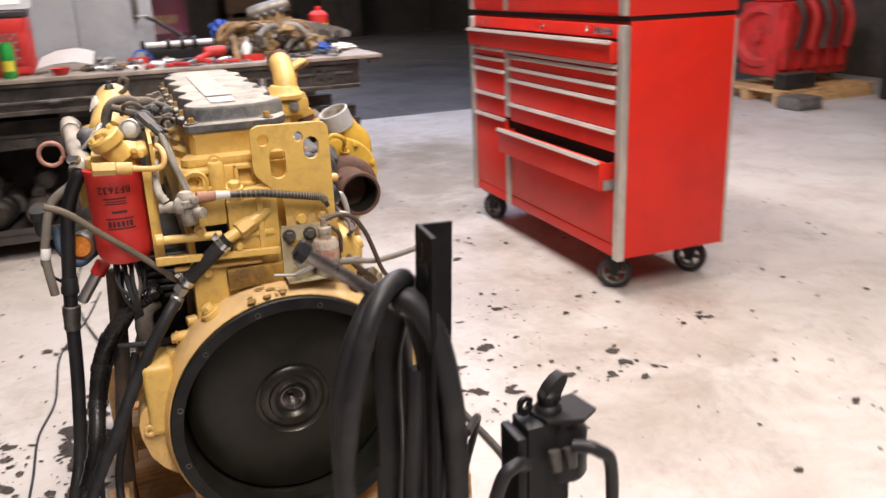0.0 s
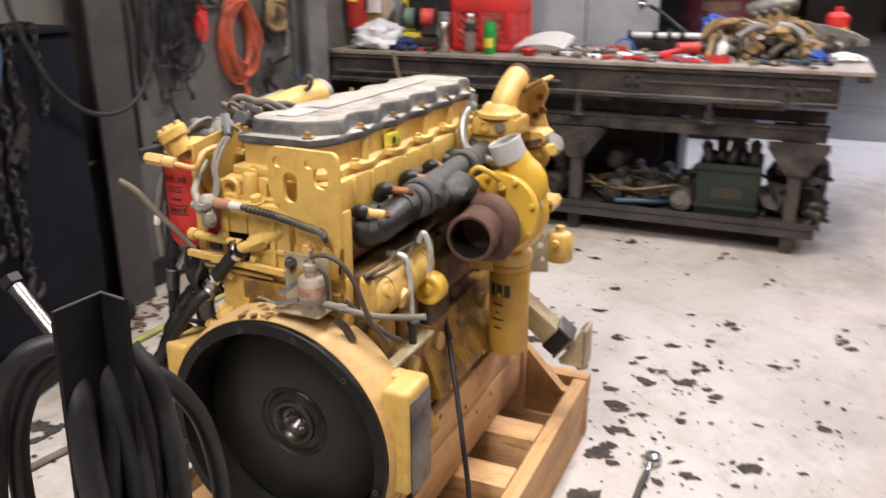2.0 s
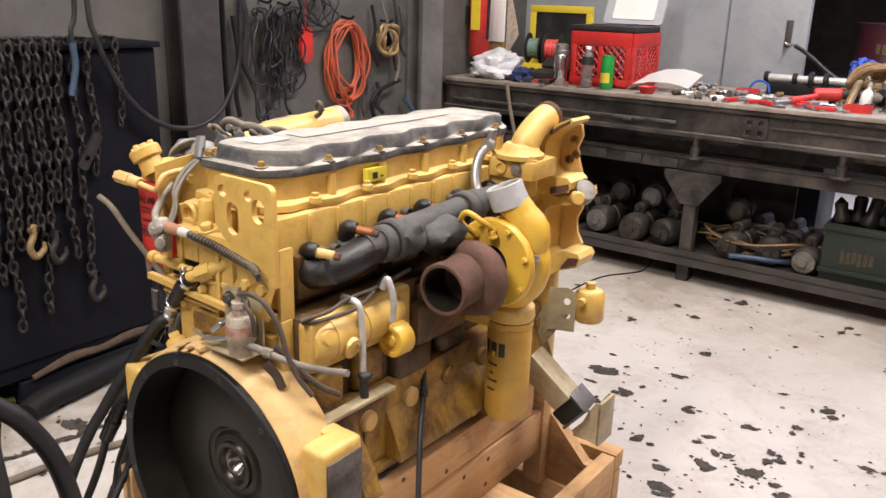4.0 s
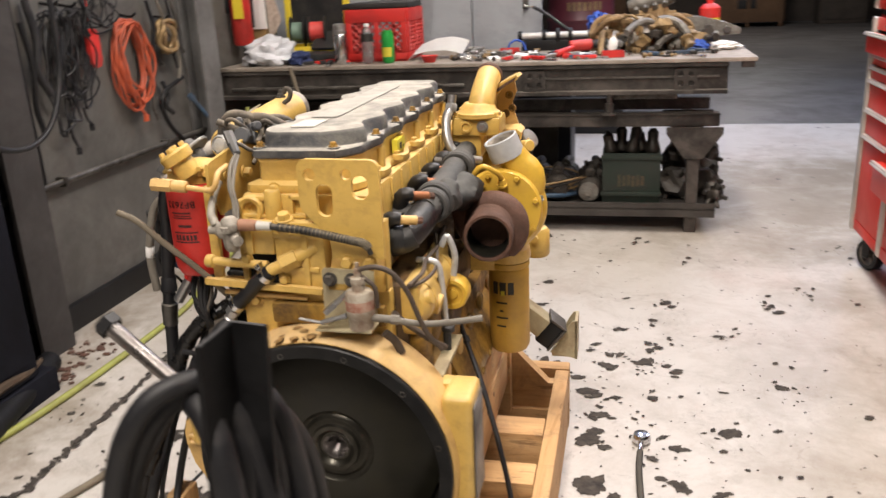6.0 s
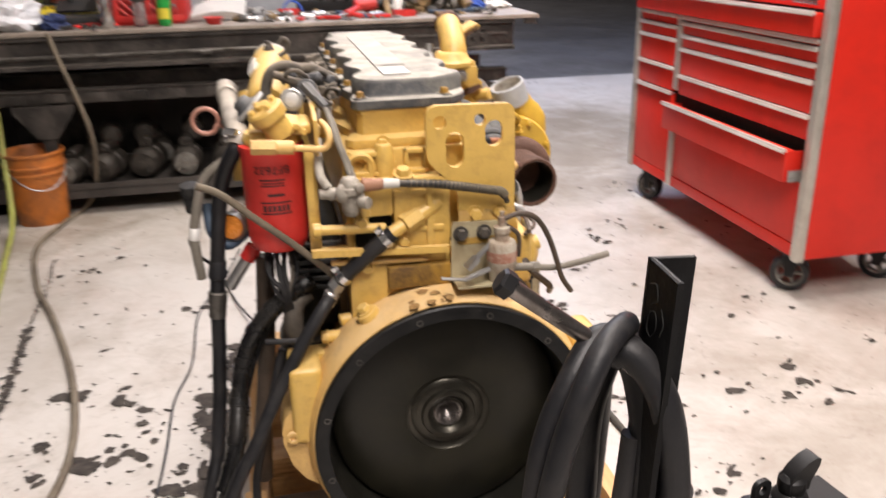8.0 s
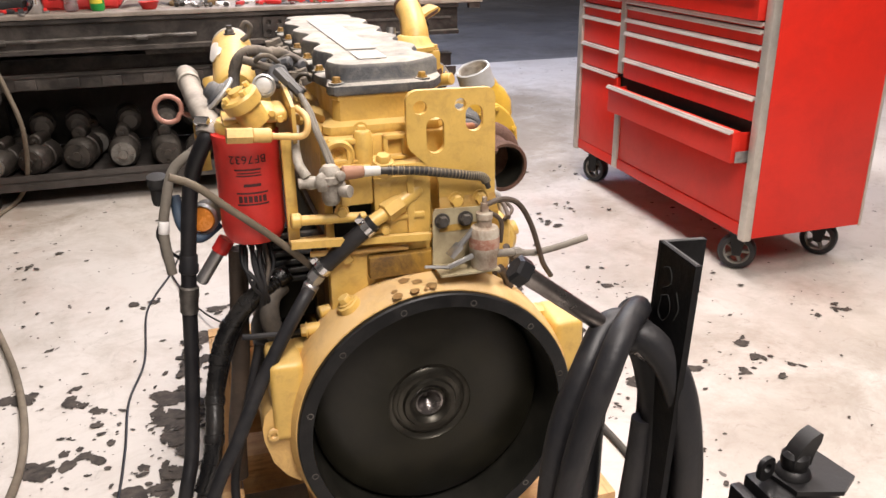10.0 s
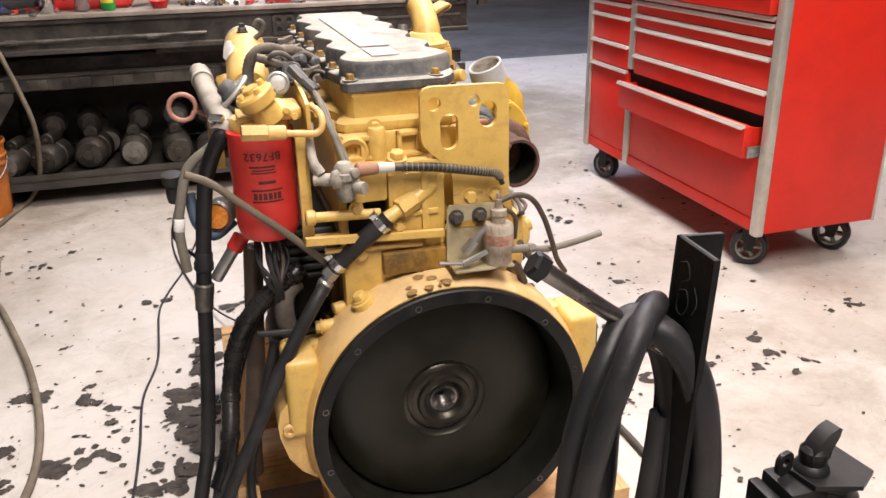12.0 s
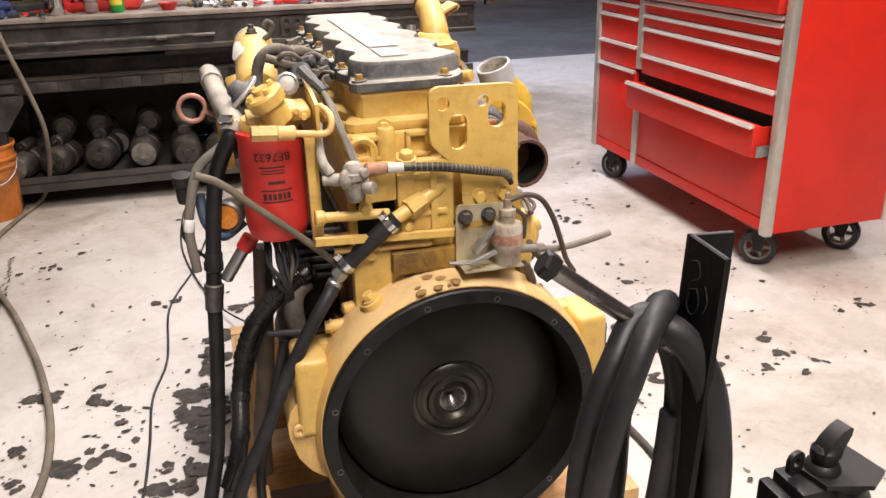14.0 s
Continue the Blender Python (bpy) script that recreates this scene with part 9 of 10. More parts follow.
part("eye_lug", bm, BLACK, cl)
for k in range(2):
    bm = B()
    lathe(bm, (0.266 + 0.025 * k, -0.57, 0.665), (0, -0.3, -1), [(0.0, 0), (0.010, 0), (0.010, 0.012), (0.008, 0.03), (0, 0.03)], 10)
    part("stud_end", bm, GREASE, cl)
cl.location.z -= 0.024
for pts in ([(0.29, -0.58, 0.65), (0.32, -0.60, 0.645), (0.345, -0.60, 0.60), (0.35, -0.58, 0.40), (0.33, -0.5, 0.05)], [(0.22, -0.57, 0.63), (0.19, -0.60, 0.655), (0.165, -0.60, 0.63), (0.15, -0.58, 0.5), (0.16, -0.5, 0.1)]):
    bm = B()
    tube(bm, pts, 0.010, 10)
    solo("pillar_hose", bm, RUBBER, "black hose clamped at the pillar", "hose", group="hoses on the stand")

# ---- hose with a chrome end on the floor ----
t = thing("chuck_hose", "black hose with a round chrome end lying on the floor", "hose", (0.60, 0.92, 0))
bm = B()
lathe(bm, (0.608, 0.955, 0.003), (0, 0, 1), [(0, 0), (0.022, 0), (0.027, 0.006), (0.027, 0.020), (0.022, 0.028), (0.010, 0.031), (0, 0.031)], 24)
part("chrome_end", bm, BRIGHT, t, "round chrome end fitting")
bm = B()
rod(bm, (0.606, 0.932, 0.014), (0.603, 0.875, 0.013), 0.008, 0.0075, seg=14, bev=0.001)
part("ferrule", bm, BRIGHT, t, "bright steel ferrule")
bm = B()
tube(bm, [(0.6035, 0.885, 0.013), (0.600, 0.80, 0.012), (0.603, 0.68, 0.011), (0.610, 0.52, 0.011), (0.614, 0.36, 0.011), (0.60, 0.16, 0.011), (0.55, -0.05, 0.011), (0.47, -0.22, 0.011), (0.40, -0.33, 0.02)], 0.0095, 12, 8)
part("hose", bm, DUSTYHOSE, t)

# ---- hoses and cords on the floor ----
bm = B()
tube(bm, [(-1.54, 3.03, 0.70), (-1.535, 3.0, 0.60), (-1.53, 2.95, 0.35), (-1.49, 2.75, 0.10), (-1.45, 2.40, 0.016), (-1.38, 2.0, 0.013), (-1.33, 1.74, 0.013), (-1.33, 1.24, 0.013), (-1.35, 0.85, 0.013), (-1.40, 0.55, 0.013), (-1.52, 0.2, 0.013), (-1.58, -0.4, 0.013), (-1.4, -1.2, 0.013)], 0.0125, 10, 9)
solo("air_hose", bm, GREENHOSE, "yellow-green air hose hanging and snaking over the floor", "hose")
bm = B()
tube(bm, [(-1.25, 3.0, 0.915), (-1.22, 2.99, 0.80), (-1.16, 2.99, 0.58), (-1.13, 3.0, 0.40), (-1.17, 3.1, 0.16), (-1.25, 3.16, 0.02), (-1.32, 2.9, 0.012), (-1.36, 2.57, 0.012), (-1.25, 2.1, 0.012), (-1.12, 1.76, 0.012), (-0.97, 1.3, 0.012), (-0.89, 0.9, 0.012), (-0.90, 0.6, 0.012), (-1.0, 0.25, 0.012), (-1.05, -0.3, 0.012)], 0.011, 10, 9)
solo("tan_air_hose", bm, TANHOSE, "dusty olive-brown hose from the bench across the floor", "hose")
bm = B()
tube(bm, [(-0.46, 2.35, 0.005), (-0.512, 2.03, 0.005), (-0.575, 1.80, 0.005), (-0.602, 1.63, 0.005), (-0.598, 1.29, 0.005), (-0.634, 1.058, 0.005), (-0.633, 0.798, 0.005), (-0.645, 0.55, 0.005), (-0.70, 0.25, 0.005), (-0.78, 0.04, 0.005)], 0.0038, 8, 9)
solo("thin_floor_wire", bm, RUBBER, "thin black wire lying in curves across the floor", "cable")
bm = B()
tube(bm, [(-0.412, 0.25, 0.85), (-0.428, 0.25, 0.815), (-0.436, 0.25, 0.79), (-0.425, 0.26, 0.76), (-0.405, 0.27, 0.735), (-0.385, 0.27, 0.70)], 0.0032, 8, 8)
solo("connector_lead", bm, RUBBER, "thin black lead curling below the capped connector", "cable")
bm = B()
tube(bm, [(-0.2, 1.1, 0.10), (-0.42, 1.6, 0.02), (-0.55, 2.2, 0.005), (-0.56, 2.68, 0.005), (-0.53, 2.89, 0.005), (-0.46, 3.01, 0.005), (-0.42, 3.12, 0.005), (-0.46, 3.35, 0.005)], 0.0035, 8, 8)
solo("thin_floor_wire", bm, RUBBER, "thin black wire running from the engine to the bench", "cable")

# ---- pail ----
t = thing("plastic_pail", "orange plastic pail, grimy, with wire handle, on the floor", "pail", (-1.42, 3.12, 0))
P = Vector((-1.43, 3.05, 0))
bm = B()
lathe(bm, P, (0, 0, 1), [(0, 0.004), (0.11, 0.004), (0.115, 0.0), (0.118, 0.01), (0.135, 0.25), (0.143, 0.252), (0.143, 0.262), (0.136, 0.265), (0.137, 0.285), (0.145, 0.287), (0.145, 0.297), (0.138, 0.30), (0.139, 0.345), (0.148, 0.348), (0.148, 0.36), (0.142, 0.362), (0.134, 0.345), (0.112, 0.02), (0, 0.02)], 36)
part("body", bm, ORANGEPAIL, t)
bm = B()
tube(bm, [P + Vector((0.147 * math.cos(a), 0.147 * math.sin(a) - 0.02 * math.sin((a + 1.9) * 1.2), 0.30 - 0.11 * math.sin((a + 2.4) / 2.6 * math.pi))) for a in [radians(-140 + 16 * i) for i in range(10)]], 0.003, 6)
part("bail", bm, STEEL, t, "thin steel bail handle")

# ---- left wall: hung cords, hooks, conduit ----
bm = B()
rod(bm, (WX + 0.03, -3.5, 0.62), (WX + 0.03, 3.05, 0.62), 0.013, seg=12)
for y in (0.2, 1.6, 2.4):
    box(bm, WX + 0.002, WX + 0.045, y - 0.012, y + 0.012, 0.60, 0.64, 0.003)
solo("wall_conduit", bm, GREASE, "dirty steel air pipe running along the wall", "pipe")


def hung_coil(name, label, y, ztop, ry, rz, r, n, material, seed, tail=0.0, loose=1.0):
    q = random.Random(seed)
    t = thing(name, label, "cord", (WX + 0.02, y, ztop), group="cords on the wall")
    for k in range(n):
        bm = B()
        dy, dz, sc = q.uniform(-0.02, 0.02) * loose, q.uniform(-0.03, 0.0), q.uniform(1 - 0.12 * loose, 1.06)
        dx = 0.02 + 0.05 * q.random()
        pts = [(WX + dx + 0.012 * math.sin(3 * a + k), y + dy + ry * sc * math.sin(a) * (1 + 0.06 * loose * math.sin(2 * a + k * 1.7)) + 0.006 * (loose - 1) * math.sin(5 * a + k * 2.3), ztop + dz - rz * sc + rz * sc * math.cos(a)) for a in [i * 2 * math.pi / 14 for i in range(15)]]
        tube(bm, pts, r, 6, 3)
        part("winding", bm, material, t)
    if tail:
        bm = B()
        tube(bm, [(WX + 0.05, y - 0.02, ztop - rz * 1.9), (WX + 0.05, y - 0.01, ztop - rz * 2 - tail * 0.5), (WX + 0.05, y + 0.015, ztop - rz * 2 - tail)], r * 1.3, 7, 4)
        rod(bm, (WX + 0.05, y + 0.015, ztop - rz * 2 - tail), (WX + 0.05, y + 0.015, ztop - rz * 2 - tail - 0.03), r * 2.4, seg=8)
        part("cord_end", bm, material, t)
    bm = B()
    tube(bm, [(WX + 0.002, y, ztop + 0.015), (WX + 0.06, y, ztop + 0.005), (WX + 0.085, y, ztop + 0.02)], 0.006, 7, 4)
    part("hook", bm, BLACK, t)


hung_coil("orange_cord_coil", "coiled orange extension cord hung on the wall", 2.21, 1.23, 0.115, 0.19, 0.0055, 11, ORANGECORD, 1, 0.06, 1.6)
hung_coil("black_cord_coil", "tangled black cable coil hung on the wall", 1.80, 1.29, 0.075, 0.21, 0.0045, 9, RUBBER, 2, 0.05, 4.0)
hung_coil("black_cord_coil", "tangled black cable coil hung on the wall", 1.69, 1.30, 0.06, 0.23, 0.005, 7, RUBBER, 3, 0.1, 4.0)
hung_coil("black_cord_coil", "small black cable coil hung on the wall", 2.02, 1.36, 0.09, 0.08, 0.004, 5, RUBBER, 4, 0.0, 3.0)
hung_coil("brown_belt_coil", "brown-yellow hose ring hung on the wall", 2.50, 1.21, 0.06, 0.07, 0.012, 5, BRASSJUNK, 5)
bm = B()
slab(bm, rounded(-0.035, 0.035, -0.08, 0.08, 0.03), 0.02, pose(WX + 0.03, 1.93, 1.12, 90, 0, 90))
rod(bm, (WX + 0.04, 1.93, 1.2), (WX + 0.04, 1.93, 1.34), 0.003, seg=6)
solo("red_work_lamp", bm, REDPAINT, "red hanging work-lamp cover on the wall", "lamp")
for i, (y, z, l, r) in enumerate([(1.52, 1.25, 0.42, 0.011), (1.57, 1.33, 0.36, 0.016), (2.33, 1.0, 0.25, 0.011), (2.40, 1.30, 0.30, 0.009), (2.57, 1.33, 0.36, 0.008), (2.62, 1.30, 0.26, 0.010), (1.90, 1.33, 0.16, 0.010), (2.44, 0.92, 0.16, 0.012)]):
    bm = B()
    tube(bm, [(WX + 0.03, y, z), (WX + 0.045, y + 0.01, z - l * 0.4), (WX + 0.04, y - 0.008, z - l * 0.75), (WX + 0.05, y + 0.03 * (i % 2), z - l)], r, 8, 5)
    solo("hanging_tool", bm, [BLACK, RUBBER, GREASE][i % 3], "dark tool or cable hanging from a wall hook", "hand tool", group="tools on the wall")
bm = B()
tube(bm, [(WX + 0.05, 2.44, 1.34), (WX + 0.06, 2.50, 1.18), (WX + 0.06, 2.58, 1.02), (WX + 0.05, 2.56, 0.90)], 0.007, 8)
solo("grey_strap", bm, GREYHOSE, "pale strap slanting down the wall", "strap")
bm = B()
tube(bm, [(WX + 0.05, 2.60, 0.92), (WX + 0.05, 2.42, 0.87), (WX + 0.05, 2.38, 0.80), (WX + 0.05, 2.43, 0.70), (WX + 0.05, 2.52, 0.62)], 0.011, 8)
solo("black_pry_bar", bm, BLACK, "bent black bar hung on the wall", "hand tool")
bm = B()
rod(bm, (WX + 0.06, 2.66, 0.80), (WX + 0.10, 2.72, 0.70), 0.011, seg=8)
rod(bm, (WX + 0.05, 2.645, 0.825), (WX + 0.06, 2.66, 0.80), 0.017, seg=8)
solo("air_coupler", bm, BLUEHOSE, "blue and black air coupler on the wall pipe", "coupler")
# drooping cable from above to the column
bm = B()
tube(bm, [(-1.40, 0.69, 1.75), (-1.38, 0.684, 1.303), (-1.37, 0.695, 1.199), (-1.37, 0.73, 1.108), (-1.37, 0.792, 1.002), (-1.37, 0.882, 0.915), (-1.37, 0.984, 0.874), (-1.37, 1.097, 0.877), (-1.37, 1.193, 0.934), (-1.37, 1.262, 1.055), (-1.37, 1.29, 1.22), (-1.38, 1.30, 1.75)], 0.0095, 10)
solo("drooping_cable", bm, RUBBER, "thick black cable drooping along the wall", "cable")
bm = B()
for y in (1.40, 1.45):
    tube(bm, [(WX + 0.05, y, 1.9), (WX + 0.05, y, 1.2), (WX + 0.05, y + 0.01, 0.64)], 0.012, 8, 4)
solo("wall_pipe_drop", bm, BLACK, "dark pipes running down the wall", "pipe")

# ---- black cabinet with chains ----
cab = thing("black_cabinet", "tall black steel cabinet against the wall", "cabinet", (-1.56, 0.2, 0))
bm = B()
box(bm, WX + 0.004, -1.42, -0.85, 0.945, 0.10, 1.155, 0.008)
part("body", bm, BOXBLACK, cab)
bm = B()
box(bm, WX + 0.004, -1.405, -0.87, 0.96, 1.1555, 1.175, 0.004)
part("top_plate", bm, BOXBLACK, cab)
bm = B()
for y in (-0.80, 0.89):
    box(bm, -1.70, -1.45, y - 0.04, y + 0.04, 0.0, 0.099, 0.003)
part("foot", bm, BOXBLACK, cab)
bm = B()
box(bm, -1.4195, -1.412, 0.02, 0.90, 0.16, 1.08, 0.003)
part("door", bm, BOXBLACK, cab)


def link_mesh(size):
    bm = B()
    pts = [Vector((size * 0.75 * math.cos(a), 0, size * 1.35 * math.sin(a))) for a in [i * math.pi / 4 for i in range(9)]]
    tube(bm, pts, size * 0.33, 5, 1, cap=False)
    return mesh_of(bm, "link", CHAIN, 80)


LINK_BIG, LINK_SMALL = link_mesh(0.0155), link_mesh(0.013)


def chain_link(t, mesh, m):
    ob = new("link", mesh)
    ob.matrix_world = m
    ob.parent, ob.matrix_parent_inverse = t, t.matrix_world.inverted()


def chain(y, z0, z1, x, size, sway, seed):
    t = thing("hanging_chain", "worn steel chain hanging over the cabinet edge", "chain", (x, y, z1), group="chains on the cabinet")
    pitch = size * 2.15
    n = int((z0 - z1) / pitch)
    for k in range(n):
        a0 = (0 if k % 2 else 90) + 20 * math.sin(k + seed)
        chain_link(t, LINK_BIG if size > 0.014 else LINK_SMALL, pose(x + 0.004 * math.sin(k * 2.0), y + sway * math.sin(k * 0.7 + seed), z0 - pitch * k, 0, 0, a0))
    return t, y, z0 - pitch * n


for i, y in enumerate((-0.05, 0.06, 0.17, 0.27, 0.36, 0.43, 0.50, 0.565, 0.62, 0.675, 0.78, 0.32, 0.395, 0.465, 0.535)):
    ln = (0.55, 0.85, 0.62, 0.80, 0.92, 0.58, 0.62, 0.70, 0.78, 0.45, 0.30, 0.74, 0.66, 0.88, 0.50)[i]
    t, yy, zz = chain(y, 1.165, 1.165 - ln, -1.392, 0.0155 if i != 10 else 0.013, 0.008, i)
    for k in range(3):
        chain_link(t, LINK_BIG, pose(-1.41 - 0.035 * k, y, 1.183, 0, 90, 30 * k))
    if i in (5, 6, 8):
        bm = B()
        tube(bm, [(-1.39, yy, zz + 0.02), (-1.385, yy - 0.004, zz - 0.01), (-1.38, yy - 0.022, zz - 0.045), (-1.38, yy - 0.005, zz - 0.078), (-1.38, yy + 0.022, zz - 0.06), (-1.38, yy + 0.026, zz - 0.035)], [0.012, 0.011, 0.011, 0.012, 0.010, 0.005], 9)
        lathe(bm, (-1.40, yy, zz + 0.01), (1, 0, 0), [(0.014, 0), (0.017, 0.004), (0.017, 0.018), (0.014, 0.022)], 14)
        part("grab_hook", bm, BRASSJUNK if i == 5 else CHAIN, t, "forged grab hook")
bm = B()
tube(bm, [(-1.39, 0.64, 1.62), (-1.378, 0.639, 1.303), (-1.375, 0.617, 1.219), (-1.375, 0.618, 1.18)], 0.008, 8)
solo("black_air_line", bm, RUBBER, "thin black air line hanging over the cabinet", "hose")
bm = B()
tube(bm, [(-1.375, 0.618, 1.182), (-1.375, 0.621, 1.114), (-1.375, 0.612, 1.07), (-1.375, 0.598, 1.019)], 0.0105, 9)
solo("blue_air_line", bm, BLUEHOSE, "dull blue air line hanging over the cabinet", "hose")
bm = B()
slab(bm, rounded(-0.019, 0.019, -0.085, 0.045, 0.012), 0.010, pose(-1.385, 0.655, 0.85, 90, 33, 90), holes=[(0.0, -0.045, 0.009, 0.009)])
solo("chain_binder", bm, CHAIN, "grey steel bar with a hole among the chains", "hand tool")
# black pipe and rag at the cabinet's foot
bm = B()
tube(bm, [(-1.31, 0.30, 0.035), (-1.325, 0.33, 0.04), (-1.345, 0.40, 0.045), (-1.37, 0.55, 0.047), (-1.44, 0.85, 0.05), (-1.52, 1.12, 0.055)], [0.036, 0.040, 0.042, 0.042, 0.042, 0.042], 18)
solo("black_drain_pipe", bm, PIPEBLACK, "black rubber pipe along the cabinet foot", "pipe")
bm = B()
tube(bm, [(-1.41, 0.38, 0.10), (-1.415, 0.52, 0.125), (-1.42, 0.64, 0.12), (-1.425, 0.76, 0.135), (-1.43, 0.90, 0.125), (-1.44, 0.99, 0.13)], [0.010, 0.017, 0.014, 0.02, 0.016, 0.008], 9, 5)
solo("brown_rag", bm, CARDRAG, "twisted brown rag lying along the cabinet foot", "rag")
bm = B()
box(bm, -1.49, -1.412, 0.34, 1.02, 0.0, 0.092, 0.004)
solo("foot_beam", bm, BOXBLACK, "black steel beam along the cabinet foot", "beam")

grit = random.Random(31)
gb = B()
for k in range(70):
    q = Vector((grit.uniform(-1.60, -1.40), grit.uniform(0.98, 1.42), 0.0))
    sz = grit.uniform(0.006, 0.020)
    lump(gb, q + Vector((0, 0, sz * 0.25)), (sz, sz * grit.uniform(0.5, 1), sz * 0.35), k, 0.4, 1)
solo("rust_flakes", gb, RUST, "brown rust flakes and grit swept against the wall", "debris", kind="stuff")

# ---- next bay and far right ----
t = thing("oil_drum", "maroon steel oil drum with worn yellow print on a low stand", "drum", (0.12, 6.3, 0.37))
bm = B()
prof = [(0, 0), (0.285, 0), (0.292, 0.008)]
for zz in (0.29, 0.58):
    prof += [(0.286, 0.02 if zz < 0.3 else zz - 0.24), (0.286, zz - 0.02), (0.295, zz - 0.006), (0.295, zz + 0.006), (0.286, zz + 0.02)]
prof += [(0.286, 0.855), (0.293, 0.865), (0.293, 0.875), (0.280, 0.875), (0.278, 0.86), (0, 0.86)]
lathe(bm, (0.12, 6.3, 0.37), (0, 0, 1), prof, 44)
part("shell", bm, DRUM, t)
for k in range(7):
    bm = B()
    lathe(bm, (0.12, 6.3, 0.37 + 0.66), (0, 0, 1), [(0.2868, 0), (0.2872, 0.035), (0.2868, 0.07)], 3, 6, 250 + 9 * k)
    part("print_bar", bm, BRASSJUNK, t, "worn yellow print")
bm = B()
box(bm, -0.25, 0.5, 5.95, 6.65, 0.0, 0.368, 0.01)
solo("drum_stand", bm, BLACK, "low black steel stand under the oil drum", "stand")
# added box, hides bright floor that would show past the bench's back sheet
bm = B()
box(bm, -0.17, 0.19, 4.06, 4.5, 0, 0.898, 0.01)
solo("dark_cupboard", bm, BLACK, "added dark box hiding the bright floor behind the bench", "cupboard")
t = thing("plywood_crate", "big brown plywood crate standing against the far wall", "crate", (3.1, 19.4, 0))
for x0, x1, z0, z1 in ((2.36, 3.90, 0.10, 0.62), (2.36, 3.90, 0.72, 1.40)):
    bm = B()
    box(bm, x0, x1, 19.0, 19.9, z0, z1, 0.01)
    part("panel", bm, BROWNWOOD, t)
for x in (2.40, 3.1, 3.80):
    bm = B()
    box(bm, x, x + 0.07, 18.97, 18.998, 0.0, 1.40, 0.005)
    part("batten", bm, BROWNWOOD, t)
bm = B()
box(bm, 2.9, 3.3, 18.99, 18.999, 0.40, 0.60, 0.005)
part("hand_slot", bm, DARKPLASTIC, t, "dark slot in the crate")
for i, (x, y, w, h, mat) in enumerate(((1.1, 19.6, 0.9, 1.7, DARKWALL), (0.0, 19.6, 0.9, 1.5, BROWNWOOD), (5.2, 19.6, 1.0, 1.6, DARKWALL))):
    t = thing("far_cabinet", "dim brown cabinet against the far wall", "cabinet", (x, y, 0), group="far cabinets")
    bm = B()
    box(bm, x - w / 2, x + w / 2, y - 0.3, y + 0.3, 0.0, h, 0.01)
    part("body", bm, mat, t)
    for s in (0, 1):
        bm = B()
        box(bm, x - w / 2 + 0.02 + s * w / 2, x - 0.02 + s * w / 2, y - 0.32, y - 0.301, 0.10, h - 0.04, 0.005)
        part("door", bm, mat, t)

def red_engine(x, y):
    t = thing("red_engine", "red painted engine on a timber pallet across the shop", "engine", (x, y, 0))
    for k in range(3):
        bm = B()
        box(bm, x - 0.6, x + 0.6, y - 0.5 + 0.45 * k, y - 0.4 + 0.45 * k, 0, 0.10, 0.005)
        part("pallet_bearer", bm, WOODX, t)
    for k in range(6):
        bm = B()
        box(bm, x - 0.6 + 0.22 * k, x - 0.46 + 0.22 * k, y - 0.5, y + 0.5, 0.101, 0.125, 0.004)
        part("pallet_board", bm, WOODX, t)
    bm = B()
    box(bm, x - 0.45, x + 0.5, y - 0.25, y + 0.3, 0.22, 0.95, 0.05)
    part("block", bm, REDPAINT, t)
    bm = B()
    box(bm, x - 0.40, x + 0.45, y - 0.2, y + 0.2, 0.95, 1.15, 0.04)
    part("valve_cover", bm, REDPAINT, t)
    for k in range(5):
        bm = B()
        box(bm, x - 0.4 + 0.18 * k, x - 0.3 + 0.18 * k, y - 0.30, y - 0.24, 0.3, 0.9, 0.02)
        part("block_rib", bm, REDPAINT, t)
    bm = B()
    lathe(bm, (x - 0.46, y, 0.62), (-1, -0.25, 0), [(0.30, -0.1), (0.30, 0.02), (0.24, 0.03), (0.20, -0.02), (0.06, -0.02), (0.05, 0.04), (0, 0.04)], 40)
    part("flywheel_bell", bm, REDPAINT, t)
    for k in range(5):
        bm = B()
        tube(bm, [(x - 0.3 + 0.15 * k, y - 0.3, 1.0), (x - 0.28 + 0.15 * k, y - 0.4, 0.8), (x - 0.3 + 0.16 * k, y - 0.36, 0.5)], 0.03, 8)
        part("pipe", bm, [DARKJUNK, REDPAINT, GREASE][k % 3], t)
    bm = B()
    box(bm, x - 0.5, x - 0.1, y - 0.45, y - 0.28, 0.126, 0.28, 0.02)
    part("foot_bracket", bm, DARKJUNK, t)


red_engine(6.3, 5.3)
t = thing("yellow_upright", "yellow painted guard post across the shop", "post", (5.75, 6.3, 0))
bm = B()
rod(bm, (5.35, 6.0, 0), (5.35, 6.0, 1.1), 0.06, bev=0.01)
part("tube", bm, YELLOWTAG, t)
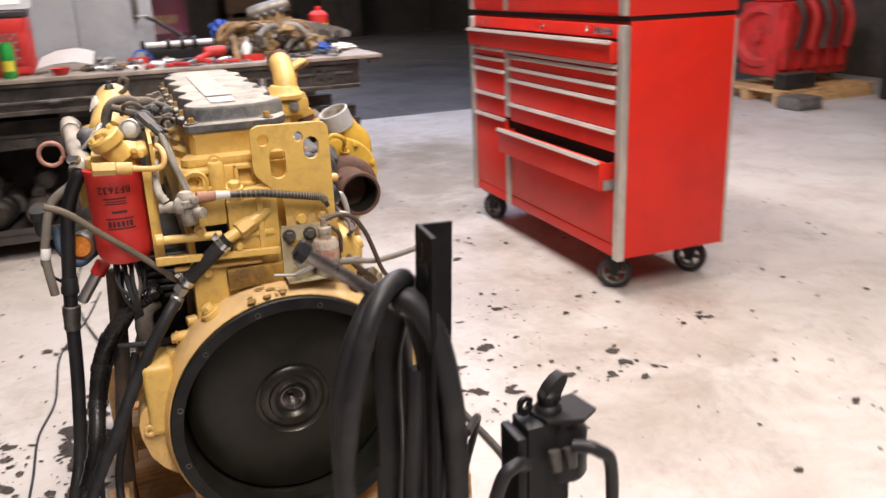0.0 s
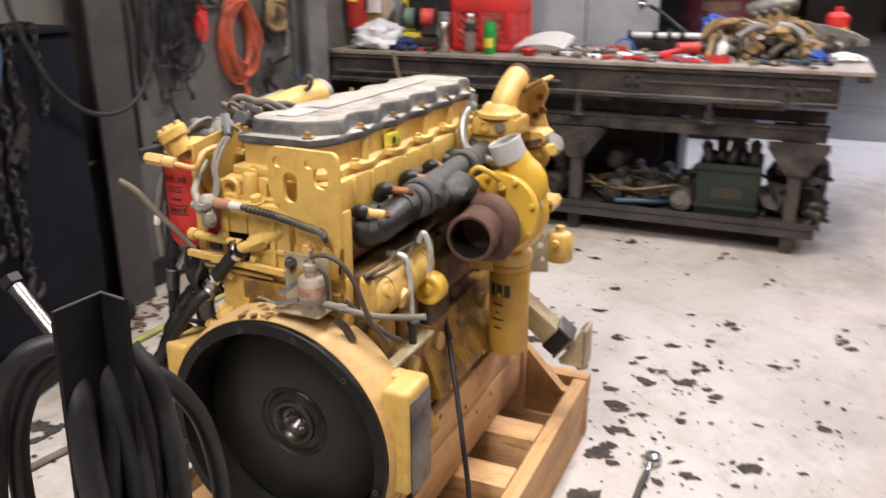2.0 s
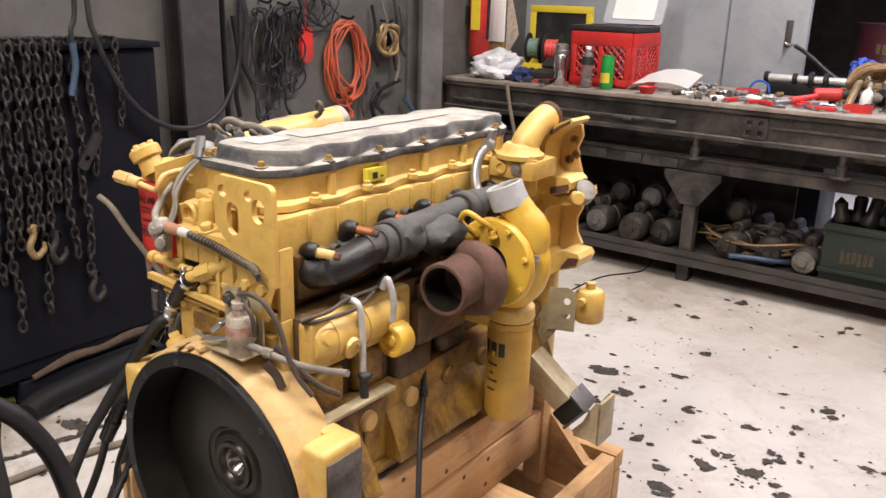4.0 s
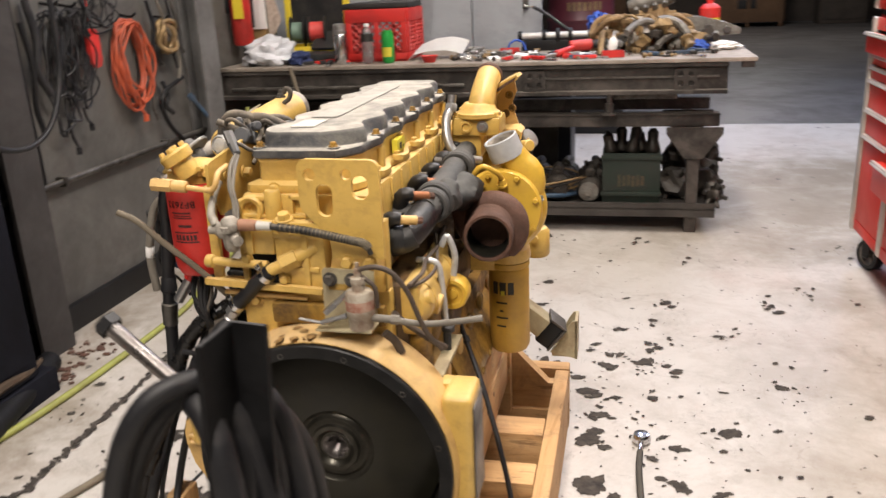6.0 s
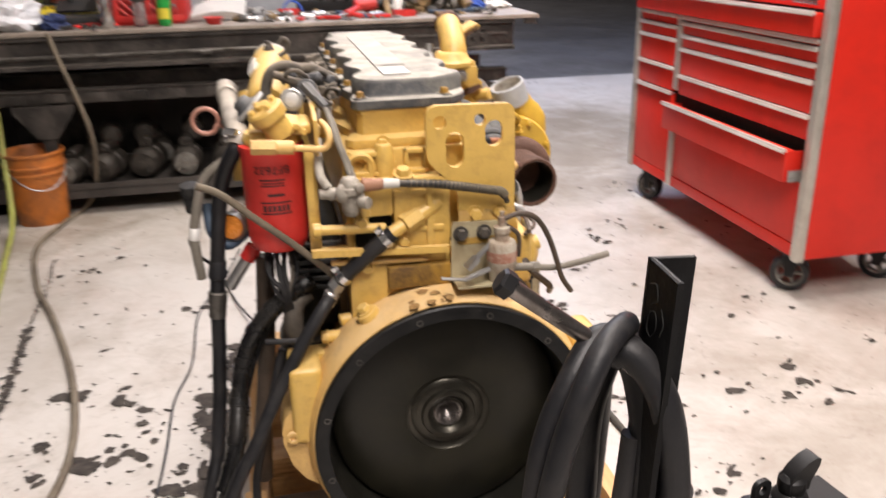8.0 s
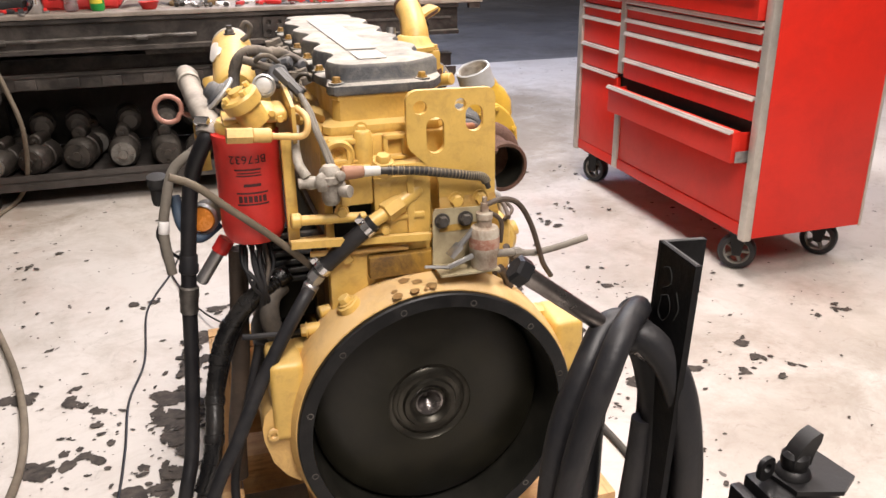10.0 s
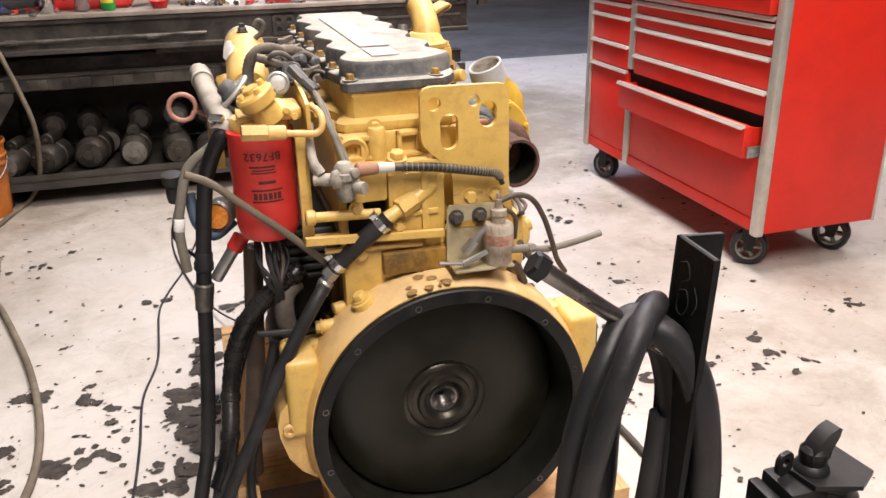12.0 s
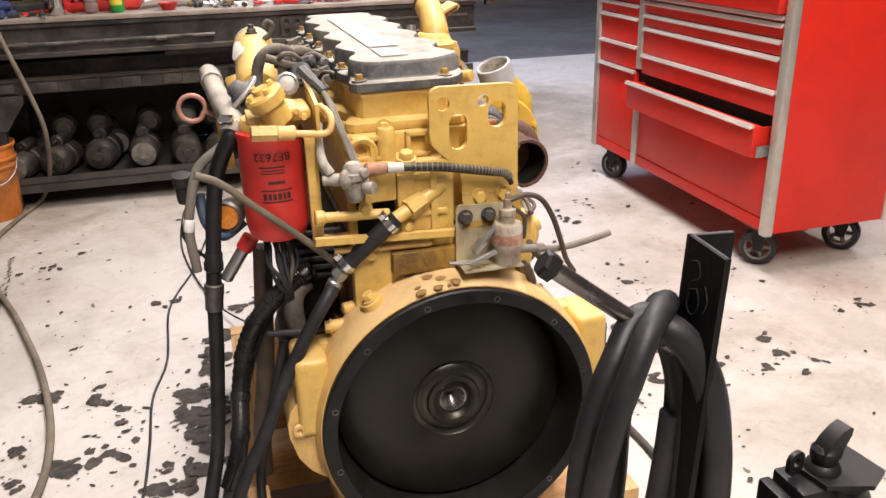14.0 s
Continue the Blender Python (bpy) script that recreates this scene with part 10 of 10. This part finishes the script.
for i, (x, y, w, d, h, mat, lab) in enumerate([(6.6, 3.6, 0.5, 0.5, 0.42, BLUECLOTH, "dark blue parts bin across the shop"), (7.0, 4.3, 0.6, 0.5, 0.7, DARKPLASTIC, "black parts bin across the shop"), (7.2, 6.2, 0.6, 0.6, 0.9, BRASSJUNK, "brown crate across the shop"), (5.7, 4.55, 0.3, 0.3, 0.12, LIGHTJUNK, "pale casting on the far floor")]):
    bm = B()
    box(bm, x - w / 2, x + w / 2, y - d / 2, y + d / 2, 0, h, 0.03)
    box(bm, x - w / 2 + 0.03, x + w / 2 - 0.03, y - d / 2 - 0.012, y - d / 2, h * 0.3, h * 0.8, 0.01)
    solo("parts_bin", bm, mat, lab, "bin", group="far bins")

# ---- chips in the floor paint, larger ones ----
CHIPS_A = [(-0.98, 1.185, 0.075), (-0.79, 1.19, 0.035), (-0.72, 1.04, 0.045), (-0.855, 0.79, 0.09), (-0.80, 1.13, 0.04), (-0.555, 0.98, 0.05), (-0.90, 1.47, 0.03), (-0.74, 0.82, 0.05), (-0.98, 0.895, 0.035), (-0.54, 0.62, 0.06),
           (-0.48, 1.10, 0.10), (-0.45, 0.95, 0.11), (-0.44, 0.80, 0.10), (-0.42, 0.62, 0.12), (-0.44, 1.62, 0.05), (-0.82, 1.36, 0.03), (-0.68, 1.39, 0.028), (-0.62, 0.72, 0.05), (-0.66, 0.58, 0.06), (-0.78, 0.58, 0.05), (-1.16, 1.30, 0.05)]
CHIPS_B = [(1.27, 0.815, 0.05), (1.17, 0.66, 0.045), (1.355, 1.0, 0.02), (1.355, 0.63, 0.03), (1.065, 1.36, 0.05), (1.75, 0.92, 0.05), (0.80, 0.36, 0.045), (0.87, 1.045, 0.065), (0.71, 0.93, 0.045), (0.67, 0.99, 0.035), (0.875, 1.30, 0.035), (1.07, 1.355, 0.04),
           (1.01, 1.075, 0.03), (0.605, 1.485, 0.04), (0.70, 1.475, 0.035), (0.47, 0.71, 0.09), (0.71, 0.745, 0.06), (0.815, 0.69, 0.06), (1.43, 1.33, 0.035), (0.46, 1.08, 0.04), (0.53, 1.22, 0.04), (0.66, 1.83, 0.03), (0.97, 1.83, 0.03), (1.29, 1.19, 0.03), (1.03, 0.72, 0.05)]
CHIPS_C = [(0.63, 1.50, 0.055), (0.56, 2.11, 0.035), (0.33, 1.76, 0.05), (0.20, 2.0, 0.05), (0.21, 2.275, 0.045), (0.665, 1.88, 0.035), (0.54, 1.78, 0.045), (0.54, 1.55, 0.04), (0.73, 1.425, 0.045), (0.90, 1.75, 0.05), (-0.04, 1.87, 0.11), (-0.175, 2.43, 0.04),
           (0.27, 1.47, 0.05), (0.14, 2.96, 0.06), (-0.08, 2.73, 0.04), (-1.18, 0.39, 0.10), (-1.37, 0.36, 0.05), (0.03, 2.64, 0.04), (0.10, 1.75, 0.06), (0.02, 1.62, 0.09), (0.40, 1.35, 0.05)]
CHIPS_D = [(-0.41, 1.39, 0.09), (-0.46, 1.21, 0.11), (-0.51, 1.05, 0.10), (-0.50, 0.92, 0.12), (-0.51, 0.84, 0.07), (-0.53, 0.69, 0.07), (-0.55, 0.96, 0.03), (-0.36, 1.62, 0.07), (-0.93, 1.17, 0.08), (-0.80, 1.10, 0.05), (-0.83, 0.77, 0.06), (-0.97, 0.91, 0.04), (-0.70, 0.79, 0.05), (-0.96, 0.76, 0.04), (-0.60, 0.62, 0.08), (-0.66, 0.48, 0.08), (-0.55, 0.5, 0.10), (0.45, 0.95, 0.08), (0.5, 1.45, 0.06), (0.43, 1.25, 0.07), (0.48, 1.1, 0.06)]
bm = B()
q = random.Random(8)


level = [0.0012]


def chip(bm, x, y, s):
    """One ragged flake, longer than wide, with a torn edge."""
    k = 34 if s > 0.02 else 14
    stretch, turn = q.uniform(0.4, 0.85), q.gauss(0.2, 0.7)
    seed = Vector((x * 9, y * 9, 0))
    ring = []
    level[0] += 0.000003
    for i in range(k):
        a = 2 * math.pi * i / k
        d = Vector((math.cos(a), math.sin(a), 0))
        r = s * 0.58 * max(0.25, 1 + 0.38 * noise.noise(seed + d * 1.1) + 0.34 * noise.noise(seed + d * 2.6 + Vector((0, 0, 3))) + 0.30 * noise.noise(seed + d * 7 + Vector((0, 0, 7))) + q.uniform(-0.07, 0.07))
        u, v = r * math.cos(a), r * math.sin(a) * stretch
        ring.append(bm.verts.new((x + u * math.cos(turn) - v * math.sin(turn), y + u * math.sin(turn) + v * math.cos(turn), level[0])))
    bm.faces.new(ring)


for x, y, s in CHIPS_A[:10] + CHIPS_B + CHIPS_C + CHIPS_D:
    chip(bm, x, y, s * 0.92)
    if s > 0.035:
        for k in range(2):
            chip(bm, x + q.gauss(0, 0.5) * s, y + q.gauss(0, 0.4) * s, s * q.uniform(0.35, 0.6))
    for k in range(q.randint(4, 9)):
        chip(bm, x + q.gauss(0, 1.4) * s, y + q.gauss(0, 1.4) * s, s * q.uniform(0.06, 0.26))
for k in range(420):
    chip(bm, q.uniform(-1.55, 3.2), q.uniform(-0.6, 2.95), 0.006 + 0.02 * q.random() ** 3)
for k in range(46):
    cx, cy = q.uniform(-1.5, 2.1), q.uniform(-0.3, 2.9)
    for j in range(q.randint(3, 9)):
        chip(bm, cx + q.gauss(0, 0.05), cy + q.gauss(0, 0.04), 0.006 + 0.03 * q.random() ** 2)
# ragged dark crack in the paint along the wall
CRACK = [(-1.255, 2.42), (-1.207, 2.00), (-1.198, 1.717), (-1.17, 1.471), (-1.145, 1.181), (-1.13, 0.909), (-1.117, 0.684), (-1.11, 0.45), (-1.14, 0.2), (-1.2, -0.1)]
for (xa, ya), (xb, yb) in zip(CRACK, CRACK[1:]):
    n = max(3, int((ya - yb) / 0.012))
    for k in range(n):
        f = k / n
        wide = 0.5 + 0.5 * noise.noise(Vector((0, (ya + (yb - ya) * f) * 4, 2)))
        chip(bm, xa + (xb - xa) * f + q.gauss(0, 0.006), ya + (yb - ya) * f, (0.012 + 0.022 * wide) * (0.5 if ya > 1.9 else 1))
for k in range(30):
    f = q.random()
    chip(bm, -0.455 - 0.03 * f + q.gauss(0, 0.018), 1.40 - 0.80 * f, 0.018 + 0.04 * q.random())
solo("floor_chips", bm, CHIP, "dark chips where the floor paint has flaked off", "floor damage", kind="stuff")
